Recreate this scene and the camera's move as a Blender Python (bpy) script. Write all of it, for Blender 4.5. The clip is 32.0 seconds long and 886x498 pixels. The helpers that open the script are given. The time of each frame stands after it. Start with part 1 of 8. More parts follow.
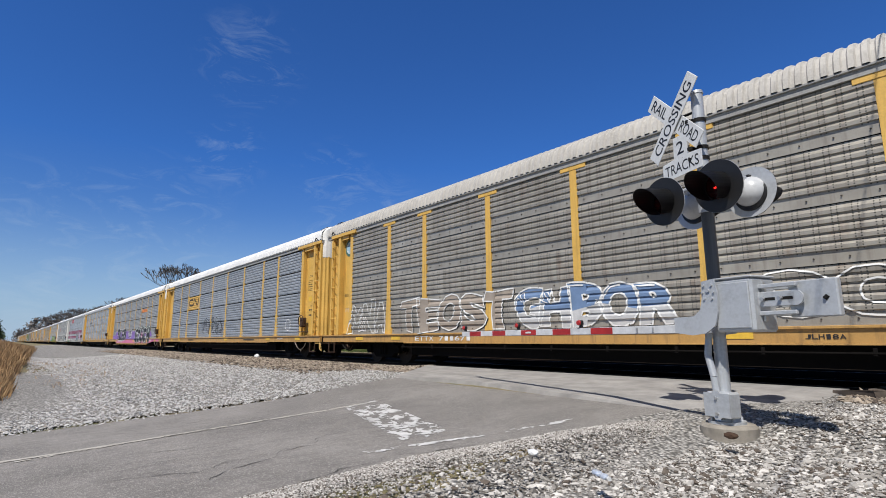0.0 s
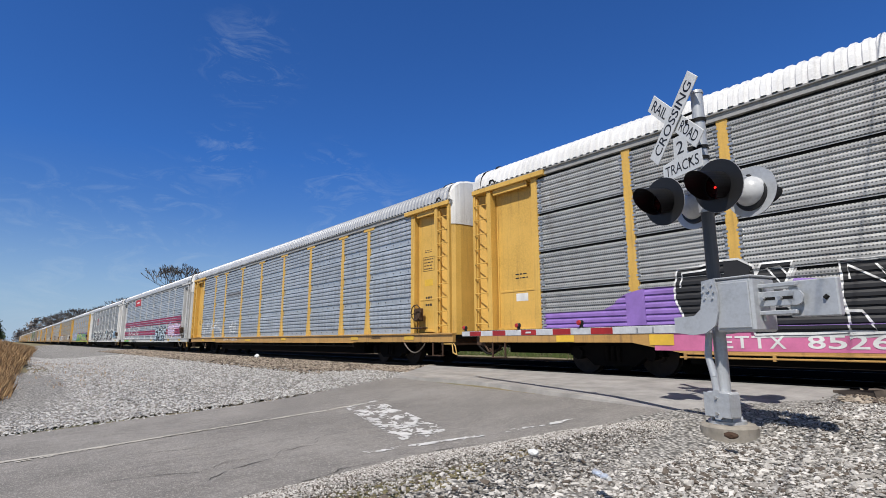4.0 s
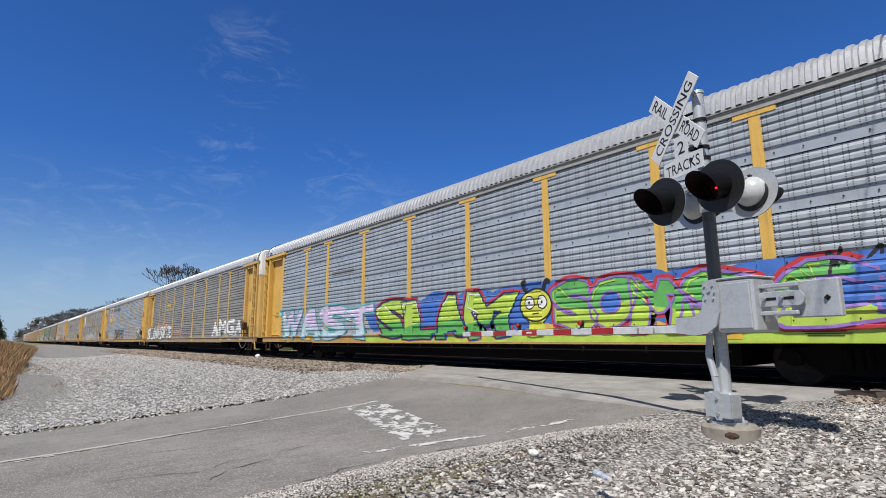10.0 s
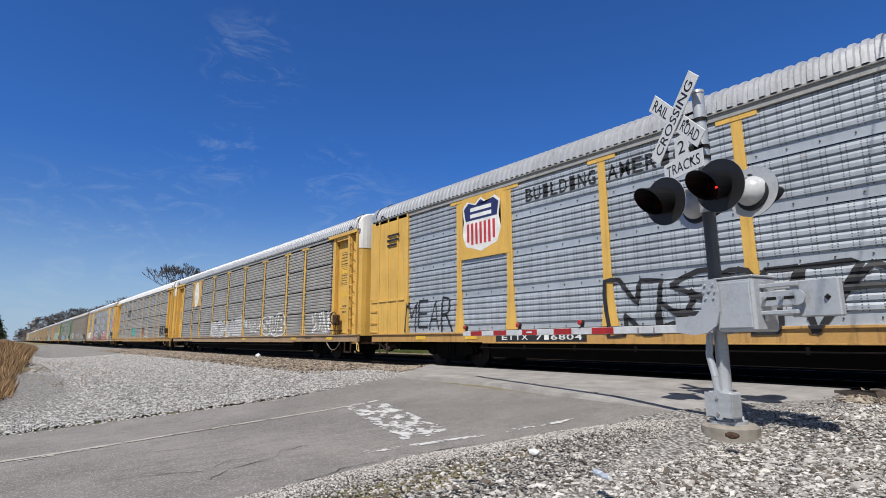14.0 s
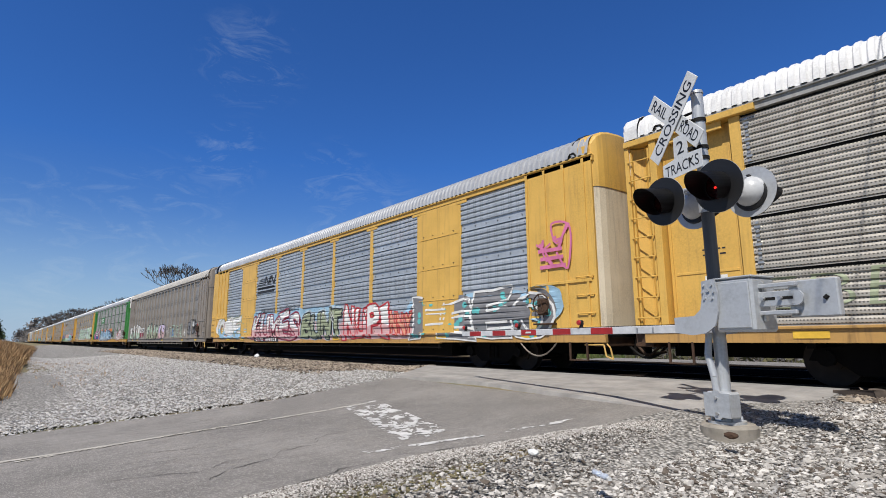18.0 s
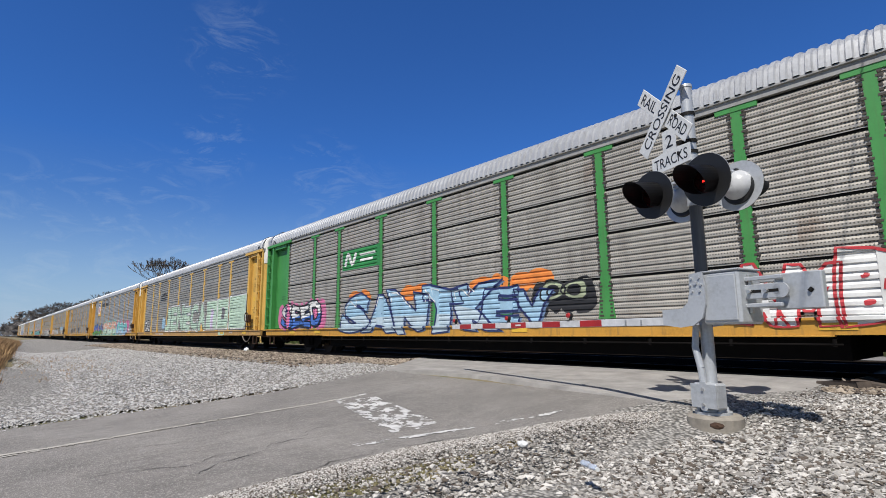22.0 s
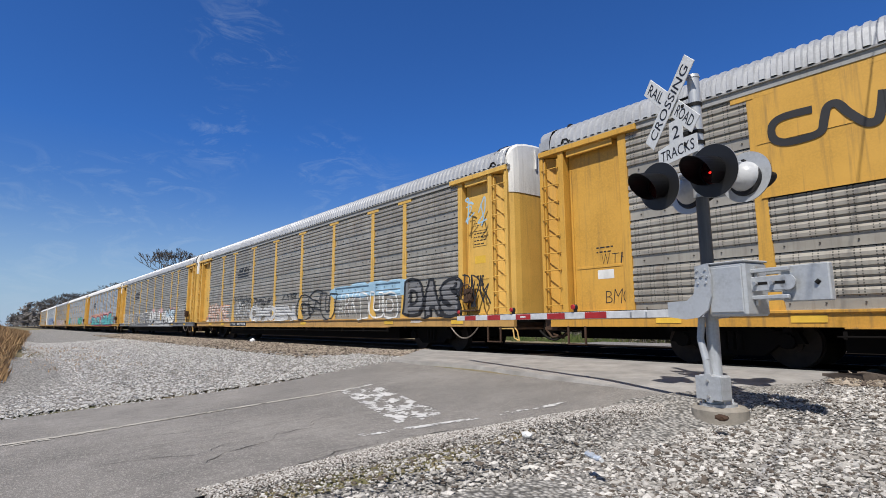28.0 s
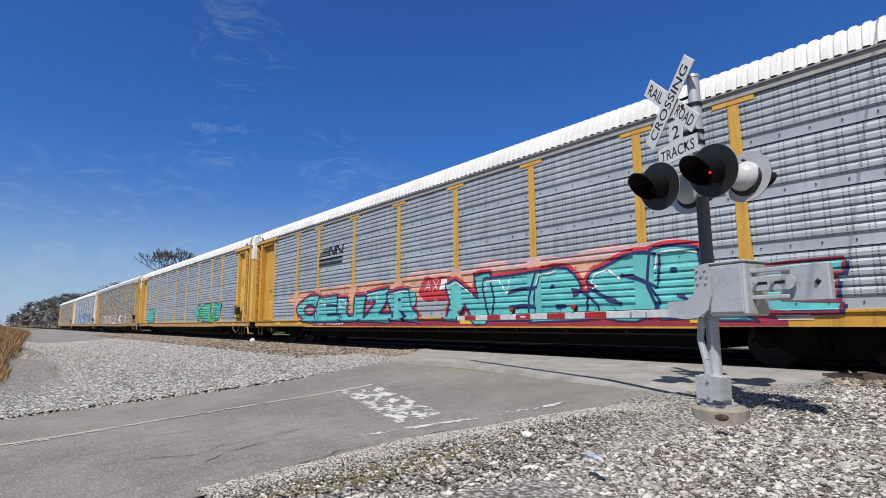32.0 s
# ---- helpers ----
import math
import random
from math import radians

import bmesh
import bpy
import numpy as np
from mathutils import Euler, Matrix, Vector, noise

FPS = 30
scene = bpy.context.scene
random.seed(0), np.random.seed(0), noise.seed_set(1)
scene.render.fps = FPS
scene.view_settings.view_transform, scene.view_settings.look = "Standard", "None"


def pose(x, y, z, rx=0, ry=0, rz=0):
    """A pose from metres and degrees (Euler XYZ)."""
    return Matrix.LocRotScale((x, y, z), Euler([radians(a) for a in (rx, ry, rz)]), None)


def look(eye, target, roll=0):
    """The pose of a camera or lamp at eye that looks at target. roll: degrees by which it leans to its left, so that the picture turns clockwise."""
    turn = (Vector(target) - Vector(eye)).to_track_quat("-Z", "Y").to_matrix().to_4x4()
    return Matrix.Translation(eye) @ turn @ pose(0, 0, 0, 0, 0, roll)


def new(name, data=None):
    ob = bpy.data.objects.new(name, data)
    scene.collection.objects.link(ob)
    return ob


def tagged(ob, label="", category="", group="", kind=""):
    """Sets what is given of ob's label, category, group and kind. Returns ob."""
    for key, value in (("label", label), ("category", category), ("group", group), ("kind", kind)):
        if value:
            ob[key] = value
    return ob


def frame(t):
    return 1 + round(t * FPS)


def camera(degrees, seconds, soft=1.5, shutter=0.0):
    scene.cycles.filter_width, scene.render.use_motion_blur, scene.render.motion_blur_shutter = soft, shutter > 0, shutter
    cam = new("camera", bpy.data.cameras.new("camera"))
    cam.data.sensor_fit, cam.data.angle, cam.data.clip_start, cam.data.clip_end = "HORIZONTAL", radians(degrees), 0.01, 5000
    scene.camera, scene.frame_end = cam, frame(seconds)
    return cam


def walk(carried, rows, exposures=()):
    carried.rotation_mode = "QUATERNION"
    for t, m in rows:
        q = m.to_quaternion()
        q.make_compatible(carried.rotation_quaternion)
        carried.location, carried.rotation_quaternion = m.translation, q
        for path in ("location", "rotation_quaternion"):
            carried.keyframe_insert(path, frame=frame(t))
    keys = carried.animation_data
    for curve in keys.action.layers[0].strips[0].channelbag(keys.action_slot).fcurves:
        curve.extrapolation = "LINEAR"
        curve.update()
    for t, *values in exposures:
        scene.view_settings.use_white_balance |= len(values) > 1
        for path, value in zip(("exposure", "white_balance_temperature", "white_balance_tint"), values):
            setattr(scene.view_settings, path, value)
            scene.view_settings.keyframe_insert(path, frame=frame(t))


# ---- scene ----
# ---------------------------------------------------------------- camera
cam = camera(81, 32.0, soft=0.9, shutter=0.0)
EYE = Vector((0.0, 0.0, 0.80))


def aim(yaw, pitch, roll):
    """Camera pose: yaw right of the y axis, pitch up, lean to the left, in degrees."""
    y, p = radians(yaw), radians(pitch)
    way = Vector((math.sin(y) * math.cos(p), math.cos(y) * math.cos(p), math.sin(p)))
    return look(EYE, EYE + way, roll)


YAW, PITCH, ROLL = -50.2, 9.86, -0.31
TURNS = [(0.0, 0.01, 0.0, 0.03), (1.0, 0.0, 0.02, 0.07), (2.0, -0.04, 0.02, -0.04), (3.0, -0.01, 0.0, 0.0),
         (6.0, 0.02, -0.01, -0.01), (8.0, 0.0, 0.0, 0.02), (9.0, -0.03, 0.01, 0.04), (10.0, -0.08, 0.01, 0.06),
         (11.5, -0.14, 0.0, 0.06), (12.5, -0.11, -0.03, 0.05), (14.5, -0.10, -0.04, 0.05), (16.5, -0.08, -0.08, 0.08),
         (17.5, -0.02, -0.08, 0.08), (18.0, 0.0, -0.01, 0.02), (18.5, -0.01, 0.09, 0.04), (19.0, 0.02, -0.01, 0.02),
         (19.5, 0.15, 0.01, 0.01), (20.0, 0.39, 0.03, -0.04), (20.5, 0.63, 0.02, -0.07), (21.0, 0.82, -0.06, -0.08),
         (21.5, 0.95, -0.40, -0.11), (22.0, 1.09, -0.77, -0.15), (22.5, 1.15, -1.16, -0.17), (23.0, 1.17, -1.45, -0.2),
         (23.5, 0.67, -1.60, -0.06), (24.0, 0.44, -1.64, -0.04), (24.5, 0.37, -1.70, -0.01), (25.5, 0.37, -1.70, 0.0),
         (27.5, 0.53, -1.68, -0.02), (28.5, 0.54, -1.71, -0.02), (32.0, 0.54, -1.71, -0.02)]
walk(cam, [(t, aim(YAW + a, PITCH + b, ROLL + c)) for t, a, b, c in TURNS])

# ---------------------------------------------------------------- sky and sun
SUN_TO = Vector((0.41, -0.91, 0.0)).normalized()      # towards the sun, over the ground
SUN_UP = radians(55)
world = bpy.data.worlds.new("sky")
scene.world = world
world.use_nodes = True
wn, wl = world.node_tree.nodes, world.node_tree.links
wn.clear()
w_out = wn.new("ShaderNodeOutputWorld")
w_bg = wn.new("ShaderNodeBackground")
w_sky = wn.new("ShaderNodeTexSky")
w_sky.sky_type, w_sky.sun_disc = "NISHITA", False
w_sky.sun_elevation, w_sky.sun_rotation = SUN_UP, math.atan2(SUN_TO.x, SUN_TO.y)
w_sky.altitude, w_sky.air_density, w_sky.dust_density, w_sky.ozone_density = 250, 1.0, 0.25, 3.0
w_bg.inputs["Strength"].default_value = 0.075
w_tint = wn.new("ShaderNodeMix")
w_tint.data_type, w_tint.blend_type = "RGBA", "MULTIPLY"
# deep blue away from the sun, whiter round it
w_dir = wn.new("ShaderNodeTexCoord")
w_toward = wn.new("ShaderNodeVectorMath")
w_toward.operation = "DOT_PRODUCT"
w_toward.inputs[1].default_value = (SUN_TO.x * math.cos(SUN_UP), SUN_TO.y * math.cos(SUN_UP), math.sin(SUN_UP))
wl.new(w_dir.outputs["Generated"], w_toward.inputs[0])
w_glare = wn.new("ShaderNodeMapRange")
w_glare.interpolation_type = "SMOOTHSTEP"
w_glare.inputs["From Min"].default_value, w_glare.inputs["From Max"].default_value = 0.25, 0.9
wl.new(w_toward.outputs["Value"], w_glare.inputs["Value"])
w_hue = wn.new("ShaderNodeMix")
w_hue.data_type = "RGBA"
w_hue.inputs[6].default_value, w_hue.inputs[7].default_value = (0.39, 0.87, 1.62, 1.0), (0.44, 0.49, 0.60, 1.0)
wl.new(w_glare.outputs[0], w_hue.inputs[0])
wl.new(w_hue.outputs[2], w_tint.inputs[7])
wl.new(w_sky.outputs[0], w_tint.inputs[6])
# thin wisps of high cloud
w_co = wn.new("ShaderNodeTexCoord")
w_map = wn.new("ShaderNodeMapping")
w_map.inputs["Scale"].default_value = (1.3, 2.6, 6.5)
w_map.inputs["Rotation"].default_value = (0.5, 0.2, 0.5)
w_cl = wn.new("ShaderNodeTexNoise")
w_cl.inputs["Scale"].default_value, w_cl.inputs["Detail"].default_value, w_cl.inputs["Roughness"].default_value = 4.5, 9.0, 0.68
w_cl.inputs["Distortion"].default_value = 1.1
w_rg = wn.new("ShaderNodeMapRange")
w_rg.inputs["From Min"].default_value, w_rg.inputs["From Max"].default_value, w_rg.inputs["To Max"].default_value = 0.50, 0.80, 0.26
w_mix = wn.new("ShaderNodeMix")
w_mix.data_type = "RGBA"
w_mix.inputs[7].default_value = (7.0, 8.4, 9.8, 1.0)
wl.new(w_co.outputs["Generated"], w_map.inputs["Vector"])
wl.new(w_map.outputs[0], w_cl.inputs["Vector"])
wl.new(w_cl.outputs["Fac"], w_rg.inputs["Value"])
w_sum = None
for dx, dy, dz, near in ((-0.838, 0.275, 0.47, 0.9945), (-0.908, 0.266, 0.32, 0.9968), (-0.849, 0.441, 0.292, 0.996), (-0.973, 0.157, 0.167, 0.985), (-0.991, 0.064, 0.113, 0.98), (-0.838, 0.511, 0.192, 0.988)):
    dot = wn.new("ShaderNodeVectorMath")
    dot.operation = "DOT_PRODUCT"
    dot.inputs[1].default_value = Vector((dx, dy, dz)).normalized()
    wl.new(w_co.outputs["Generated"], dot.inputs[0])
    spot = wn.new("ShaderNodeMapRange")
    spot.interpolation_type = "SMOOTHSTEP"
    spot.inputs["From Min"].default_value, spot.inputs["From Max"].default_value = near, 1.0
    wl.new(dot.outputs["Value"], spot.inputs["Value"])
    if w_sum is None:
        w_sum = spot.outputs[0]
    else:
        add = wn.new("ShaderNodeMath")
        add.operation = "MAXIMUM"
        wl.new(w_sum, add.inputs[0])
        wl.new(spot.outputs[0], add.inputs[1])
        w_sum = add.outputs[0]
w_mul = wn.new("ShaderNodeMath")
w_mul.operation = "MULTIPLY"
wl.new(w_sum, w_mul.inputs[0])
wl.new(w_rg.outputs[0], w_mul.inputs[1])
wl.new(w_mul.outputs[0], w_mix.inputs[0])
# the blue pales towards the horizon
w_sep = wn.new("ShaderNodeSeparateXYZ")
wl.new(w_co.outputs["Generated"], w_sep.inputs[0])
w_hz = wn.new("ShaderNodeMapRange")
w_hz.inputs["From Min"].default_value, w_hz.inputs["From Max"].default_value, w_hz.inputs["To Min"].default_value = 0.02, 0.32, 0.2
wl.new(w_sep.outputs[2], w_hz.inputs["Value"])
wl.new(w_hz.outputs[0], w_tint.inputs[0])
# pale blue haze low over the horizon
w_low = wn.new("ShaderNodeMapRange")
w_low.interpolation_type = "SMOOTHSTEP"
w_low.inputs["From Min"].default_value, w_low.inputs["From Max"].default_value = -0.05, 0.24
w_low.inputs["To Min"].default_value, w_low.inputs["To Max"].default_value = 0.75, 0.0
wl.new(w_sep.outputs[2], w_low.inputs["Value"])
w_haze = wn.new("ShaderNodeMix")
w_haze.data_type = "RGBA"
w_haze.inputs[7].default_value = (4.6, 6.8, 10.0, 1.0)
wl.new(w_low.outputs[0], w_haze.inputs[0])
wl.new(w_tint.outputs[2], w_haze.inputs[6])
wl.new(w_haze.outputs[2], w_mix.inputs[6])
wl.new(w_mix.outputs[2], w_bg.inputs["Color"])
wl.new(w_bg.outputs[0], w_out.inputs["Surface"])

sun_data = bpy.data.lights.new("sun", "SUN")
sun_data.energy, sun_data.angle, sun_data.color = 5.0, radians(0.53), (1.0, 0.96, 0.905)
sun = new("sun", sun_data)
sun.matrix_world = look((0, 0, 40), Vector((0, 0, 40)) - Vector((SUN_TO.x * math.cos(SUN_UP), SUN_TO.y * math.cos(SUN_UP), math.sin(SUN_UP))))
scene.view_settings.exposure = 0.0

# ---------------------------------------------------------------- materials
def nodes_of(name):
    m = bpy.data.materials.new(name)
    m.use_nodes = True
    nt = m.node_tree
    bsdf = nt.nodes["Principled BSDF"]
    return m, nt, bsdf


def mix(nt, fac, a, b, kind="MIX"):
    n = nt.nodes.new("ShaderNodeMix")
    n.data_type, n.blend_type = "RGBA", kind
    for sock, v in ((n.inputs[0], fac), (n.inputs[6], a), (n.inputs[7], b)):
        if isinstance(v, bpy.types.NodeSocket):
            nt.links.new(v, sock)
        elif isinstance(v, (int, float)):
            sock.default_value = v
        else:
            sock.default_value = (*v, 1.0)
    return n.outputs[2]


def math_n(nt, op, a, b=None, c=None):
    n = nt.nodes.new("ShaderNodeMath")
    n.operation = op
    for sock, v in zip(n.inputs, (a, b, c)):
        if v is None:
            continue
        if isinstance(v, bpy.types.NodeSocket):
            nt.links.new(v, sock)
        else:
            sock.default_value = v
    return n.outputs[0]


def ramp(nt, x, lo, hi):
    n = nt.nodes.new("ShaderNodeMapRange")
    nt.links.new(x, n.inputs["Value"])
    n.inputs["From Min"].default_value, n.inputs["From Max"].default_value = lo, hi
    return n.outputs[0]


def coords(nt, kind="Object", scale=(1, 1, 1)):
    tc = nt.nodes.new("ShaderNodeTexCoord")
    mp = nt.nodes.new("ShaderNodeMapping")
    mp.inputs["Scale"].default_value = scale
    nt.links.new(tc.outputs[kind], mp.inputs["Vector"])
    return mp.outputs[0]


def noise_n(nt, vec, scale, detail=4.0, rough=0.55):
    n = nt.nodes.new("ShaderNodeTexNoise")
    n.inputs["Scale"].default_value, n.inputs["Detail"].default_value, n.inputs["Roughness"].default_value = scale, detail, rough
    nt.links.new(vec, n.inputs["Vector"])
    return n.outputs["Fac"]


def bump(nt, bsdf, height, strength, distance):
    n = nt.nodes.new("ShaderNodeBump")
    n.inputs["Strength"].default_value, n.inputs["Distance"].default_value = strength, distance
    nt.links.new(height, n.inputs["Height"])
    nt.links.new(n.outputs[0], bsdf.inputs["Normal"])


def put(bsdf, sock, v):
    s = bsdf.inputs[sock]
    if isinstance(v, bpy.types.NodeSocket):
        bsdf.id_data.links.new(v, s)
    elif isinstance(v, (int, float)):
        s.default_value = v
    else:
        s.default_value = (*v, 1.0)


def rand_of(nt):
    n = nt.nodes.new("ShaderNodeObjectInfo")
    return n.outputs["Random"]


def paint(name, color, rough=0.5, metal=0.0, dirt=(0.10, 0.075, 0.05), amount=0.35, streak=True, grain=0.06):
    """Weathered paint: faded blotches, grime in vertical streaks, fine relief."""
    m, nt, b = nodes_of(name)
    v = coords(nt)
    big = noise_n(nt, v, 1.3, 5)
    fine = noise_n(nt, v, 28, 3)
    c = mix(nt, ramp(nt, big, 0.35, 0.7), tuple(x * 0.82 for x in color), tuple(min(1, x * 1.1 + 0.01) for x in color))
    c = mix(nt, ramp(nt, fine, 0.3, 0.8), c, tuple(min(1, x * 1.12) for x in color))
    if streak:
        sv = coords(nt, "Object", (9, 9, 0.55))
        s = noise_n(nt, sv, 1.0, 5, 0.65)
        c = mix(nt, math_n(nt, "MULTIPLY", ramp(nt, s, 0.52, 0.78), amount), c, dirt)
    else:
        c = mix(nt, math_n(nt, "MULTIPLY", ramp(nt, noise_n(nt, v, 5, 5), 0.5, 0.75), amount), c, dirt)
    put(b, "Base Color", c)
    put(b, "Roughness", rough)
    put(b, "Metallic", metal)
    bump(nt, b, fine, grain, 0.01)
    return m


def panel_paint(name, light, dark, rust=0.25, holes=0.8, bands=False):
    """Galvanised screen panel: rows of punched holes, stains that run down, each panel a little different."""
    m, nt, b = nodes_of(name)
    v = coords(nt)
    sx = nt.nodes.new("ShaderNodeSeparateXYZ")
    nt.links.new(v, sx.inputs[0])
    x, z = sx.outputs[0], sx.outputs[2]
    r = rand_of(nt)
    off = nt.nodes.new("ShaderNodeVectorMath")
    off.operation = "ADD"
    nt.links.new(v, off.inputs[0])
    comb = nt.nodes.new("ShaderNodeCombineXYZ")
    nt.links.new(math_n(nt, "MULTIPLY", r, 53.0), comb.inputs[0])
    nt.links.new(comb.outputs[0], off.inputs[1])
    o = off.outputs[0]
    sc = nt.nodes.new("ShaderNodeMapping")
    sc.inputs["Scale"].default_value = (7, 7, 0.5)
    nt.links.new(o, sc.inputs["Vector"])
    run = noise_n(nt, sc.outputs[0], 1.0, 5, 0.65)
    blot = noise_n(nt, o, 1.6, 5)
    c = mix(nt, ramp(nt, blot, 0.3, 0.72), dark, light)
    c = mix(nt, math_n(nt, "MULTIPLY", r, 0.35), c, tuple(q * 0.72 for q in dark))
    c = mix(nt, math_n(nt, "MULTIPLY", ramp(nt, run, 0.5, 0.8), rust), c, (0.10, 0.07, 0.045))
    rusty = math_n(nt, "MULTIPLY", ramp(nt, noise_n(nt, o, 0.75, 6, 0.6), 0.58, 0.72), ramp(nt, run, 0.42, 0.66))
    c = mix(nt, math_n(nt, "MULTIPLY", rusty, min(1.0, rust * 1.3)), c, (0.20, 0.095, 0.04))
    if bands == "rows":
        # fine holes in close rows over the whole sheet
        du, dw, ru, rw = 0.05, 0.0625, 0.24, 0.2
        where = math_n(nt, "GREATER_THAN", z, 0.03)
    elif bands:
        # four belts of round holes in smooth sheet
        du, dw, ru, rw = 0.062, 0.055, 0.26, 0.28
        where = math_n(nt, "MULTIPLY", math_n(nt, "GREATER_THAN", z, 0.60), math_n(nt, "LESS_THAN", z, 0.86))
    else:
        # columns of slots over the ribs, open belt at the foot
        du, dw, ru, rw = 0.27, 0.046, 0.036, 0.25
        where = math_n(nt, "GREATER_THAN", z, 0.20)
    u = math_n(nt, "FRACT", math_n(nt, "MULTIPLY", x, 1 / du))
    u = math_n(nt, "ABSOLUTE", math_n(nt, "SUBTRACT", u, 0.5))
    if not bands:
        u = math_n(nt, "ABSOLUTE", math_n(nt, "SUBTRACT", u, 0.14))     # columns stand in pairs
    u1 = math_n(nt, "LESS_THAN", u, ru)
    w = math_n(nt, "FRACT", math_n(nt, "MULTIPLY", z, 1 / dw))
    w1 = math_n(nt, "LESS_THAN", math_n(nt, "ABSOLUTE", math_n(nt, "SUBTRACT", w, 0.5)), rw)
    h = math_n(nt, "MULTIPLY", math_n(nt, "MULTIPLY", u1, w1), where)
    c = mix(nt, math_n(nt, "MULTIPLY", h, holes), c, (0.008, 0.008, 0.008))
    put(b, "Base Color", c)
    put(b, "Roughness", 0.4)
    put(b, "Metallic", 0.3)
    bump(nt, b, noise_n(nt, o, 14, 4), 0.12, 0.01)
    return m


def plain(name, color, rough=0.6, metal=0.0, vary=0.25, scale=6.0, relief=0.1):
    m, nt, b = nodes_of(name)
    v = coords(nt)
    n = noise_n(nt, v, scale, 5)
    n2 = noise_n(nt, v, scale * 9, 3)
    c = mix(nt, ramp(nt, n, 0.3, 0.7), tuple(x * (1 - vary) for x in color), tuple(min(1, x * (1 + vary * 0.6)) for x in color))
    c = mix(nt, math_n(nt, "MULTIPLY", ramp(nt, n2, 0.4, 0.75), 0.3), c, tuple(x * (1 - vary) for x in color))
    put(b, "Base Color", c)
    put(b, "Roughness", rough)
    put(b, "Metallic", metal)
    bump(nt, b, n2, relief, 0.01)
    return m


def glow(name, color, strength):
    m, nt, b = nodes_of(name)
    put(b, "Base Color", color)
    put(b, "Roughness", 0.25)
    put(b, "Emission Color", color)
    put(b, "Emission Strength", strength)
    return m


YELLOW = paint("yellow_paint", (0.63, 0.385, 0.085), amount=0.45, dirt=(0.20, 0.11, 0.05))
YELLOW_DEEP = paint("deep_yellow_paint", (0.56, 0.31, 0.05), amount=0.55)
CHORD_P = paint("dull_chord", (0.30, 0.30, 0.29), amount=0.5)
SILL_DEEP = paint("deep_sill_yellow", (0.52, 0.27, 0.04), amount=0.8)
YELLOW_OLD = paint("old_yellow_paint", (0.58, 0.37, 0.11), amount=0.6)
SILL_YELLOW = paint("sill_yellow", (0.45, 0.26, 0.08), amount=0.85, dirt=(0.15, 0.085, 0.05))
SILL_BROWN = paint("grimy_sill", (0.36, 0.24, 0.13), amount=0.85, dirt=(0.12, 0.085, 0.06))
WHITE_P = paint("white_paint", (0.72, 0.71, 0.68), amount=0.35)
GREY_P = paint("grey_paint", (0.50, 0.50, 0.49), amount=0.35)
GREEN_P = paint("green_paint", (0.05, 0.25, 0.06), amount=0.35)
BROWN_P = paint("brown_paint", (0.23, 0.20, 0.17), amount=0.4)
BROWN_LIGHT = paint("light_brown_paint", (0.34, 0.31, 0.27), amount=0.3)
RED_P = paint("maroon_paint", (0.30, 0.035, 0.06), amount=0.3)
PANEL_BLUE = panel_paint("blue_grey_panel", (0.52, 0.56, 0.60), (0.39, 0.425, 0.46), 0.3)
PANEL_GREY = panel_paint("grey_panel", (0.46, 0.46, 0.445), (0.32, 0.32, 0.31), 0.5)
PANEL_TAN = panel_paint("tan_grey_panel", (0.46, 0.43, 0.37), (0.31, 0.285, 0.245), 0.55)
PANEL_BROWN = panel_paint("brown_panel", (0.34, 0.30, 0.255), (0.28, 0.245, 0.21), 0.25, 0.9, True)
PERFORATED = {PANEL_BLUE: panel_paint("perforated_blue_grey", (0.48, 0.50, 0.52), (0.36, 0.38, 0.40), 0.3, 0.7, "rows"),
              PANEL_GREY: panel_paint("perforated_grey", (0.52, 0.52, 0.50), (0.38, 0.38, 0.37), 0.45, 0.7, "rows"),
              PANEL_TAN: panel_paint("perforated_tan", (0.56, 0.525, 0.46), (0.42, 0.39, 0.34), 0.5, 0.7, "rows")}
PANEL_RED = panel_paint("maroon_panel", (0.33, 0.04, 0.075), (0.24, 0.03, 0.055), 0.2)
ROOF_WHITE = paint("white_roof", (0.68, 0.68, 0.675), amount=0.2, rough=0.45)
ROOF_ZINC = paint("zinc_roof", (0.43, 0.44, 0.455), amount=0.4, rough=0.42, metal=0.3)
ROOF_DULL = paint("dull_roof", (0.44, 0.42, 0.385), amount=0.4, rough=0.55)
CLIP = plain("clip_steel", (0.07, 0.06, 0.05), 0.6, 0.3)
CREAM = paint("cream_paint", (0.62, 0.55, 0.42), amount=0.5)
BLACK_P = plain("black_steel", (0.018, 0.017, 0.016), 0.55)
# near black: the shade under the cars is put into this steel colour
UNDER = plain("underframe_in_shade", (0.006, 0.005, 0.0045), 0.9)
STEEL_RUST = plain("rusty_steel", (0.07, 0.038, 0.022), 0.75, 0.2, 0.4)
# rails and wheels likewise darkened for the shade below the train
RAIL_TOP = plain("rail_steel", (0.05, 0.036, 0.028), 0.6, 0.3)
WHEEL_STEEL = plain("wheel_in_shade", (0.035, 0.024, 0.018), 0.8, 0.1, 0.4)
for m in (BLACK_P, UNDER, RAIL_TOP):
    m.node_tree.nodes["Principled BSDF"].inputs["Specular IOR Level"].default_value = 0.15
TIE_WOOD = plain("tie_wood", (0.09, 0.07, 0.055), 0.9, 0, 0.4, 8)
CHAIN = plain("chain_steel", (0.22, 0.19, 0.16), 0.6, 0.4)
CHROME = plain("bare_metal", (0.55, 0.55, 0.54), 0.35, 0.7)
ALU = paint("aluminium_paint", (0.46, 0.48, 0.50), rough=0.42, metal=0.3, amount=0.25)
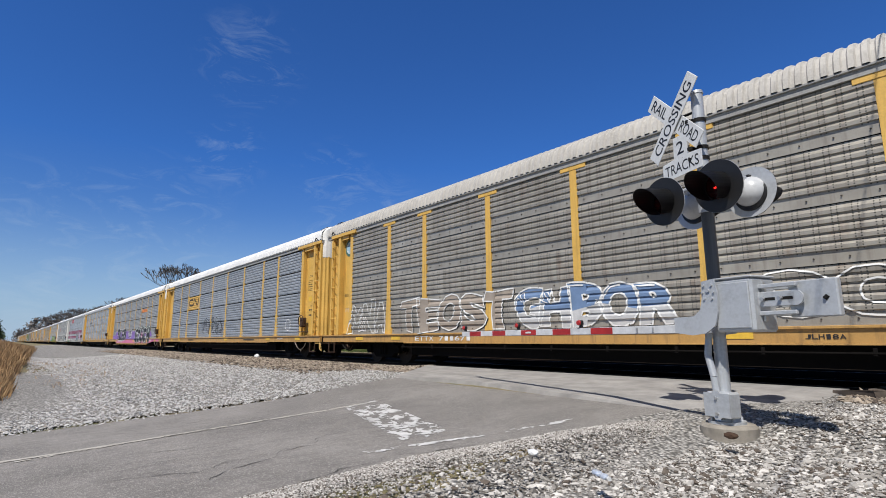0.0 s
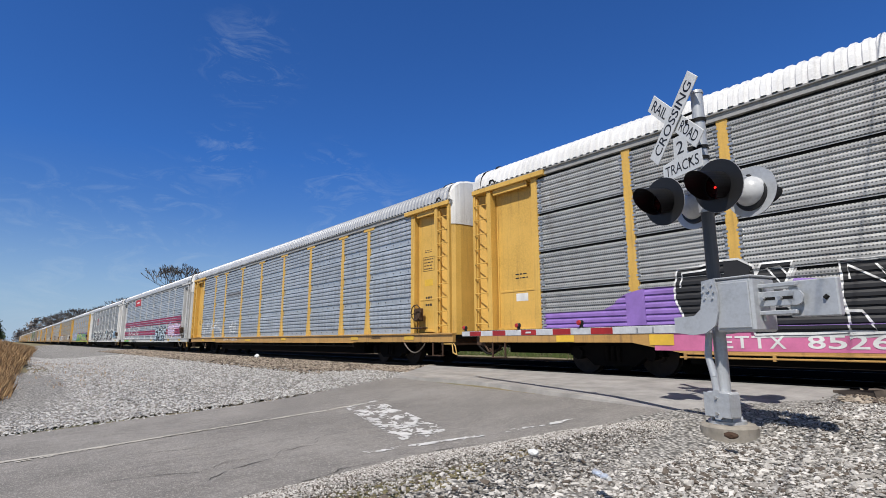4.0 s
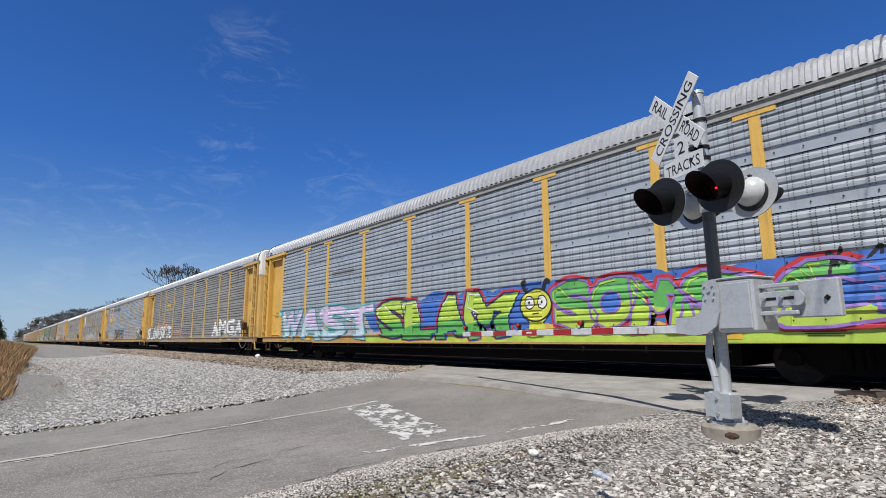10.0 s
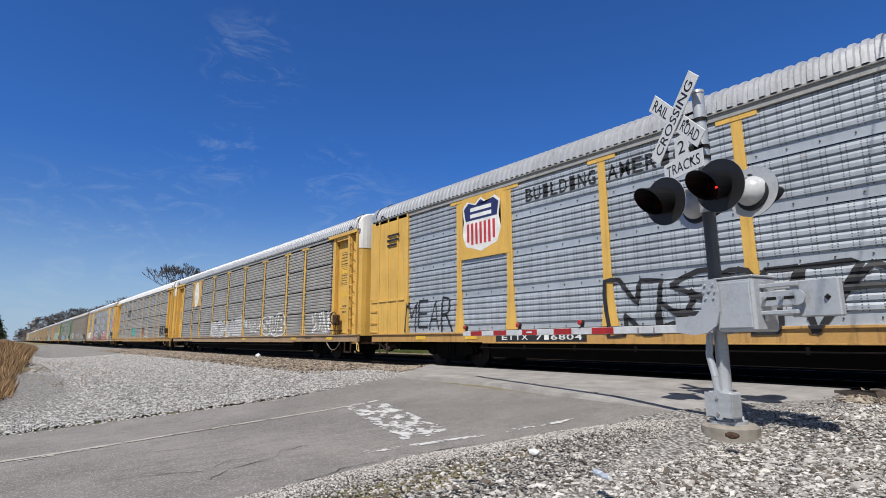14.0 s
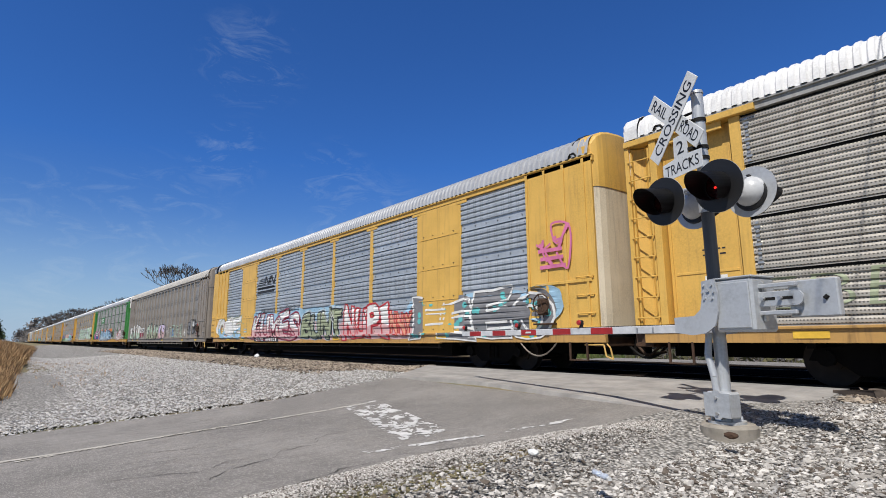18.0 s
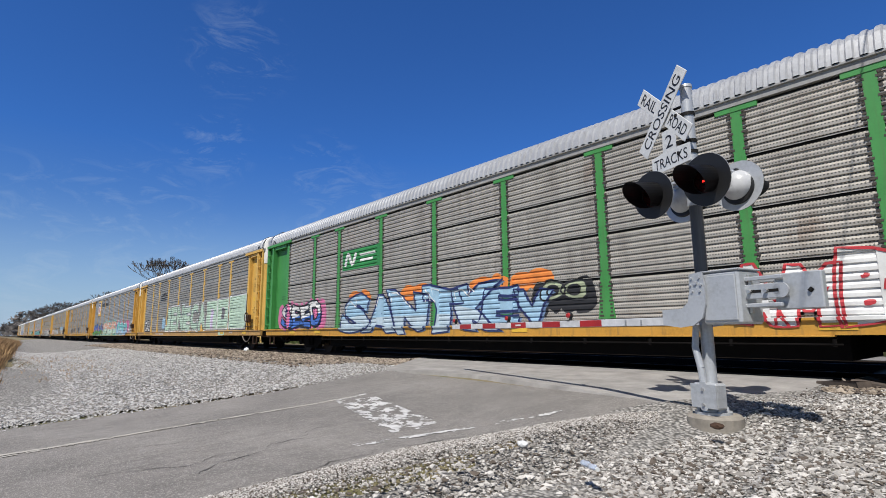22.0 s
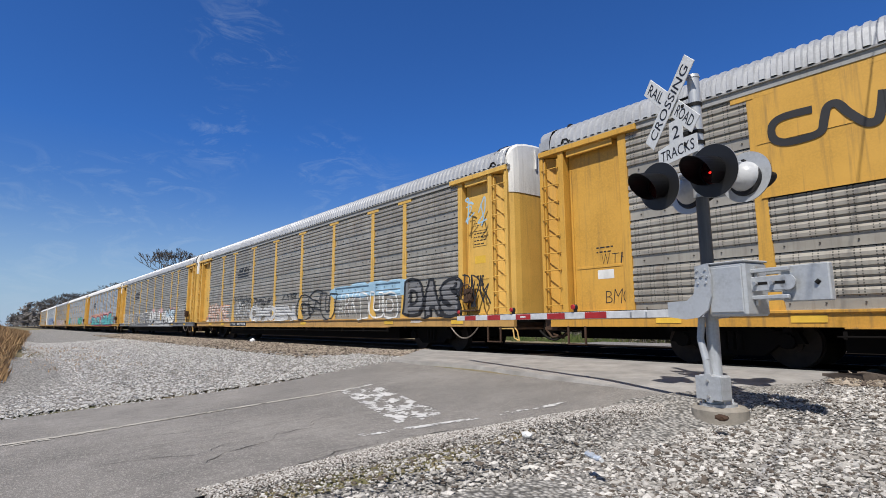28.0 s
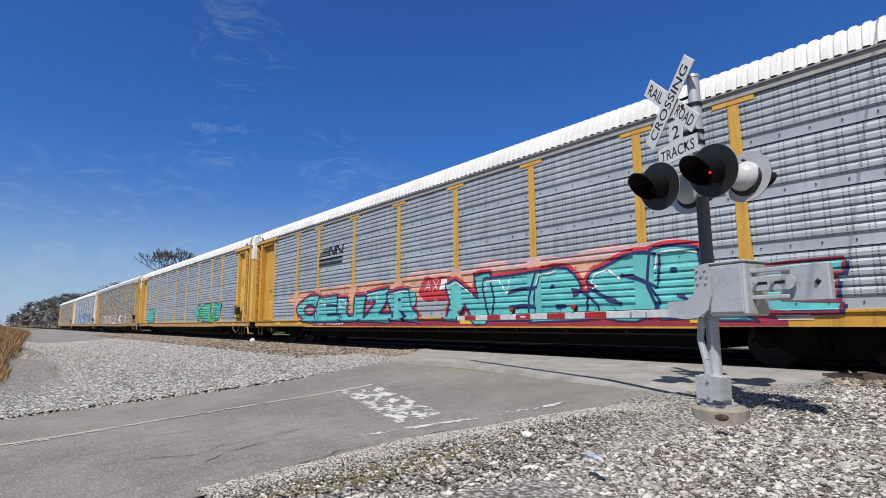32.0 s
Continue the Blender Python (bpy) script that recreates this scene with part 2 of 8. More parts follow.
SIGN_WHITE = paint("sign_white", (0.66, 0.67, 0.66), rough=0.4, amount=0.12)
SIGN_BLACK = plain("sign_black", (0.012, 0.012, 0.012), 0.5)
LAMP_BLACK = plain("lamp_black", (0.012, 0.012, 0.013), 0.5, 0, 0.2)
RED_GLASS = plain("red_lens", (0.030, 0.003, 0.003), 0.2)
RED_LIT = glow("lit_red_lens", (1.0, 0.02, 0.015), 2.5)
LAMP_BACK = paint("lamp_back_white", (0.50, 0.51, 0.52), rough=0.35, amount=0.3)
PRIMER = paint("dark_primer", (0.16, 0.16, 0.165), amount=0.5)
REFLECT_RED = plain("reflective_red", (0.38, 0.02, 0.02), 0.4)
REFLECT_WHITE = plain("reflective_white", (0.62, 0.63, 0.64), 0.4)
CONCRETE = plain("concrete", (0.315, 0.30, 0.28), 0.88, 0, 0.32, 2.2, 0.35)
CONCRETE_OLD = plain("old_concrete", (0.30, 0.27, 0.225), 0.9, 0, 0.3, 7.0, 0.4)


def asphalt_mat(name, base, scale=1.0):
    m, nt, b = nodes_of(name)
    v = coords(nt)
    big = noise_n(nt, v, 0.55 * scale, 6, 0.6)
    mid = noise_n(nt, coords(nt, "Object", (2.2, 0.7, 1)), 3.2 * scale, 7, 0.68)
    vo = nt.nodes.new("ShaderNodeTexVoronoi")
    vo.inputs["Scale"].default_value = 95 * scale
    nt.links.new(v, vo.inputs["Vector"])
    c = mix(nt, ramp(nt, big, 0.35, 0.68), tuple(x * 0.72 for x in base), tuple(x * 1.18 for x in base))
    c = mix(nt, math_n(nt, "MULTIPLY", ramp(nt, mid, 0.45, 0.7), 0.55), c, tuple(x * 0.55 for x in base))
    sep = nt.nodes.new("ShaderNodeSeparateColor")
    nt.links.new(vo.outputs["Color"], sep.inputs[0])
    c = mix(nt, math_n(nt, "MULTIPLY", ramp(nt, sep.outputs[0], 0.62, 1.0), 0.65), c, tuple(min(1, x * 2.1) for x in base))
    put(b, "Base Color", c)
    put(b, "Roughness", 0.9)
    bump(nt, b, vo.outputs["Distance"], 0.5, 0.008)
    return m


ASPHALT = asphalt_mat("asphalt", (0.205, 0.191, 0.174))


def gravel_mat(name, a, b_, c_, scale):
    m, nt, b = nodes_of(name)
    v = coords(nt)
    vo = nt.nodes.new("ShaderNodeTexVoronoi")
    vo.inputs["Scale"].default_value = scale
    nt.links.new(v, vo.inputs["Vector"])
    sep = nt.nodes.new("ShaderNodeSeparateColor")
    nt.links.new(vo.outputs["Color"], sep.inputs[0])
    c = mix(nt, sep.outputs[0], a, b_)
    c = mix(nt, math_n(nt, "MULTIPLY", ramp(nt, noise_n(nt, v, 0.8, 5), 0.45, 0.7), 0.6), c, c_)
    # crevice shade put into the colour: darker towards the gaps between stones
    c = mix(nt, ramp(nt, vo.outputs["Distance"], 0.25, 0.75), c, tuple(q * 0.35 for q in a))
    put(b, "Base Color", c)
    put(b, "Roughness", 0.92)
    inv = math_n(nt, "SUBTRACT", 1.0, vo.outputs["Distance"])
    bump(nt, b, inv, 1.0, 0.03)
    return m


def stone_mat(name, a, b_, dark):
    """Loose stones, each of its own tone."""
    m, nt, b = nodes_of(name)
    g = nt.nodes.new("ShaderNodeNewGeometry")
    r = g.outputs["Random Per Island"]
    c = mix(nt, r, a, b_)
    c = mix(nt, math_n(nt, "GREATER_THAN", math_n(nt, "FRACT", math_n(nt, "MULTIPLY", r, 17.3)), 0.80), c, dark)
    c = mix(nt, math_n(nt, "MULTIPLY", noise_n(nt, coords(nt), 40, 3), 0.35), c, tuple(q * 0.6 for q in a))
    put(b, "Base Color", c)
    put(b, "Roughness", 0.88)
    return m


def ground_mat():
    """Grass and soil far off, dry grass beside the line."""
    m, nt, b = nodes_of("field_ground")
    v = coords(nt)
    n = noise_n(nt, v, 0.25, 6)
    n2 = noise_n(nt, v, 6, 5)
    c = mix(nt, ramp(nt, n, 0.4, 0.65), (0.19, 0.145, 0.08), (0.10, 0.11, 0.035))
    c = mix(nt, ramp(nt, n2, 0.35, 0.75), c, (0.26, 0.21, 0.13))
    put(b, "Base Color", c)
    put(b, "Roughness", 0.95)
    bump(nt, b, n2, 0.6, 0.05)
    return m


GROUND = ground_mat()
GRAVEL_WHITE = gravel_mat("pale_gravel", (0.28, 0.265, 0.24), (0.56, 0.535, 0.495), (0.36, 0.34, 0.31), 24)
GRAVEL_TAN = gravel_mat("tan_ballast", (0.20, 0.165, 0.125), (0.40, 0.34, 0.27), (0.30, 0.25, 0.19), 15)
STONE_WHITE = stone_mat("pale_stones", (0.42, 0.405, 0.385), (0.64, 0.625, 0.605), (0.28, 0.255, 0.225))
STONE_GREY = stone_mat("grey_stones", (0.24, 0.22, 0.195), (0.75, 0.715, 0.665), (0.11, 0.085, 0.065))
STONE_TAN = stone_mat("tan_stones", (0.19, 0.15, 0.11), (0.45, 0.38, 0.30), (0.10, 0.075, 0.06))
DRY_GRASS = stone_mat("dry_grass", (0.40, 0.24, 0.11), (0.56, 0.38, 0.20), (0.26, 0.16, 0.08))
GREEN_GRASS = stone_mat("green_grass", (0.06, 0.10, 0.02), (0.12, 0.16, 0.04), (0.15, 0.13, 0.06))
BARK = plain("bark", (0.13, 0.105, 0.085), 0.9, 0, 0.35, 4, 0.4)
TWIGS = stone_mat("bare_twigs", (0.13, 0.12, 0.115), (0.21, 0.195, 0.18), (0.09, 0.08, 0.075))
NEEDLES = stone_mat("pine_needles", (0.018, 0.035, 0.012), (0.04, 0.065, 0.022), (0.01, 0.02, 0.008))
UNDERGROWTH = stone_mat("undergrowth_leaves", (0.05, 0.06, 0.02), (0.12, 0.10, 0.05), (0.03, 0.035, 0.015))

# ---------------------------------------------------------------- mesh helpers
def finish(bm, name):
    me = bpy.data.meshes.new(name)
    bm.normal_update()
    bm.to_mesh(me)
    bm.free()
    return me


def part(name, data, material=None, parent=None, label="", at=None):
    """Links a bmesh or a mesh as one object under a thing or a part."""
    me = finish(data, name) if isinstance(data, bmesh.types.BMesh) else data
    ob = new(name, me)
    if material is not None:
        if not me.materials:
            me.materials.append(material)
        if me.materials[0] != material:
            ob.material_slots[0].link = "OBJECT"
            ob.material_slots[0].material = material
    if parent is not None:
        ob.parent = parent
    if at is not None:
        ob.matrix_basis = at if isinstance(at, Matrix) else Matrix.Translation(at)
    if label:
        tagged(ob, label)
    return ob


def thing(name, at, label, category, group="", kind=""):
    ob = new(name)
    ob.empty_display_size = 0.2
    ob.matrix_basis = at if isinstance(at, Matrix) else Matrix.Translation(at)
    return tagged(ob, label, category, group, kind)


def box(bm, x0, x1, y0, y1, z0, z1, bevel=0.0, m=None):
    r = bmesh.ops.create_cube(bm, size=1.0)
    vs = r["verts"]
    for v in vs:
        v.co = Vector((x0 + (v.co.x + 0.5) * (x1 - x0), y0 + (v.co.y + 0.5) * (y1 - y0), z0 + (v.co.z + 0.5) * (z1 - z0)))
    if bevel:
        es = list({e for v in vs for e in v.link_edges})
        vs = list({v for f in bmesh.ops.bevel(bm, geom=es, offset=bevel, segments=1, affect="EDGES", profile=0.5)["faces"] for v in f.verts} | {v for v in vs if v.is_valid})
    if m is not None:
        bmesh.ops.transform(bm, matrix=m, verts=[v for v in vs if v.is_valid])
    return bm


def cyl(bm, p, q, r, r2=None, seg=12, caps=True):
    p, q = Vector(p), Vector(q)
    d = q - p
    res = bmesh.ops.create_cone(bm, cap_ends=caps, segments=seg, radius1=r, radius2=r if r2 is None else r2, depth=d.length)
    m = Matrix.Translation((p + q) / 2) @ d.to_track_quat("Z", "Y").to_matrix().to_4x4()
    bmesh.ops.transform(bm, matrix=m, verts=res["verts"])
    return bm


def prism(bm, pts, y0, y1):
    """Outline in x and z, drawn out from y0 to y1."""
    a = [bm.verts.new((x, y0, z)) for x, z in pts]
    b = [bm.verts.new((x, y1, z)) for x, z in pts]
    n = len(pts)
    fa, fb = bm.faces.new(a), bm.faces.new(b[::-1])
    sides = [bm.faces.new((a[(i + 1) % n], a[i], b[i], b[(i + 1) % n])) for i in range(n)]
    bmesh.ops.recalc_face_normals(bm, faces=[fa, fb, *sides])
    return bm


def sheet(bm, rows):
    """A skin over rows of points."""
    vs = [[bm.verts.new(p) for p in row] for row in rows]
    for i in range(len(vs) - 1):
        for j in range(len(vs[0]) - 1):
            bm.faces.new((vs[i][j], vs[i][j + 1], vs[i + 1][j + 1], vs[i + 1][j]))
    return bm


def smooth_step(a, b, x):
    t = min(1.0, max(0.0, (x - a) / (b - a)))
    return t * t * (3 - 2 * t)


def ground_z(x, y):
    """Height of the ground: it falls from the line towards the camera, with a grassy bank on the far left."""
    ks = ((-6, -0.6), (0, -0.45), (4, -0.30), (6.5, -0.15), (9.5, -0.02))
    if y <= ks[0][0]:
        z = ks[0][1]
    elif y >= ks[-1][0]:
        z = ks[-1][1]
    else:
        for (a, za), (b, zb) in zip(ks, ks[1:]):
            if a <= y <= b:
                z = za + (zb - za) * (y - a) / (b - a)
    if y > 9.2 and not (-12.9 < x < -2.1):
        z -= 0.16 * smooth_step(9.2, 10.4, y) * (1 - smooth_step(17.5, 19.5, y)) * (1.0 if x < -13.1 or x > -1.9 else 0.5)
    if y < 7.3 and x > -3.6:
        z -= 0.17 * smooth_step(7.3, 6.1, y) * smooth_step(-3.6, -2.8, x)
    if y > 19:
        z -= 0.5 * smooth_step(19, 24, y)
    bank = smooth_step(-19, -30, x) * smooth_step(2.2 + (-20 - x) * 0.02, -1.5, y) if y < 4 else 0.0
    z += 1.15 * bank * (0.75 + 0.5 * noise.noise((x * 0.12, y * 0.2, 0)))
    return z


# ---------------------------------------------------------------- the ground
def steps(stops):
    out = []
    for (a, b, d) in stops:
        n = max(1, round((b - a) / d))
        out += [a + (b - a) * i / n for i in range(n)]
    return out + [stops[-1][1]]


def build_ground():
    xs = steps(((-3500, -600, 700), (-600, -120, 60), (-120, -60, 6), (-60, -30, 1.5), (-30, 6, 0.75), (6, 60, 6), (60, 600, 90), (600, 3500, 700)))
    ys = steps(((-3000, -300, 600), (-300, -40, 40), (-40, -6, 4), (-6, 26, 0.6), (26, 60, 6), (60, 600, 90), (600, 3500, 700)))
    bm = bmesh.new()
    rough = lambda x, y: 0.02 * noise.noise((x * 1.7, y * 1.7, 3.0)) if abs(x) < 70 and abs(y) < 40 else 0.0
    sheet(bm, [[(x, y, ground_z(x, y) - 0.03 + rough(x, y)) for x in xs] for y in ys])
    g = part("ground", bm, GROUND)
    tagged(g, "open flat ground of soil, dry and green grass beside the line", "ground", kind="structure")


def strip(name, left, right, z_up, mat, label, category, step=0.5):
    """A paved or gravelled sheet between two edge lines, which follows the ground."""
    bm = bmesh.new()
    rows = []
    n = max(2, int(max((Vector(right[0]) - Vector(right[-1])).length, (Vector(left[0]) - Vector(left[-1])).length) / step))

    def along(line, t):
        d = [0.0]
        for a, b in zip(line, line[1:]):
            d.append(d[-1] + (Vector(b) - Vector(a)).length)
        s = t * d[-1]
        for i in range(len(line) - 1):
            if s <= d[i + 1] + 1e-9:
                return Vector(line[i]).lerp(Vector(line[i + 1]), (s - d[i]) / (d[i + 1] - d[i]))
        return Vector(line[-1])
    for i in range(n + 1):
        a, b = along(left, i / n), along(right, i / n)
        m = 10
        row = []
        for j in range(m + 1):
            p = a.lerp(b, j / m)
            wob = 0.06 * noise.noise((p.y * 1.3, j * 9.1, 2)) if j in (0, m) else 0
            row.append((p.x + wob, p.y, ground_z(p.x, p.y) + z_up))
        rows.append(row)
    sheet(bm, rows)
    ob = part(name, bm, mat)
    for f in ob.data.polygons:
        f.use_smooth = True
    return tagged(ob, label, category, kind="structure")


build_ground()
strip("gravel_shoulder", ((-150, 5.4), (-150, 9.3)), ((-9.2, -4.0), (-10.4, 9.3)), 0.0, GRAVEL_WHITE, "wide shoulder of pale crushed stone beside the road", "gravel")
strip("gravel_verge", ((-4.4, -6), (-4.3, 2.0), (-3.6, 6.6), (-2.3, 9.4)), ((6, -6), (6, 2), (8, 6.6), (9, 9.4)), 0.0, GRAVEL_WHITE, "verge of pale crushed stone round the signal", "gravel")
road = strip("road", ((-9.2, -40), (-9.2, 0.1), (-9.35, 2.5), (-9.7, 4.4), (-10.5, 7.3)), ((-4.1, -40), (-4.05, 1.7), (-4.1, 3.2), (-3.7, 4.9), (-3.1, 6.75)), 0.012, ASPHALT, "worn grey asphalt road with cracks and gravel-strewn edges", "road")

APRON = [(-12.7, 9.95), (-10.7, 7.4), (-7.9, 7.53), (-4.85, 7.0), (-3.1, 6.68), (-2.35, 8.4), (-2.3, 9.95)]


def build_apron():
    bm = bmesh.new()
    drop = {4: 0.04, 5: 0.055}
    top = [bm.verts.new((x, y, ground_z(x, y) + 0.045 - drop.get(i, 0.0))) for i, (x, y) in enumerate(APRON)]
    low = [bm.verts.new((x - 0.02, y - 0.03, ground_z(x, y) - 0.05)) for x, y in APRON]
    bm.faces.new(top[::-1])
    for i in range(len(top)):
        j = (i + 1) % len(top)
        bm.faces.new((top[i], top[j], low[j], low[i]))
    bmesh.ops.recalc_face_normals(bm, faces=bm.faces[:])
    bmesh.ops.triangulate(bm, faces=[f for f in bm.faces if len(f.verts) > 4])
    a = part("crossing_apron", bm, CONCRETE)
    tagged(a, "pale worn concrete apron that leads up to the rails", "pavement", kind="structure")


build_apron()

# base colours blackened to stand for the shade beneath the train
BED_SHADED = gravel_mat("shade_dark_ballast", (0.03, 0.026, 0.022), (0.07, 0.06, 0.05), (0.03, 0.026, 0.022), 15)
CROSS_SHADED = plain("shade_dark_panel", (0.008, 0.0075, 0.007), 0.95)
for m in (BED_SHADED, CROSS_SHADED):
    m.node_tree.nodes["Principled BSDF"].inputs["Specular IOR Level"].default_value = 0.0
# ---------------------------------------------------------------- the tracks
TRACK_Y = 11.41
TRACK_2 = 15.9


def build_tracks():
    for k, yc in enumerate((TRACK_Y, TRACK_2)):
        bm = bmesh.new()
        prof = [(-2.1, -0.30), (-1.45, -0.17), (1.45, -0.17), (2.1, -0.30)]
        sheet(bm, [[(x, yc + p, z) for p, z in prof] for x in (-1500, -200, -60, -30, -13, -2, 20, 80, 900)])
        tagged(part("track_bed", bm, BED_SHADED), "bed of crushed-stone ballast under the rails, darkened for the train's shade", "ballast", kind="structure")
        for s in (-0.755, 0.755):
            bm = bmesh.new()
            pr = [(-0.07, -0.16), (0.07, -0.16), (0.07, -0.145), (0.012, -0.125), (0.012, -0.05), (0.036, -0.035), (0.036, 0.0),
                  (-0.036, 0.0), (-0.036, -0.035), (-0.012, -0.05), (-0.012, -0.125), (-0.07, -0.145), (-0.07, -0.16)]
            sheet(bm, [[(x, yc + s + a, z) for a, z in pr] for x in (-1500, 900)])
            tagged(part("rail", bm, RAIL_TOP), "steel rail with a rusty web on wooden ties", "rail", group="rails")
    tie = bmesh.new()
    box(tie, -0.11, 0.11, -1.3, 1.3, -0.34, -0.155, 0.01)
    me = finish(tie, "tie")
    me.materials.append(TIE_WOOD)
    for yc in (TRACK_Y, TRACK_2):
        for i in range(70):
            x = -42 + i * 0.52 + random.uniform(-0.03, 0.03)
            if -12.9 < x < -2.2:
                continue
            t = part("tie", me, TIE_WOOD, None, at=pose(x, yc, 0, 0, 0, random.uniform(-1.5, 1.5)))
            tagged(t, "weathered wooden railway tie in the ballast", "railway tie", group="ties")
    # concrete crossing panels between and outside the rails
    deck = thing("crossing_surface", (0, 0, 0), "panels laid between and beside the rails, blackened for the train's shade", "crossing")
    for yc in (TRACK_Y, TRACK_2):
        for a, b in ((-1.42, -0.84), (-0.66, 0.66), (0.84, 1.42)):
            for i in range(4):
                bm = bmesh.new()
                x0 = -12.6 + i * 2.58
                box(bm, x0, x0 + 2.56, yc + a, yc + b, -0.2, -0.012, 0.012)
                part("crossing_panel", bm, CROSS_SHADED, deck)
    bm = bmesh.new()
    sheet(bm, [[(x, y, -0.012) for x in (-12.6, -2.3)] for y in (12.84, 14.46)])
    tagged(part("crossing_infill", bm, CROSS_SHADED), "strip of asphalt between the two tracks, blackened for the train's shade", "pavement", kind="structure")
    bm = bmesh.new()
    sheet(bm, [[(x, y, z) for x in (-12.6, -2.3)] for y, z in ((17.34, -0.015), (19.5, 0.0), (24, -0.48), (60, -0.48))])
    tagged(part("road_beyond", bm, ASPHALT), "asphalt road that goes on beyond the tracks", "road", kind="structure")


build_tracks()

# ---------------------------------------------------------------- the train
CAR = 28.6                     # coupled length
HALF = 13.78                   # half the body
FRONT, REAR = 13.62, 13.95      # corner posts at either end
SIDE = 1.55
Z_SILL, Z_DECK, Z_TOP, Z_SEAM = 0.52, 0.98, 4.83, 4.98
BAYS = (2.5, 2.0, 2.86, 2.86, 2.86, 2.86, 2.86, 1.92, 2.65)
EDGES = [-11.685 + sum(BAYS[:i]) for i in range(10)]
END_A = 11.685                 # where the end bays begin
ROW = (Z_TOP - Z_DECK) / 4
SKIN = 1.465                   # plane of the flat part of the panels
POST_Y = 1.505                 # face of the side posts
LEAF_Y = 1.34                  # face of the recessed end doors
SHARED = {}


def rib_profile(n=5, foot=0.215, deep=0.037):
    """Panel section: height, and how far it stands out."""
    p = [(0.0, 0.022), (0.014, 0.022), (0.016, 0.0), (foot - 0.01, 0.0)]
    w = (ROW - foot - 0.025) / n
    for i in range(n):
        z = foot + i * w
        p += [(z, 0.0), (z + w * 0.08, deep), (z + w * 0.52, deep), (z + w * 0.92, 0.0)]
    return p + [(ROW - 0.012, 0.0)]


RIBS = rib_profile()
RIBS_FINE = [p for p in rib_profile(7, 0.03, 0.03) if p[0] < ROW - 0.05] + [(ROW - 0.05, 0.0)]


def shared(name, make):
    if name not in SHARED:
        SHARED[name] = finish(make(), name)
    return SHARED[name]


def make_panel(w, ribs):
    bm = bmesh.new()
    rows = [[(x, -d, z) for x in (0.0, w)] for z, d in ribs]
    sheet(bm, rows)
    return bm


def make_roof():
    """Corrugated roof whose ribs run from eave to eave."""
    bm = bmesh.new()
    prof = [(-1.56, 4.985), (-1.545, 5.08), (-1.52, 5.20), (-1.47, 5.32), (-1.38, 5.42), (-1.23, 5.51), (-1.0, 5.58), (-0.6, 5.63), (0, 5.65), (0.6, 5.60), (1.2, 5.48), (1.45, 5.30), (1.55, 4.985)]
    cen = Vector((0, 4.3))
    rows, n = [], 150
    pitch = (2 * HALF - 0.3) / n
    for i in range(n):
        for f, out in ((0.0, 0.0), (0.30, 0.0), (0.44, 0.034), (0.86, 0.034)):
            x = -HALF + 0.15 + (i + f) * pitch
            row = []
            for y, z in prof:
                d = (Vector((y, z)) - cen).normalized() * out
                row.append((x, y + d.x, z + d.y))
            rows.append(row)
    sheet(bm, rows)
    bmesh.ops.recalc_face_normals(bm, faces=bm.faces[:])
    if sum(f.normal.z for f in bm.faces[:60]) < 0:
        bmesh.ops.reverse_faces(bm, faces=bm.faces[:])
    return bm


def make_post(tee=True):
    """Side post: narrow shaft, flared foot, T-shaped head."""
    bm = bmesh.new()
    h0, h1 = Z_DECK - 0.02, Z_TOP + 0.02
    prism(bm, [(-0.21, h0), (0.21, h0), (0.13, h0 + 0.75), (0.105, h0 + 1.2), (0.095, h1 - 0.12), (-0.095, h1 - 0.12), (-0.105, h0 + 1.2), (-0.13, h0 + 0.75)], -POST_Y, -SKIN + 0.03)
    if tee:
        box(bm, -0.36, 0.36, -POST_Y - 0.012, -SKIN + 0.03, h1 - 0.125, h1 + 0.03, 0.008)
    else:
        box(bm, -0.10, 0.10, -POST_Y, -SKIN + 0.03, h1 - 0.12, h1 + 0.03)
    return bm


def make_clips(w, edge):
    """Bolts and clips that hold one panel at its edges and lap."""
    bm = bmesh.new()
    n = max(3, round(w / 0.48))
    for i in range(n):
        x = (i + 0.5) * w / n
        cyl(bm, (x, -0.025, 0.105), (x, 0.0, 0.105), 0.013, seg=6)
    for n, z in enumerate(np.linspace(0.06, ROW - 0.12, 11) if edge else ()):
        for x in (0.10, w - 0.14):
            r = 0.05 if n % 4 == 1 else 0.028
            box(bm, x - r, x + r, -0.045, 0.0, z - 0.02, z + 0.02)
    return bm


def make_sill(deep=True):
    """Side sill: on some cars deep between the trucks, shallow over them."""
    bm = bmesh.new()
    h, d = 0.71, Z_SILL if deep else 0.705
    prism(bm, [(-HALF, h), (-9.3, h), (-8.3, d), (8.3, d), (9.3, h), (HALF, h), (HALF, Z_DECK - 0.05), (-HALF, Z_DECK - 0.05)], -SIDE, -SIDE + 0.10)
    return bm


def make_sill_ledge():
    bm = bmesh.new()
    box(bm, -HALF, HALF, -SIDE - 0.045, -SIDE + 0.14, Z_DECK - 0.05, Z_DECK, 0.008)
    return bm


def make_sill_lip():
    bm = bmesh.new()
    box(bm, -8.2, 8.2, -SIDE - 0.03, -SIDE + 0.1, Z_SILL - 0.03, Z_SILL - 0.002, 0.006)
    return bm


def make_chord():
    bm = bmesh.new()
    box(bm, -HALF + 0.1, HALF - 0.1, -SIDE + 0.02, -SKIN + 0.05, Z_TOP, Z_SEAM - 0.015)
    box(bm, -HALF + 0.1, HALF - 0.1, -SIDE - 0.02, -SIDE + 0.03, Z_SEAM - 0.03, Z_SEAM + 0.01, 0.005)
    return bm


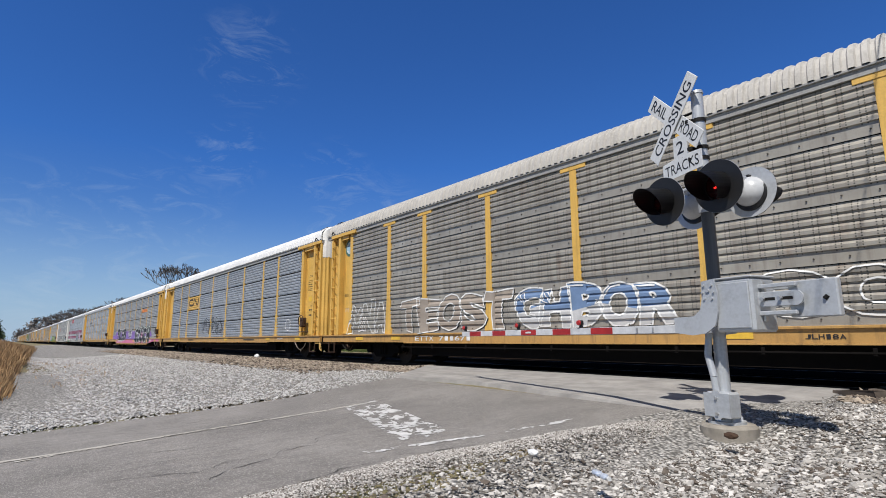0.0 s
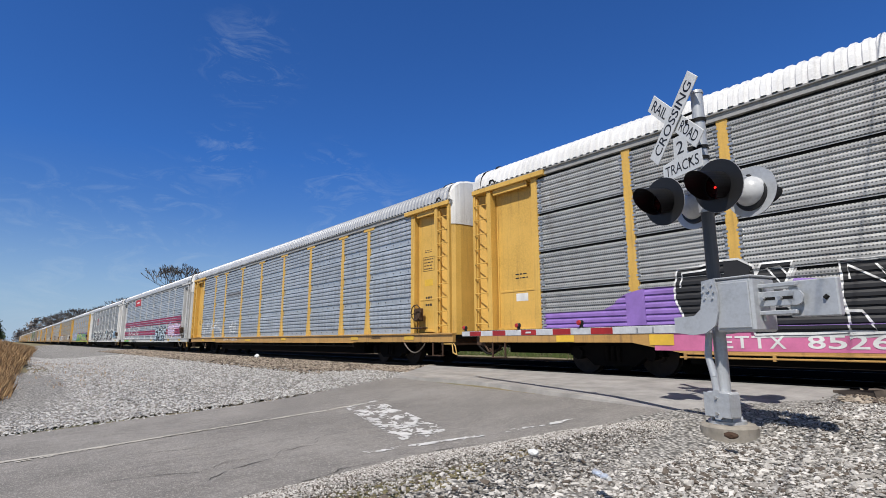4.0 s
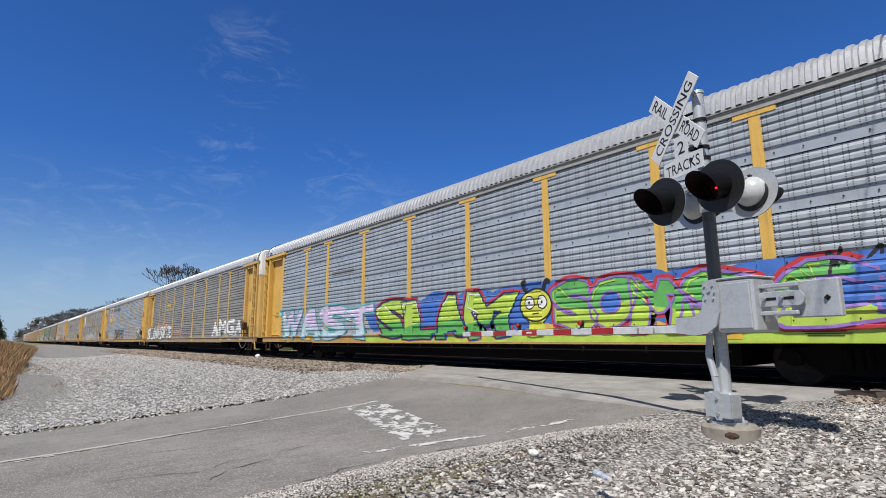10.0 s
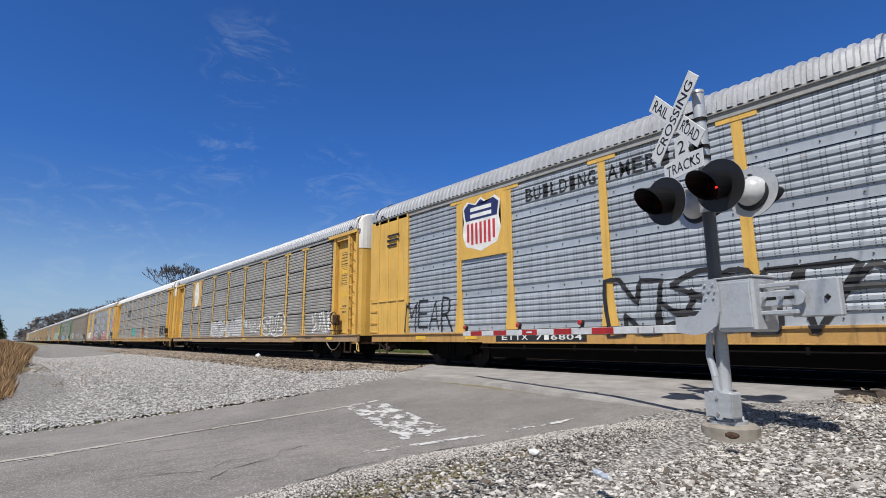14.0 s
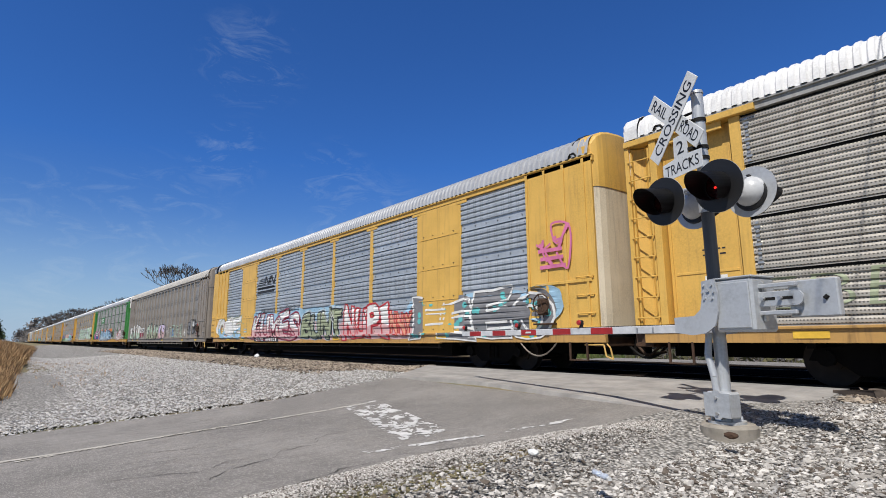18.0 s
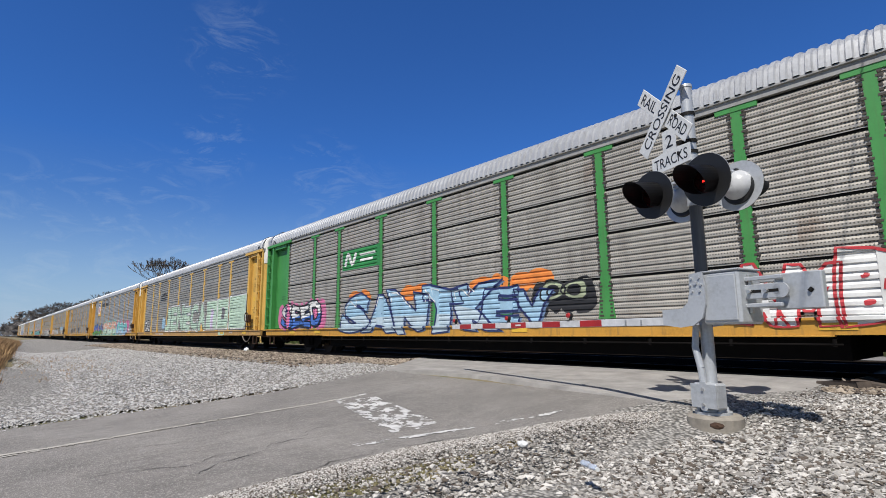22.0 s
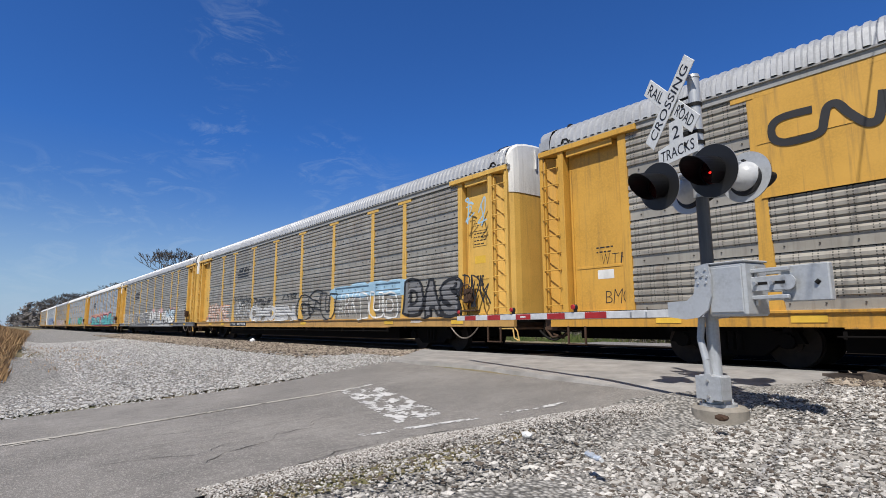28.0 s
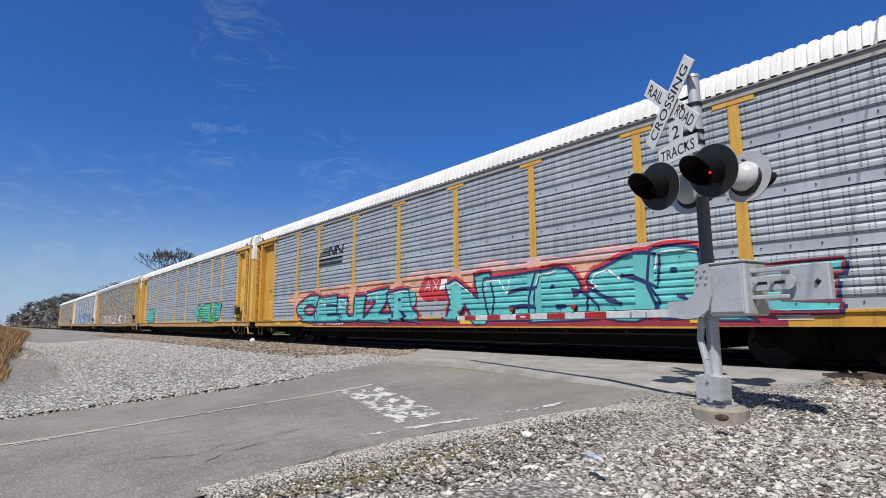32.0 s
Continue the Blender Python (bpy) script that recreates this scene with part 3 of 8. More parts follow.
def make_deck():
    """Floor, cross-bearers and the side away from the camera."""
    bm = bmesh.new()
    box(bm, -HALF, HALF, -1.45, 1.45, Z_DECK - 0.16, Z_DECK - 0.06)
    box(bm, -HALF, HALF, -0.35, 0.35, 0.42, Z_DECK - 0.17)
    # invented block: hides the sunlit ground so that the underside stays dark
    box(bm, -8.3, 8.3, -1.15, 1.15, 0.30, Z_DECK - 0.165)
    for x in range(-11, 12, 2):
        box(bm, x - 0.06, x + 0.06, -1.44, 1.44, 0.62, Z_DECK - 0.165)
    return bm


def make_inner_dark():
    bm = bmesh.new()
    # black sheet stands for the unlit car interior behind the panel gaps
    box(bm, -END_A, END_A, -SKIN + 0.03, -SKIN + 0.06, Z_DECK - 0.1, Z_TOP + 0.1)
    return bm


def make_far_side():
    bm = bmesh.new()
    box(bm, -HALF, HALF, SKIN, SIDE, Z_SILL, Z_SEAM)
    return bm


def make_end_wall():
    """Recessed end bay of the side: frame, header, back sheet and the folded sheet behind the ladder."""
    bm = bmesh.new()
    a, b = END_A, HALF
    box(bm, a - 0.02, a + 0.17, -POST_Y - 0.008, -LEAF_Y + 0.06, Z_DECK, Z_TOP - 0.01, 0.008)
    box(bm, a + 0.171, b - 0.685, -LEAF_Y + 0.05, -LEAF_Y + 0.08, Z_DECK, Z_TOP - 0.01)
    box(bm, b - 0.684, b - 0.535, -SIDE - 0.008, -LEAF_Y + 0.06, Z_DECK, Z_TOP - 0.01, 0.008)
    x0, x1 = b - 0.534, b - 0.076
    fold = [(x0, -SIDE + 0.10), (x0 * 0.5 + x1 * 0.5 - 0.02, -SIDE + 0.235), (x0 * 0.5 + x1 * 0.5 + 0.02, -SIDE + 0.235), (x1, -SIDE + 0.10)]
    sheet(bm, [[(x, y, z) for x, y in fold] for z in (Z_DECK, Z_TOP - 0.03)])
    box(bm, b - 0.075, b + 0.02, -SIDE - 0.008, -SIDE + 0.26, Z_DECK - 0.02, Z_TOP - 0.01, 0.008)
    box(bm, a - 0.3, b + 0.02, -SIDE - 0.045, -LEAF_Y + 0.06, Z_TOP - 0.008, Z_SEAM - 0.035, 0.008)
    box(bm, a + 0.3, b - 0.75, -SIDE + 0.03, -SIDE + 0.09, Z_TOP - 0.16, Z_TOP - 0.009, 0.006)
    return bm


def make_leaf():
    """Door leaf with shallow stiles, hung well behind its frame."""
    bm = bmesh.new()
    a = END_A + 0.19
    w = HALF - 0.705 - a
    y = -LEAF_Y
    box(bm, a, a + w, y, y + 0.048, Z_DECK + 0.02, Z_TOP - 0.02, 0.006)
    for x in (a + 0.03, a + w - 0.07):
        box(bm, x, x + 0.035, y - 0.026, y + 0.001, Z_DECK + 0.05, Z_TOP - 0.45, 0.004)
    box(bm, a, a + w, y - 0.03, y + 0.001, Z_DECK + 0.04, Z_DECK + 0.1, 0.004)
    box(bm, a + 0.1, a + w - 0.12, y - 0.012, y + 0.001, 2.0, 2.05, 0.004)
    return bm


def make_rung():
    bm = bmesh.new()
    x0, x1 = HALF - 0.51, HALF - 0.06
    cyl(bm, (x0, -SIDE - 0.02, 0), (x1, -SIDE - 0.02, 0), 0.014, seg=6)
    for x in (x0, x1):
        cyl(bm, (x, -SIDE - 0.02, 0), (x, -SIDE + 0.13, 0), 0.014, seg=6)
    return bm


def make_ladder():
    """Stiles of the end ladder."""
    bm = bmesh.new()
    for x in (HALF - 0.49, HALF - 0.105):
        box(bm, x - 0.02, x + 0.02, -SIDE + 0.03, -SIDE + 0.10, Z_DECK + 0.04, Z_TOP - 0.12, 0.004)
    return bm


def make_flush_end():
    """Plain end bay: flat steel sheet with upright laps and a low ladder pocket."""
    bm = bmesh.new()
    a, b = END_A, HALF
    box(bm, a - 0.02, b + 0.02, -SIDE + 0.02, -SIDE + 0.08, Z_DECK - 0.01, Z_TOP + 0.1)
    for i in range(4):
        x = a + 0.02 + i * 0.57
        box(bm, x - 0.035, x + 0.035, -SIDE - 0.008, -SIDE + 0.019, Z_DECK, Z_TOP + 0.09, 0.006)
    box(bm, a + 0.2, b - 0.1, -SIDE - 0.012, -SIDE + 0.019, 2.05, 2.12, 0.006)
    return bm


def make_brake():
    """Hand brake: gear housing, wheel and chain."""
    bm = bmesh.new()
    box(bm, 12.0, 12.3, -SIDE - 0.1, -SIDE + 0.09, 1.35, 1.75, 0.03)
    for i in range(10):
        a0, a1 = i * math.tau / 10, (i + 1) * math.tau / 10
        cyl(bm, (12.15 + 0.24 * math.cos(a0), -SIDE - 0.12, 1.62 + 0.24 * math.sin(a0)), (12.15 + 0.24 * math.cos(a1), -SIDE - 0.12, 1.62 + 0.24 * math.sin(a1)), 0.018, seg=6)
    for a0 in (0.3, 1.87, 3.44, 5.0):
        cyl(bm, (12.15, -SIDE - 0.12, 1.62), (12.15 + 0.24 * math.cos(a0), -SIDE - 0.12, 1.62 + 0.24 * math.sin(a0)), 0.012, seg=5)
    cyl(bm, (12.15, -SIDE - 0.03, 1.36), (12.05, -SIDE + 0.02, 1.0), 0.015, seg=6)
    box(bm, 11.9, 12.5, -SIDE - 0.14, -SIDE + 0.09, 1.12, 1.16, 0.01)
    return bm


def make_step():
    """Stirrup step under a corner."""
    bm = bmesh.new()
    for x in (12.85, 13.3):
        box(bm, x - 0.02, x + 0.02, -SIDE - 0.005, -SIDE + 0.03, 0.34, 0.72)
    box(bm, 12.83, 13.32, -SIDE - 0.01, -SIDE + 0.06, 0.31, 0.34)
    return bm


def make_rod():
    """Thin rod that runs below the sill on brackets."""
    bm = bmesh.new()
    cyl(bm, (-8.3, -SIDE - 0.03, 0.44), (8.3, -SIDE - 0.03, 0.44), 0.016, seg=6)
    for i in range(12):
        x = -8.2 + i * 1.49
        box(bm, x - 0.025, x + 0.025, -SIDE - 0.04, -SIDE + 0.01, 0.40, Z_SILL, 0.004)
    return bm


def make_hose():
    """Air hose that hangs between two cars, and the lever beside it."""
    bm = bmesh.new()
    p = [(HALF + 0.05 + 0.085 * i, -0.5 + 0.04 * i, 0.66 - 0.3 * math.sin(i / 9 * math.pi)) for i in range(10)]
    for a, b in zip(p, p[1:]):
        cyl(bm, a, b, 0.03, seg=7)
    return bm


def make_lever():
    bm = bmesh.new()
    p = [(HALF - 0.4, -SIDE + 0.05, 0.66), (HALF + 0.1, -SIDE + 0.02, 0.66), (HALF + 0.16, -SIDE, 0.42), (HALF + 0.32, -SIDE, 0.36), (HALF + 0.28, -SIDE - 0.02, 0.6), (HALF + 0.2, -SIDE - 0.02, 0.68)]
    for a, b in zip(p, p[1:]):
        cyl(bm, a, b, 0.018, seg=6)
    return bm


def make_chain():
    """Slack chain that hangs under the sill by the end of the car."""
    bm = bmesh.new()
    n = 26
    for i in range(n):
        a, b = i / n, (i + 1.15) / n
        p, q = [(11.35 + 1.1 * t, -SIDE + 0.03, 0.69 - 1.2 * t * (1 - t)) for t in (a, b)]
        cyl(bm, p, q, 0.016 if i % 2 else 0.022, seg=5)
    return bm


def make_smooth_panel(w):
    """Flat sheet between close-set posts."""
    bm = bmesh.new()
    sheet(bm, [[(x, -d, z) for x in (0.0, w)] for z, d in ((0, 0.01), (0.02, 0.01), (0.022, 0.0), (ROW - 0.003, 0.0))])
    return bm


def make_slim_post():
    bm = bmesh.new()
    prism(bm, [(-0.06, Z_DECK - 0.02), (0.06, Z_DECK - 0.02), (0.045, Z_DECK + 0.7), (0.045, Z_TOP + 0.02), (-0.045, Z_TOP + 0.02), (-0.045, Z_DECK + 0.7)], -SIDE + 0.02, -SKIN + 0.02)
    return bm


# plan of the bowed end doors: how far out, and across
END_PLAN = [(-0.10, -1.50), (0.02, -1.46), (0.10, -1.36), (0.15, -1.2), (0.18, -0.9), (0.20, -0.5), (0.19, -0.1), (0.15, 0.3), (0.05, 0.7), (-0.12, 1.1), (-0.36, 1.48)]


def roof_z(y):
    return float(np.interp(abs(y), [0, 0.5, 0.95, 1.22, 1.38, 1.48, 1.56], [5.66, 5.65, 5.62, 5.56, 5.45, 5.28, 4.98]))


def make_end_door(fluted=False):
    """Bowed pair of end doors."""
    bm = bmesh.new()
    pts = []
    for (a, ya), (b, yb) in zip(END_PLAN, END_PLAN[1:]):
        n = 4 if fluted else 1
        for i in range(n):
            out = (0.0, 0.0, 0.022, 0.022)[i] if fluted else 0.0
            pts.append((HALF + a + (b - a) * i / n + out, ya + (yb - ya) * i / n))
    pts.append((HALF + END_PLAN[-1][0], END_PLAN[-1][1]))
    sheet(bm, [[(x, y, z) for x, y in pts] for z in (Z_DECK - 0.05, 2.3, 3.9, 4.25)])
    return bm


def make_far_post():
    """Corner post on the side away from the road."""
    bm = bmesh.new()
    box(bm, HALF - 0.2, HALF + 0.16, 1.36, SIDE, Z_DECK - 0.05, Z_TOP, 0.01)
    return bm


def make_door_rod():
    """Locking rod with brackets down the meeting edge of the doors."""
    bm = bmesh.new()
    x = HALF + 0.235
    cyl(bm, (x, -0.16, Z_DECK - 0.02), (x, -0.16, 5.3), 0.022, seg=8)
    for z in (1.2, 2.0, 2.9, 3.7, 4.6, 5.2):
        box(bm, x - 0.05, x + 0.035, -0.22, -0.10, z - 0.05, z + 0.05, 0.008)
    box(bm, HALF + 0.185, HALF + 0.21, -0.06, 0.02, Z_DECK, 5.45)
    return bm


def make_cap():
    """White top of the end doors with the turned-in roof edge."""
    bm = bmesh.new()
    pts = [(HALF + a + 0.012, y * 1.01) for a, y in END_PLAN]
    back = HALF - 0.3
    rows = [[(x, y, 4.22) for x, y in pts], [(x, y, 4.95) for x, y in pts],
            [(x - 0.02, y, max(4.96, roof_z(y) - 0.06)) for x, y in pts], [(x - 0.06, y * 0.99, max(4.97, roof_z(y))) for x, y in pts],
            [(back, y * (1.02 if abs(y) > 1.3 else 1), roof_z(y) + 0.01) for x, y in pts]]
    sheet(bm, rows)
    box(bm, back, HALF + 0.0, -SIDE - 0.004, -SIDE + 0.012, 4.985, 5.2)
    return bm


def make_grab_bar():
    bm = bmesh.new()
    box(bm, HALF + 0.215, HALF + 0.25, -0.62, -0.56, 4.95, 5.5, 0.006)
    for z in (5.0, 5.42):
        box(bm, HALF + 0.17, HALF + 0.22, -0.61, -0.57, z, z + 0.03)
    return bm


def make_seam():
    """Black rubber strip where the roof meets the end, hanging loose at the eave."""
    bm = bmesh.new()
    ys = [-SIDE - 0.01 + (2 * SIDE + 0.02) * i / 24 for i in range(25)]
    lag = [0.30 * max(0, (-y - 0.9) / 0.65) ** 1.5 for y in ys]
    sheet(bm, [[(x - g, y, roof_z(y) + 0.026 + d) for y, g in zip(ys, lag)] for x, d in ((13.32, 0), (13.34, 0.02), (13.40, 0.02), (13.42, 0))])
    p = [(13.05, -SIDE - 0.02, 4.99), (13.12, -SIDE - 0.03, 5.09), (13.22, -SIDE - 0.03, 5.1), (13.27, -SIDE - 0.02, 5.02)]
    for a, b in zip(p, p[1:]):
        cyl(bm, a, b, 0.022, seg=6)
    return bm


def make_frame_side():
    """Cast side frame of a truck."""
    bm = bmesh.new()
    prism(bm, [(-1.15, 0.42), (-1.05, 0.62), (-0.7, 0.64), (-0.45, 0.78), (0.45, 0.78), (0.7, 0.64), (1.05, 0.62), (1.15, 0.42), (0.75, 0.40),
               (0.5, 0.2), (-0.5, 0.2), (-0.75, 0.40)], -0.09, 0.09)
    for i in (-0.14, 0.0, 0.14):
        cyl(bm, (i, -0.11, 0.3), (i, -0.11, 0.62), 0.055, seg=8)
    for x in (-0.89, 0.89):
        cyl(bm, (x, -0.17, 0.46), (x, 0.0, 0.46), 0.13, seg=10)
    return bm


def make_bolster():
    bm = bmesh.new()
    box(bm, -0.2, 0.2, -1.0, 1.0, 0.42, 0.72, 0.03)
    return bm


def make_wheelset():
    bm = bmesh.new()
    cyl(bm, (0, -1.0, 0), (0, 1.0, 0), 0.08, seg=10)
    for s in (-1, 1):
        cyl(bm, (0, s * 0.69, 0), (0, s * 0.82, 0), 0.42, seg=28)
        cyl(bm, (0, s * 0.665, 0), (0, s * 0.692, 0), 0.445, seg=28)
        cyl(bm, (0, s * 0.818, 0), (0, s * 0.86, 0), 0.16, seg=12)
    return bm


def make_coupler():
    bm = bmesh.new()
    box(bm, HALF - 0.5, HALF + 0.42, -0.09, 0.09, 0.72, 0.9, 0.02)
    box(bm, HALF + 0.36, HALF + 0.56, -0.16, 0.13, 0.66, 0.96, 0.04)
    box(bm, HALF - 0.25, HALF + 0.12, -1.4, 1.4, 0.62, 0.9, 0.02)
    cyl(bm, (HALF + 0.1, -0.3, 0.7), (HALF + 0.4, -0.35, 0.42), 0.03, seg=8)
    cyl(bm, (HALF + 0.4, -0.35, 0.42), (HALF + 0.8, -0.2, 0.5), 0.03, seg=8)
    return bm


WHEELSETS = []
MIRROR = Matrix.Diagonal((-1, 1, 1, 1))


def turned(make):
    def f():
        bm = make()
        bmesh.ops.transform(bm, matrix=MIRROR, verts=bm.verts[:])
        bmesh.ops.reverse_faces(bm, faces=bm.faces[:])
        return bm
    return f


def autorack(spec):
    car = thing("autorack_car", (0, TRACK_Y, 0), spec["label"], "railway wagon", group="cars of the freight train")
    P, Q = spec["post"], spec["panel"]
    E, S, R = spec.get("end", P), spec.get("sill", SILL_YELLOW), spec["roof"]
    deep = bool(spec.get("deep"))
    part("side_sill", shared("side_sill%d" % deep, lambda: make_sill(deep)), S, car)
    part("sill_ledge", shared("sill_ledge", make_sill_ledge), S, car)
    part("sill_lip", shared("sill_lip", make_sill_lip), S, car, at=(0, 0, 0 if deep else 0.185))
    part("top_chord", shared("top_chord", make_chord), spec.get("chord", CHORD_P), car)
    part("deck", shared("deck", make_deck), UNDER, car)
    part("opposite_side", shared("opposite_side", make_far_side), Q, car)
    part("lining", shared("lining", make_inner_dark), BLACK_P, car)
    part("roof", shared("roof", make_roof), R, car)
    part("brake_rod", shared("brake_rod", make_rod), spec.get("rod", S if deep else UNDER), car, at=(0, 0, 0 if deep else 0.12))
    solid = spec.get("solid", {})
    if spec.get("smooth"):
        edges = [-END_A] + [-11.5 + 1.147 * q for q in range(20)] + [END_A]
        for i, (a, b) in enumerate(zip(edges, edges[1:])):
            me = shared("smooth_panel_%d" % round((b - a) * 100), lambda: make_smooth_panel(b - a - 0.02))
            for r in range(4):
                part("panel", me, Q, car, at=(a + 0.01, -SKIN, Z_DECK + r * ROW))
            if i:
                part("post", shared("slim_post", make_slim_post), P, car, at=(a, 0, 0))
    else:
        for i, w in enumerate(BAYS):
            fine = spec.get("fine")
            Q = PERFORATED.get(spec["panel"], spec["panel"]) if fine else spec["panel"]
            me = shared("panel_%d_%d" % (round(w * 100), bool(fine)), lambda w=w: make_panel(w - 0.04, RIBS_FINE if fine else RIBS))
            flat = shared("flat_%d" % round(w * 100), lambda w=w: make_smooth_panel(w - 0.04))
            clips = shared("clips_%d_%d" % (round(w * 100), bool(fine)), lambda w=w: make_clips(w, fine))
            for r in range(4):
                m = solid.get((i, r), solid.get(i))
                pan = part("panel", flat if m and (i in solid or spec.get("smooth_emblem")) else me, m or Q, car, at=(EDGES[i] + 0.02, -SKIN - (0.05 if m and (i in solid or spec.get("smooth_emblem")) else 0), Z_DECK + r * ROW))
                if not (m and spec.get("smooth_emblem")):
                    tagged(part("fastening", clips, spec.get("clip", CLIP), pan), kind="stuff")
        for x in EDGES[1:-1]:
            tee = not spec.get("plain_post")
            part("post", shared("post%d" % tee, lambda: make_post(tee)), P, car, at=(x, 0, 0))
    global HALF
    whole = HALF
    for k, flip in (("front", lambda f: f), ("rear", turned)):
        HALF = FRONT if k == "front" else spec.get("rear", REAR)
        fl = bool(spec.get("fluted"))
        end = k
        k = "%s_%d" % (k, round(HALF * 100))
        if spec.get("flush"):
            part("end_sheet", shared("end_sheet_" + k, flip(make_flush_end)), E, car)
            n, z0 = 3, 1.15
        else:
            part("end_frame", shared("end_frame_" + k, flip(make_end_wall)), E, car)
            part("end_door_leaf", shared("leaf_" + k, flip(make_leaf)), E, car)
            n, z0 = 9, 1.2
        ladder = part("ladder", shared("ladder_" + k, flip(make_ladder)), E, car) if not spec.get("flush") else part("ladder", shared("rung_" + k, flip(make_rung)), E, car, at=(0, 0, z0 - 0.1))
        base = 0 if not spec.get("flush") else z0 - 0.1
        for j in range(n):
            part("rung", shared("rung_" + k, flip(make_rung)), E, ladder, at=(0, 0, z0 + j * 0.41 - base + (0.2 if base else 0)))
        part("end_door", shared("end_door_%s%d" % (k, fl), flip(lambda: make_end_door(fl))), spec.get("door", E), car)
        part("corner_post", shared("corner_post_" + k, flip(make_far_post)), E, car)
        part("locking_rod", shared("locking_rod_" + k, flip(make_door_rod)), UNDER, car)
        if spec.get("cap") is None:
            part("grab_bar", shared("grab_bar_" + k, flip(make_grab_bar)), WHITE_P, car)
        part("end_hood", shared("cap_" + k, flip(make_cap)), spec.get("cap", WHITE_P) if end == "front" else R, car)
        part("roof_seam", shared("seam_" + k, flip(make_seam)), BLACK_P, car)
        part("coupler", shared("coupler_" + k, flip(make_coupler)), STEEL_RUST, car)
        part("corner_step", shared("step_" + k, flip(make_step)), STEEL_RUST, car)
        if end == "front":
            part("hand_brake", shared("hand_brake", make_brake), spec.get("brake", STEEL_RUST), car)
            part("air_hose", shared("air_hose", make_hose), BLACK_P, car)
            part("chain", shared("chain", make_chain), CHAIN, car)
            part("uncoupling_lever", shared("lever", make_lever), YELLOW_OLD, car)
        truck = part("truck", shared("bolster", make_bolster), UNDER, car, "steel truck with two axles, blackened for the shade below the car", at=(10.0 if end == "front" else -10.0, 0, 0))
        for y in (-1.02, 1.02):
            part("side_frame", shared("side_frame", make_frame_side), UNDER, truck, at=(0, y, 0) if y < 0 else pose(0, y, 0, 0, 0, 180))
        for x in (-0.89, 0.89):
            WHEELSETS.append((part("wheelset", shared("wheelset", make_wheelset), WHEEL_STEEL, truck, at=(x, 0, 0.42)), x))
    HALF = whole
    return car


def spec(label, post=YELLOW, panel=PANEL_GREY, roof=ROOF_ZINC, **more):
    return dict(label=label, post=post, panel=panel, roof=roof, **more)


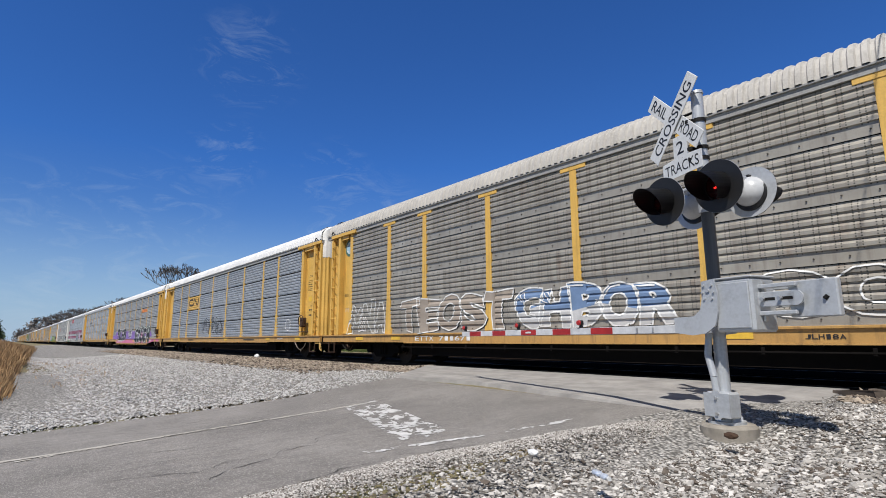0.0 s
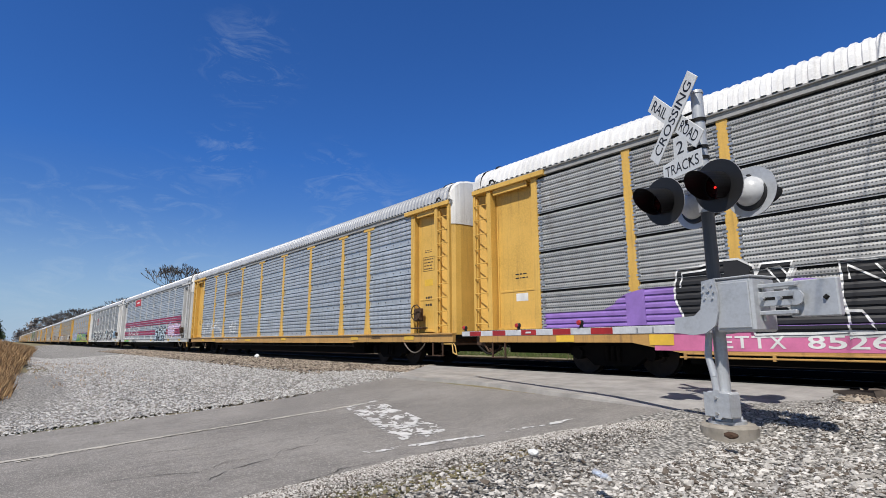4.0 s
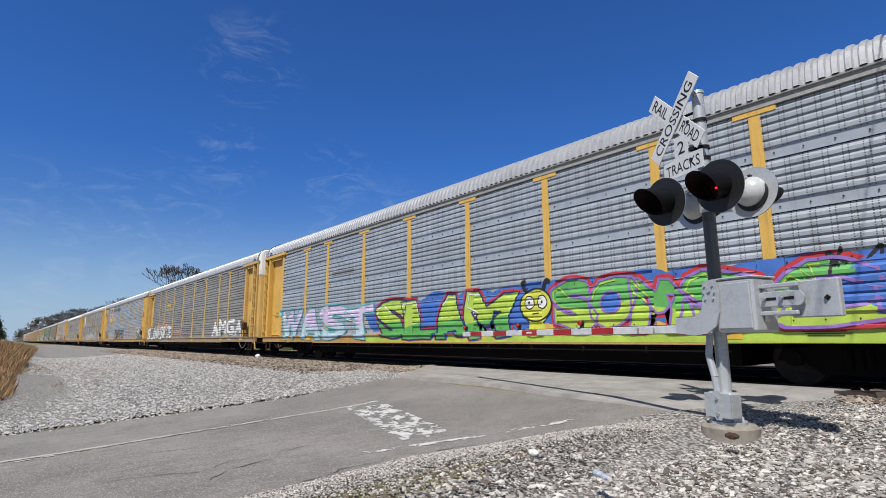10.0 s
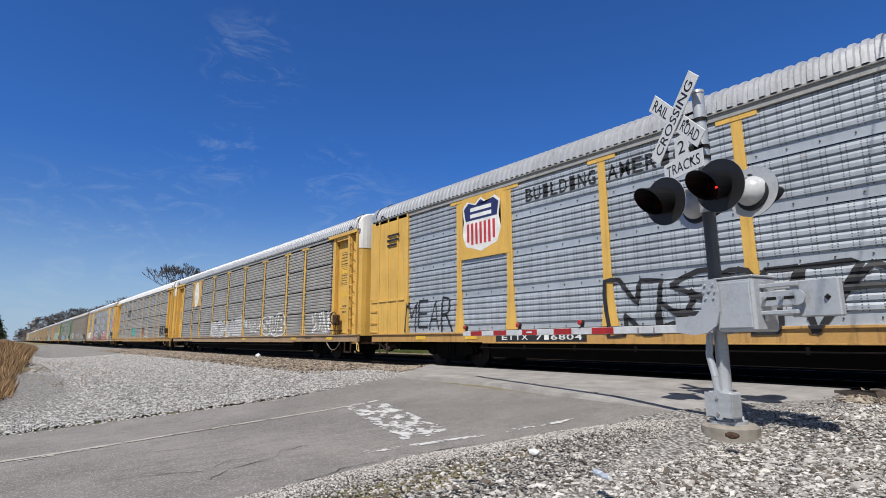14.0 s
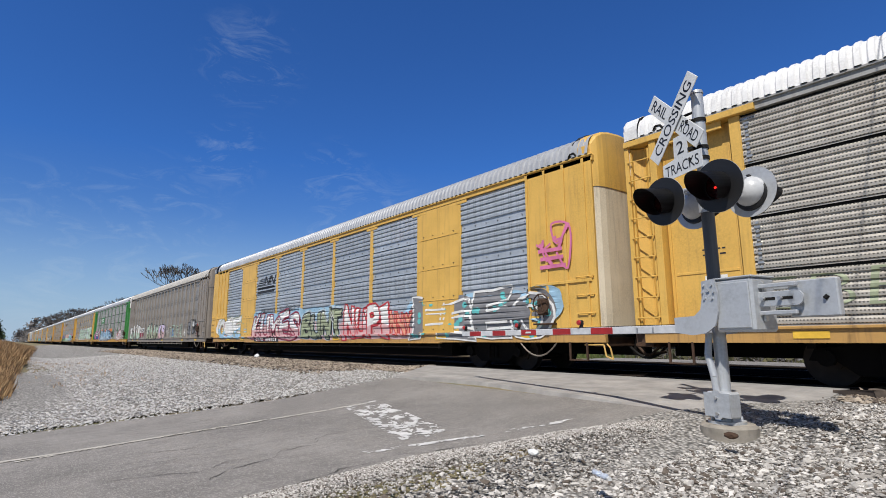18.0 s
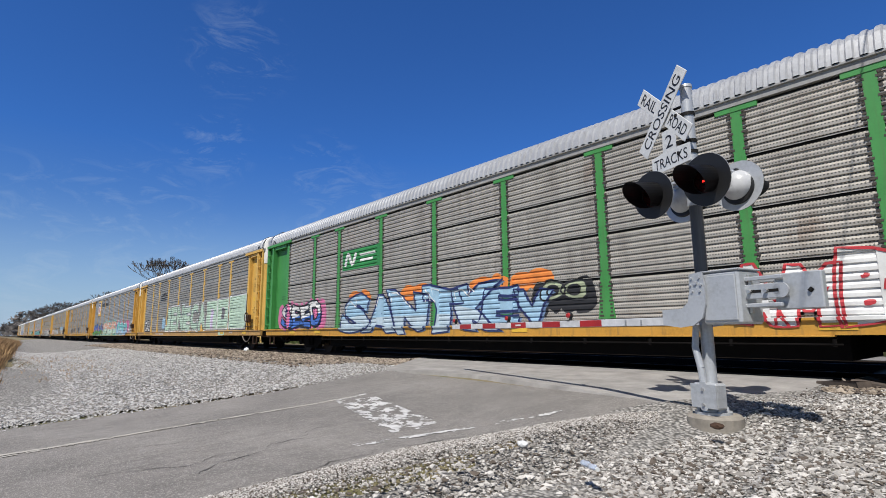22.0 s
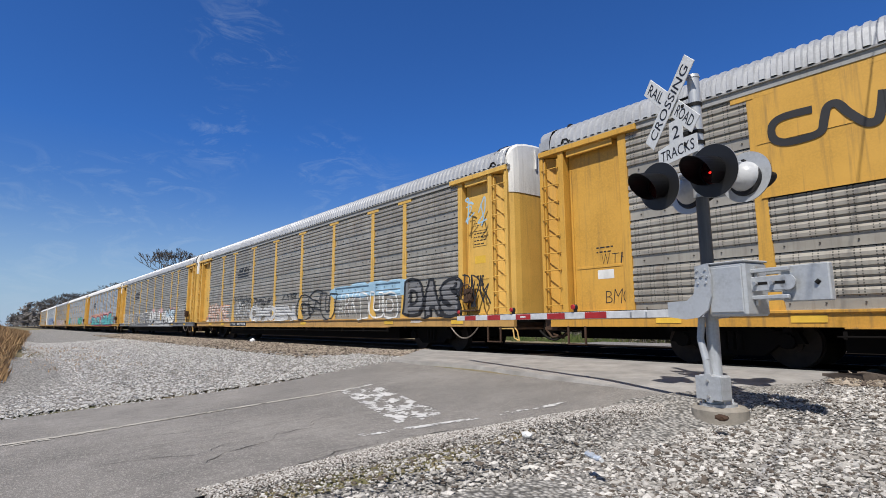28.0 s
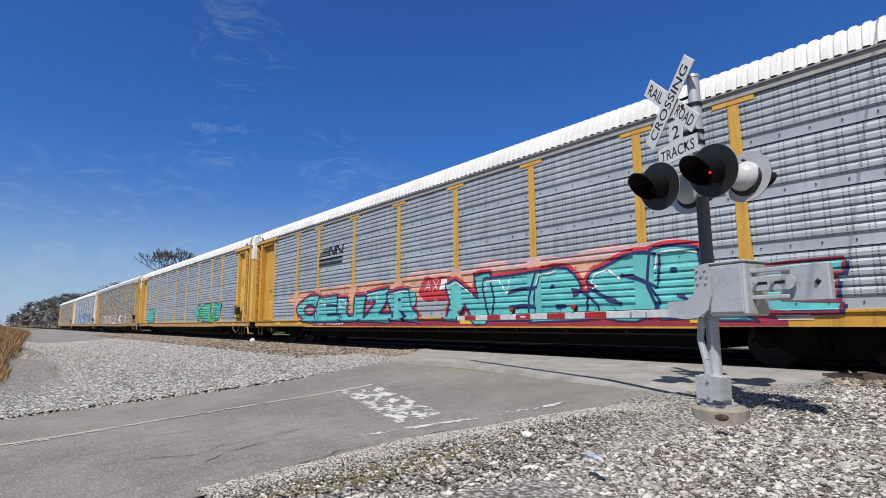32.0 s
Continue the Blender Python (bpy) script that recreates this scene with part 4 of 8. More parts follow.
CARS = [autorack(s) for s in (
    spec("weathered grey autorack with yellow posts and pale graffiti", panel=PANEL_TAN, roof=ROOF_DULL, rear=13.24),
    spec("grey autorack with a white roof and yellow ends", post=YELLOW, panel=PANEL_BLUE, roof=ROOF_WHITE, fine=True, fluted=True, plain_post=True, clip=CHROME, solid={(2, 2): YELLOW}),
    spec("dark grey autorack with purple and black graffiti", panel=PANEL_GREY, roof=ROOF_WHITE, fine=True, deep=True, plain_post=True, clip=CHROME),
    spec("blue-grey autorack with yellow ends and posts", panel=PANEL_BLUE),
    spec("blue-grey autorack with two maroon stripes and grey posts", post=GREY_P, panel=PANEL_BLUE, sill=GREY_P, rear=14.4),
    spec("grey autorack with white posts and large black and white graffiti", post=WHITE_P, panel=PANEL_GREY, sill=WHITE_P),
    spec("blue-grey autorack with green and yellow graffiti along its foot", panel=PANEL_BLUE),
    spec("tan weathered autorack with yellow posts and white graffiti", post=YELLOW_OLD, panel=PANEL_TAN, sill=SILL_BROWN),
    spec("blue-grey autorack with a shield emblem and yellow ends", panel=PANEL_BLUE, flush=True, cap=YELLOW),
    spec("weathered grey autorack with yellow posts and pale scrawls", panel=PANEL_TAN, fine=True, sill=SILL_BROWN),
    spec("grey autorack with a white roof and yellow posts", panel=PANEL_TAN, roof=ROOF_WHITE, fine=True, clip=CHROME, sill=SILL_YELLOW),
    spec("silver autorack with broad yellow panels and red and blue graffiti", panel=PANEL_BLUE, chord=YELLOW, flush=True, cap=YELLOW, door=CREAM, rear=14.4, solid={1: YELLOW, 7: YELLOW}),
    spec("brown autorack with pale graffiti along its foot", post=BROWN_LIGHT, panel=PANEL_BROWN, end=BROWN_P, sill=BROWN_P, roof=ROOF_DULL, chord=BROWN_P, cap=BROWN_P, flush=True, smooth=True, rod=BROWN_P),
    spec("grey autorack with green posts and green ends", post=GREEN_P, panel=PANEL_TAN, roof=ROOF_ZINC, fine=True, sill=SILL_DEEP),
    spec("tan weathered autorack with pale mint graffiti", panel=PANEL_TAN, rear=13.8),
    spec("tan-grey autorack with pink and blue graffiti", post=YELLOW_DEEP, sill=SILL_DEEP, panel=PANEL_GREY),
    spec("tan-grey autorack with a large yellow emblem panel", post=YELLOW_DEEP, sill=SILL_DEEP, panel=PANEL_TAN, smooth_emblem=True, solid={(1, 2): YELLOW_DEEP, (1, 3): YELLOW_DEEP}),
    spec("dark weathered autorack with black and white graffiti", panel=PANEL_TAN),
    spec("dark weathered autorack with white graffiti and yellow posts", panel=PANEL_TAN, sill=PRIMER),
    spec("blue-grey autorack with turquoise graffiti and a white roof", post=YELLOW_DEEP, sill=SILL_DEEP, panel=PANEL_BLUE, roof=ROOF_WHITE),
    spec("blue-grey autorack with yellow ends and a white roof", panel=PANEL_BLUE, roof=ROOF_WHITE),
    spec("tan autorack with yellow ends", post=YELLOW_OLD, panel=PANEL_TAN, sill=SILL_BROWN),
    spec("pale grey autorack with blue lettering", post=WHITE_P, panel=PANEL_BLUE, roof=ROOF_WHITE),
    spec("last autorack of the train, grey with a white roof", panel=PANEL_GREY, roof=ROOF_WHITE),
)]

# ---------------------------------------------------------------- the crossing signal
FONT_CACHE = {}


def text_mesh(body, offset=0.0, extrude=0.0):
    """A word in the built-in font, as a mesh with its lower left at the origin."""
    cu = bpy.data.curves.new("letters", "FONT")
    cu.body, cu.offset, cu.extrude, cu.resolution_u = body, offset, extrude, 3
    ob = bpy.data.objects.new("letters", cu)
    me = bpy.data.meshes.new_from_object(ob)
    bpy.data.objects.remove(ob)
    bpy.data.curves.remove(cu)
    return me


def fitted_text(body, w, h, offset=0.0, extrude=0.0):
    """Letters stretched to a width and height, centred on the origin, in the xy plane."""
    me = text_mesh(body, offset, extrude)
    xs = [v.co.x for v in me.vertices]
    ys = [v.co.y for v in me.vertices]
    cx, cy = (min(xs) + max(xs)) / 2, (min(ys) + max(ys)) / 2
    sx, sy = w / (max(xs) - min(xs)), h / (max(ys) - min(ys))
    for v in me.vertices:
        v.co = ((v.co.x - cx) * sx, (v.co.y - cy) * sy, v.co.z)
    return me


def plate(bm, pts, z0, z1):
    """Outline in x and y, drawn out from z0 to z1."""
    a = [bm.verts.new((x, y, z0)) for x, y in pts]
    b = [bm.verts.new((x, y, z1)) for x, y in pts]
    n = len(pts)
    bm.faces.new(a), bm.faces.new(b[::-1])
    for i in range(n):
        bm.faces.new((a[(i + 1) % n], a[i], b[i], b[(i + 1) % n]))
    bmesh.ops.recalc_face_normals(bm, faces=bm.faces[:])
    return bm


def facing(origin, right):
    """A frame whose x runs along right, y up and z out of the front."""
    r = Vector((right[0], right[1], 0)).normalized()
    up = Vector((0, 0, 1))
    f = r.cross(up)
    m = Matrix((r, up, f)).transposed().to_4x4()
    m.translation = origin
    return m


MAST_DARK = paint("dark_mast", (0.055, 0.057, 0.06), rough=0.5, dirt=(0.3, 0.3, 0.3), amount=0.3)
MAST = Vector((-2.68, 6.46, -0.16))


def build_signal():
    sig = thing("crossing_signal", MAST, "silver railroad crossing signal with crossbuck, red flashers and lowered gate arm", "crossing signal")
    inv = Matrix.Translation(-MAST)

    def add(name, bm, mat, parent=None, label="", frame_m=None):
        ob = part(name, bm, mat, parent or sig, label)
        if parent is None:
            ob.matrix_basis = inv @ (frame_m if frame_m is not None else Matrix())
        elif frame_m is not None:
            ob.matrix_basis = frame_m
        return ob
    x, y, g = MAST
    # mast, cap, foot
    bm = bmesh.new()
    cyl(bm, (x, y, 0.15), (x, y, 3.86), 0.072, seg=24)
    add("mast", bm, ALU)
    bm = bmesh.new()
    cyl(bm, (x, y, 3.86), (x, y, 3.90), 0.08, 0.074, seg=24)
    cyl(bm, (x, y, 3.90), (x, y, 3.92), 0.07, 0.03, seg=24)
    add("mast_cap", bm, ALU)
    bm = bmesh.new()
    cyl(bm, (x, y, g + 0.0), (x, y, g + 0.03), 0.20, seg=24)
    cyl(bm, (x, y, g + 0.03), (x, y, g + 0.34), 0.145, 0.08, seg=20)
    for i in range(4):
        a = math.pi / 4 + i * math.pi / 2
        cyl(bm, (x + 0.16 * math.cos(a), y + 0.16 * math.sin(a), g), (x + 0.16 * math.cos(a), y + 0.16 * math.sin(a), g + 0.07), 0.018, seg=6)
    add("mast_foot", bm, ALU)
    for z in (3.48, 3.12, 2.98):
        bm = bmesh.new()
        cyl(bm, (x, y, z), (x, y, z + 0.045), 0.083, seg=20)
        box(bm, x - 0.13, x - 0.06, y - 0.11, y - 0.04, z, z + 0.045, 0.006)
        add("mast_clamp", bm, BLACK_P)
    # conduit beside the mast
    bm = bmesh.new()
    pts = [(x - 0.075, y - 0.09, 0.86), (x - 0.10, y - 0.11, 0.6), (x - 0.045, y - 0.13, 0.36), (x - 0.03, y - 0.13, 0.18)]
    for a, b in zip(pts, pts[1:]):
        cyl(bm, a, b, 0.04, seg=12)
    add("conduit", bm, ALU)
    # junction box with its lid
    bm = bmesh.new()
    cyl(bm, (x, y, 1.47), (x, y, 2.34), 0.0745, seg=24)
    add("mast_sleeve", bm, MAST_DARK, None, "dark weathered middle of the mast")
    A = facing((x + 0.02, y - 0.14, 0.055), (0.97, -0.24))
    bm = bmesh.new()
    box(bm, -0.15, 0.15, -0.14, 0.14, -0.12, 0.07, 0.02)
    jb = add("junction_box", bm, ALU, None, "", A)
    bm = bmesh.new()
    plate(bm, [(-0.16, -0.13), (-0.05, -0.13), (-0.03, -0.16), (0.03, -0.16), (0.05, -0.13), (0.16, -0.13), (0.16, 0.13), (0.05, 0.13), (0.03, 0.16), (-0.03, 0.16), (-0.05, 0.13), (-0.16, 0.13)], 0.072, 0.092)
    lid = add("box_lid", bm, ALU, jb)
    for yy in (0.075, -0.095):
        bm = bmesh.new()
        cyl(bm, (0, yy, 0.09), (0, yy, 0.112), 0.018, seg=8)
        add("lid_bolt", bm, CHROME, jb)
    # crossbuck
    C = facing((-3.007, 6.448, 3.626), (0.9, -0.436))
    for name, ang, words, back in (("crossbuck_blade", 45, (("CROSSING", 0, 1.02),), 0.0), ("crossbuck_blade", -45, (("RAIL", -0.36, 0.36), ("ROAD", 0.36, 0.38)), -0.022)):
        bm = bmesh.new()
        box(bm, -0.61, 0.61, -0.115, 0.115, -0.006 + back, 0.006 + back, 0.004)
        bl = add(name, bm, SIGN_WHITE, None, "white crossbuck blade with black letters", C @ Matrix.Rotation(radians(ang), 4, "Z"))
        for wd, at, wid in words:
            me = fitted_text(wd, wid, 0.145, 0.006)
            me.transform(Matrix.Translation((at, 0, 0.0075 + back)))
            add("lettering", me, SIGN_BLACK, bl)
    for u, v in ((0.0, 0.0), (0.0, -0.1), (0.1, -0.55)):
        bm = bmesh.new()
        cyl(bm, (u, v, -0.03), (0.33, v, -0.12), 0.018, seg=8)
        add("sign_bracket", bm, BLACK_P, None, "", C)
    # plate: 2 tracks
    T = facing((-2.94, 6.41, 2.98), (0.9, -0.436))
    bm = bmesh.new()
    plate(bm, [(-0.36, -0.125), (0.36, -0.125), (0.36, 0.10), (0.13, 0.12), (0.12, 0.40), (-0.12, 0.40), (-0.13, 0.12), (-0.36, 0.10)], -0.03, -0.02)
    pl = add("track_plate", bm, SIGN_WHITE, None, "white plate that counts the tracks", T)
    for wd, wid, hh, yy in (("2", 0.13, 0.17, 0.24), ("TRACKS", 0.62, 0.14, -0.01)):
        me = fitted_text(wd, wid, hh, 0.005)
        me.transform(Matrix.Translation((0, yy, -0.0185)))
        add("lettering", me, SIGN_BLACK, pl)
    # flashers on a cross-arm
    R = (0.97, -0.24)
    rv, fv = Vector((0.97, -0.24, 0)), Vector((-0.24, -0.97, 0))
    ZL = 2.51
    bm = bmesh.new()
    p0, p1 = MAST + rv * -0.42, MAST + rv * 0.42
    cyl(bm, (p0.x, p0.y, ZL + 0.16), (p1.x, p1.y, ZL + 0.16), 0.03, seg=10)
    cyl(bm, (x, y, ZL - 0.2), (x, y, ZL + 0.24), 0.095, seg=16)
    for s in (-0.38, 0.38):
        c = MAST + rv * s
        for d in (-1, 1):
            q = c + fv * (0.2 * d)
            cyl(bm, (c.x, c.y, ZL + 0.16), (q.x, q.y, ZL + 0.16), 0.025, seg=8)
            cyl(bm, (q.x, q.y, ZL + 0.17), (q.x, q.y, ZL - 0.02), 0.03, seg=8)
    add("cross_arm", bm, ALU)

    def disc():
        b = bmesh.new()
        cyl(b, (0, 0, -0.004), (0, 0, 0.004), 0.305, seg=40)
        return b

    def disc_back():
        b = bmesh.new()
        cyl(b, (0, 0, -0.012), (0, 0, -0.0055), 0.307, seg=40)
        return b

    def hood():
        b = bmesh.new()
        rows = []
        for i in range(25):
            a = radians(-70 + 320 * i / 24)
            ln = 0.13 + 0.30 * max(0.0, math.sin(a) * 0.5 + 0.5) ** 0.8
            rows.append([(0.165 * math.cos(a), 0.165 * math.sin(a), 0.004), (0.168 * math.cos(a), 0.168 * math.sin(a) - 0.02 * (ln / 0.36), ln)])
        sheet(b, rows)
        bmesh.ops.solidify(b, geom=b.faces[:], thickness=0.006)
        return b

    def lens():
        b = bmesh.new()
        for k, (r, z) in enumerate(((0.15, 0.006), (0.11, 0.02), (0.06, 0.03))):
            cyl(b, (0, 0, z), (0, 0, z + 0.004), r, r * 0.9, seg=28)
        return b

    def housing():
        b = bmesh.new()
        prof = [(0.182, -0.014), (0.18, -0.05), (0.16, -0.10), (0.12, -0.145), (0.065, -0.172), (0.0, -0.18)]
        sheet(b, [[(r * math.cos(j * math.tau / 24), r * math.sin(j * math.tau / 24), z) for j in range(25)] for r, z in prof])
        bmesh.ops.remove_doubles(b, verts=b.verts[:], dist=0.0005)
        bmesh.ops.recalc_face_normals(b, faces=b.faces[:])
        return b

    def shadow_ring():
        b = bmesh.new()
        # black disc set low imitates the shadow that the housing casts
        cyl(b, (0, -0.035, -0.045), (0, -0.035, -0.013), 0.19, 0.2, seg=28)
        box(b, -0.02, 0.02, 0.16, 0.21, -0.06, -0.013, 0.005)
        return b
    for s, d, lit in ((-0.38, 1, 0), (0.38, 1, 1), (-0.38, -1, 0), (0.38, -1, 0)):
        at = Vector((x, y, ZL)) + rv * s + fv * (0.3 * d)
        M = facing(at, rv[:2] if d > 0 else (-rv.x, -rv.y)) @ Matrix.Rotation(radians(4), 4, "X")
        lt = add("flasher", disc(), LAMP_BLACK, None, "round black flasher with a hood over its red lens", M)
        part("disc_back", disc_back(), ALU, lt)
        part("hood", hood(), LAMP_BLACK, lt)
        part("lens", lens(), RED_GLASS, lt, "dark red lens")
        h = part("housing", housing(), LAMP_BACK, lt)
        for f in h.data.polygons:
            f.use_smooth = True
        part("housing_rim", shadow_ring(), LAMP_BLACK, lt, "black ring that stands for the shadow below the housing")
        if d > 0:
            b = bmesh.new()
            box(b, 0.055, 0.125 if lit else 0.08, -0.062, -0.046, 0.03, 0.05)
            box(b, -0.02, 0.02, -0.03, -0.01, 0.036, 0.04)
            part("lamp_glow", b, RED_LIT, lt, "glowing red lamp")
    # gate machine
    G = facing(MAST, R)

    def local(u, v, z):
        return Vector((u, z - MAST.z, v))
    bm = bmesh.new()
    box(bm, 0.17, 0.63, 0.86 + 0.16, 1.44 + 0.16, -0.13, 0.27, 0.025)
    mech = add("gate_machine", bm, ALU, None, "grey steel gate machine", G)
    bm = bmesh.new()
    box(bm, 0.21, 0.60, 0.90 + 0.16, 1.40 + 0.16, 0.271, 0.288, 0.008)
    add("machine_door", bm, ALU, mech)
    bm = bmesh.new()
    box(bm, 0.16, 0.64, 1.441 + 0.16, 1.465 + 0.16, -0.14, 0.278, 0.012)
    add("machine_lid", bm, ALU, mech)
    for k, (u, z) in enumerate(((0.632, 1.35), (0.632, 1.0), (0.64, 1.2))):
        bm = bmesh.new()
        box(bm, u, u + 0.03, z + 0.13, z + 0.2 + 0.04 * k, 0.08, 0.13, 0.006)
        add("door_latch", bm, CHROME, mech)
    for v0 in (0.30, -0.20):
        bm = bmesh.new()
        up = 0.16
        o = [(-0.34, 0.86), (-0.34, 1.04), (-0.06, 1.05), (0.03, 1.12), (0.06, 1.25), (0.07, 1.44), (0.23, 1.46), (0.26, 1.30), (0.25, 1.08), (0.20, 0.93), (0.08, 0.85), (-0.1, 0.83)]
        plate(bm, [(u, z + up) for u, z in o], v0, v0 + 0.025)
        bk = add("arm_bracket", bm, ALU, mech, "curved grey bracket that holds the gate arm")
        if v0 > 0:
            for u, z in ((0.1, 1.39), (0.2, 1.39), (0.08, 1.31), (0.15, 1.33), (0.22, 1.31), (0.1, 1.24), (0.2, 1.24)):
                bm = bmesh.new()
                cyl(bm, (u, z + up, v0 + 0.024), (u, z + up, v0 + 0.042), 0.014 if u != 0.15 else 0.022, seg=6)
                add("bracket_bolt", bm, ALU, bk)
    # counterweight arms
    for v0 in (0.12, -0.2):
        bm = bmesh.new()
        box(bm, 0.58, 1.02, 1.315 + 0.16, 1.36 + 0.16, v0, v0 + 0.05, 0.008)
        box(bm, 0.58, 1.00, 1.03 + 0.16, 1.075 + 0.16, v0, v0 + 0.05, 0.008)
        box(bm, 0.58, 1.00, 1.12 + 0.16, 1.275 + 0.16, v0 + 0.02, v0 + 0.045, 0.006)
        cyl(bm, (1.0, 1.1975 + 0.16, v0 + 0.02), (1.0, 1.1975 + 0.16, v0 + 0.045), 0.078, seg=20)
        add("weight_arm", bm, ALU, mech)
        for u in (0.68, 0.86):
            bm = bmesh.new()
            box(bm, u - 0.03, u + 0.12, 1.185 + 0.16, 1.215 + 0.16, v0 + 0.044, v0 + 0.048)
            add("slot", bm, BLACK_P, mech)
            bm = bmesh.new()
            cyl(bm, (u, 1.20 + 0.16, v0 + 0.048), (u, 1.20 + 0.16, v0 + 0.085), 0.022, seg=8)
            add("weight_bolt", bm, CHROME, mech)
    bm = bmesh.new()
    box(bm, 0.90, 1.36, 1.0 + 0.16, 1.37 + 0.16, 0.02, 0.10, 0.012)
    add("counterweight", bm, ALU, mech, "flat grey counterweight plate")
    bm = bmesh.new()
    cyl(bm, (1.27, 1.2 + 0.16, 0.099), (1.24, 1.17 + 0.16, 0.106), 0.022, seg=10)
    add("weight_hole", bm, BLACK_P, mech)
    # gate arm with stripes
    bm = bmesh.new()
    box(bm, -5.92, -0.3, 0.905 + 0.16 - 0.05, 0.905 + 0.16 + 0.05, 0.23, 0.29, 0.006)
    arm = add("gate_arm", bm, REFLECT_WHITE, None, "lowered gate arm in red and white stripes", G)
    k = 0
    for u0, u1 in ((-5.56, -5.10), (-4.64, -4.18), (-3.66, -3.22), (-2.76, -2.32), (-1.86, -1.42)):
        bm = bmesh.new()
        box(bm, u0, u1, 0.905 + 0.16 - 0.046, 0.905 + 0.16 + 0.046, 0.291, 0.2945)
        add("red_stripe", bm, REFLECT_RED, arm)
    bm = bmesh.new()
    box(bm, -3.52, -3.36, 0.905 + 0.16 - 0.014, 0.905 + 0.16 + 0.014, 0.2955, 0.2975)
    add("white_sticker", bm, SIGN_WHITE, arm)
    bm = bmesh.new()
    for u in (-0.72, -0.98):
        box(bm, u, u + 0.025, 0.905 + 0.16 - 0.03, 0.905 + 0.16 + 0.03, 0.292, 0.300, 0.002)
    add("arm_bolts", bm, CHROME, arm)
    for u in (-5.8, -3.78, -2.1):
        bm = bmesh.new()
        cyl(bm, (u, 1.118, 0.26), (u, 1.15, 0.26), 0.03, seg=10)
        box(bm, u - 0.03, u + 0.03, 1.15, 1.235, 0.22, 0.30, 0.02)
        al = add("arm_lamp", bm, LAMP_BLACK, arm)
        bm = bmesh.new()
        cyl(bm, (u, 1.195, 0.301), (u, 1.195, 0.325), 0.042, 0.034, seg=14)
        add("lamp_lens", bm, REFLECT_RED, al, "small red lamp lens")
    bm = bmesh.new()
    cyl(bm, (-5.8, 1.12, 0.235), (-0.4, 1.12, 0.235), 0.007, seg=5)
    add("lamp_cable", bm, BLACK_P, arm)


build_signal()


def build_foundation():
    f = thing("signal_foundation", (MAST.x, MAST.y, MAST.z), "half-buried round concrete foundation under the signal mast", "foundation")
    bm = bmesh.new()
    cyl(bm, (0.02, -0.02, -0.5), (0.02, -0.02, -0.03), 0.29, 0.30, seg=36)
    cyl(bm, (0.02, -0.02, -0.03), (0.02, -0.02, 0.0), 0.30, 0.27, seg=36)
    part("footing", bm, CONCRETE_OLD, f)


build_foundation()

# ---------------------------------------------------------------- loose stones, grass, markings
def rock_shapes(k=6):
    out = []
    rng = np.random.default_rng(5)
    bm = bmesh.new()
    bmesh.ops.create_icosphere(bm, subdivisions=1, radius=1.0)
    base = np.array([v.co[:] for v in bm.verts])
    faces = np.array([[v.index for v in f.verts] for f in bm.faces])
    bm.free()
    for _ in range(k):
        s = rng.uniform(0.55, 1.4, (len(base), 1))
        v = base * s
        out.append(v * rng.uniform((1.0, 0.5, 0.35), (1.6, 0.95, 0.7)))
    return out, faces


ROCKS, ROCK_FACES = rock_shapes()


def scatter_stones(name, places, mat, label, category, seed):
    """One mesh of many loose stones: places gives x, y, z, size."""
    rng = np.random.default_rng(seed)
    n = len(places)
    verts, faces = [], []
    nv = len(ROCKS[0])
    yaw = rng.uniform(0, math.tau, n)
    tilt = rng.uniform(-0.8, 0.8, n)
    kind = rng.integers(0, len(ROCKS), n)
    for i, (x, y, z, s) in enumerate(places):
        v = ROCKS[kind[i]] * s
        c, d = math.cos(tilt[i]), math.sin(tilt[i])
        v = np.stack([v[:, 0], v[:, 1] * c - v[:, 2] * d, v[:, 1] * d + v[:, 2] * c], 1)
        c, d = math.cos(yaw[i]), math.sin(yaw[i])
        verts.append(np.stack([v[:, 0] * c - v[:, 1] * d + x, v[:, 0] * d + v[:, 1] * c + y, v[:, 2] + z], 1))
        faces.append(ROCK_FACES + i * nv)
    me = bpy.data.meshes.new(name)
    me.from_pydata(np.concatenate(verts).tolist(), [], np.concatenate(faces).tolist())
    ob = part(name, me, mat)
    return tagged(ob, label, category, kind="stuff")


def road_right(y):
    return float(np.interp(y, [-6, 1.7, 3.2, 4.9, 6.7, 8.4, 9.9], [-4.05, -4.05, -4.1, -3.7, -3.0, -2.3, -2.25]))


def road_left(y):
    return float(np.interp(y, [-6, 0.1, 2.5, 4.4, 7.3, 9.9], [-9.2, -9.2, -9.35, -9.7, -10.5, -12.7]))


PATCH = [(-3.15, -4.0), (-3.2, 1.5), (-3.05, 2.7), (-2.62, 3.42), (-2.0, 3.62), (-1.0, 3.5), (1.5, 2.6), (4, 1.0), (4, -4.0)]


def in_patch(x, y):
    inside = False
    for (ax, ay), (bx, by) in zip(PATCH, PATCH[1:] + PATCH[:1]):
        if (ay > y) != (by > y) and x < (bx - ax) * (y - ay) / (by - ay) + ax:
            inside = not inside
    return inside


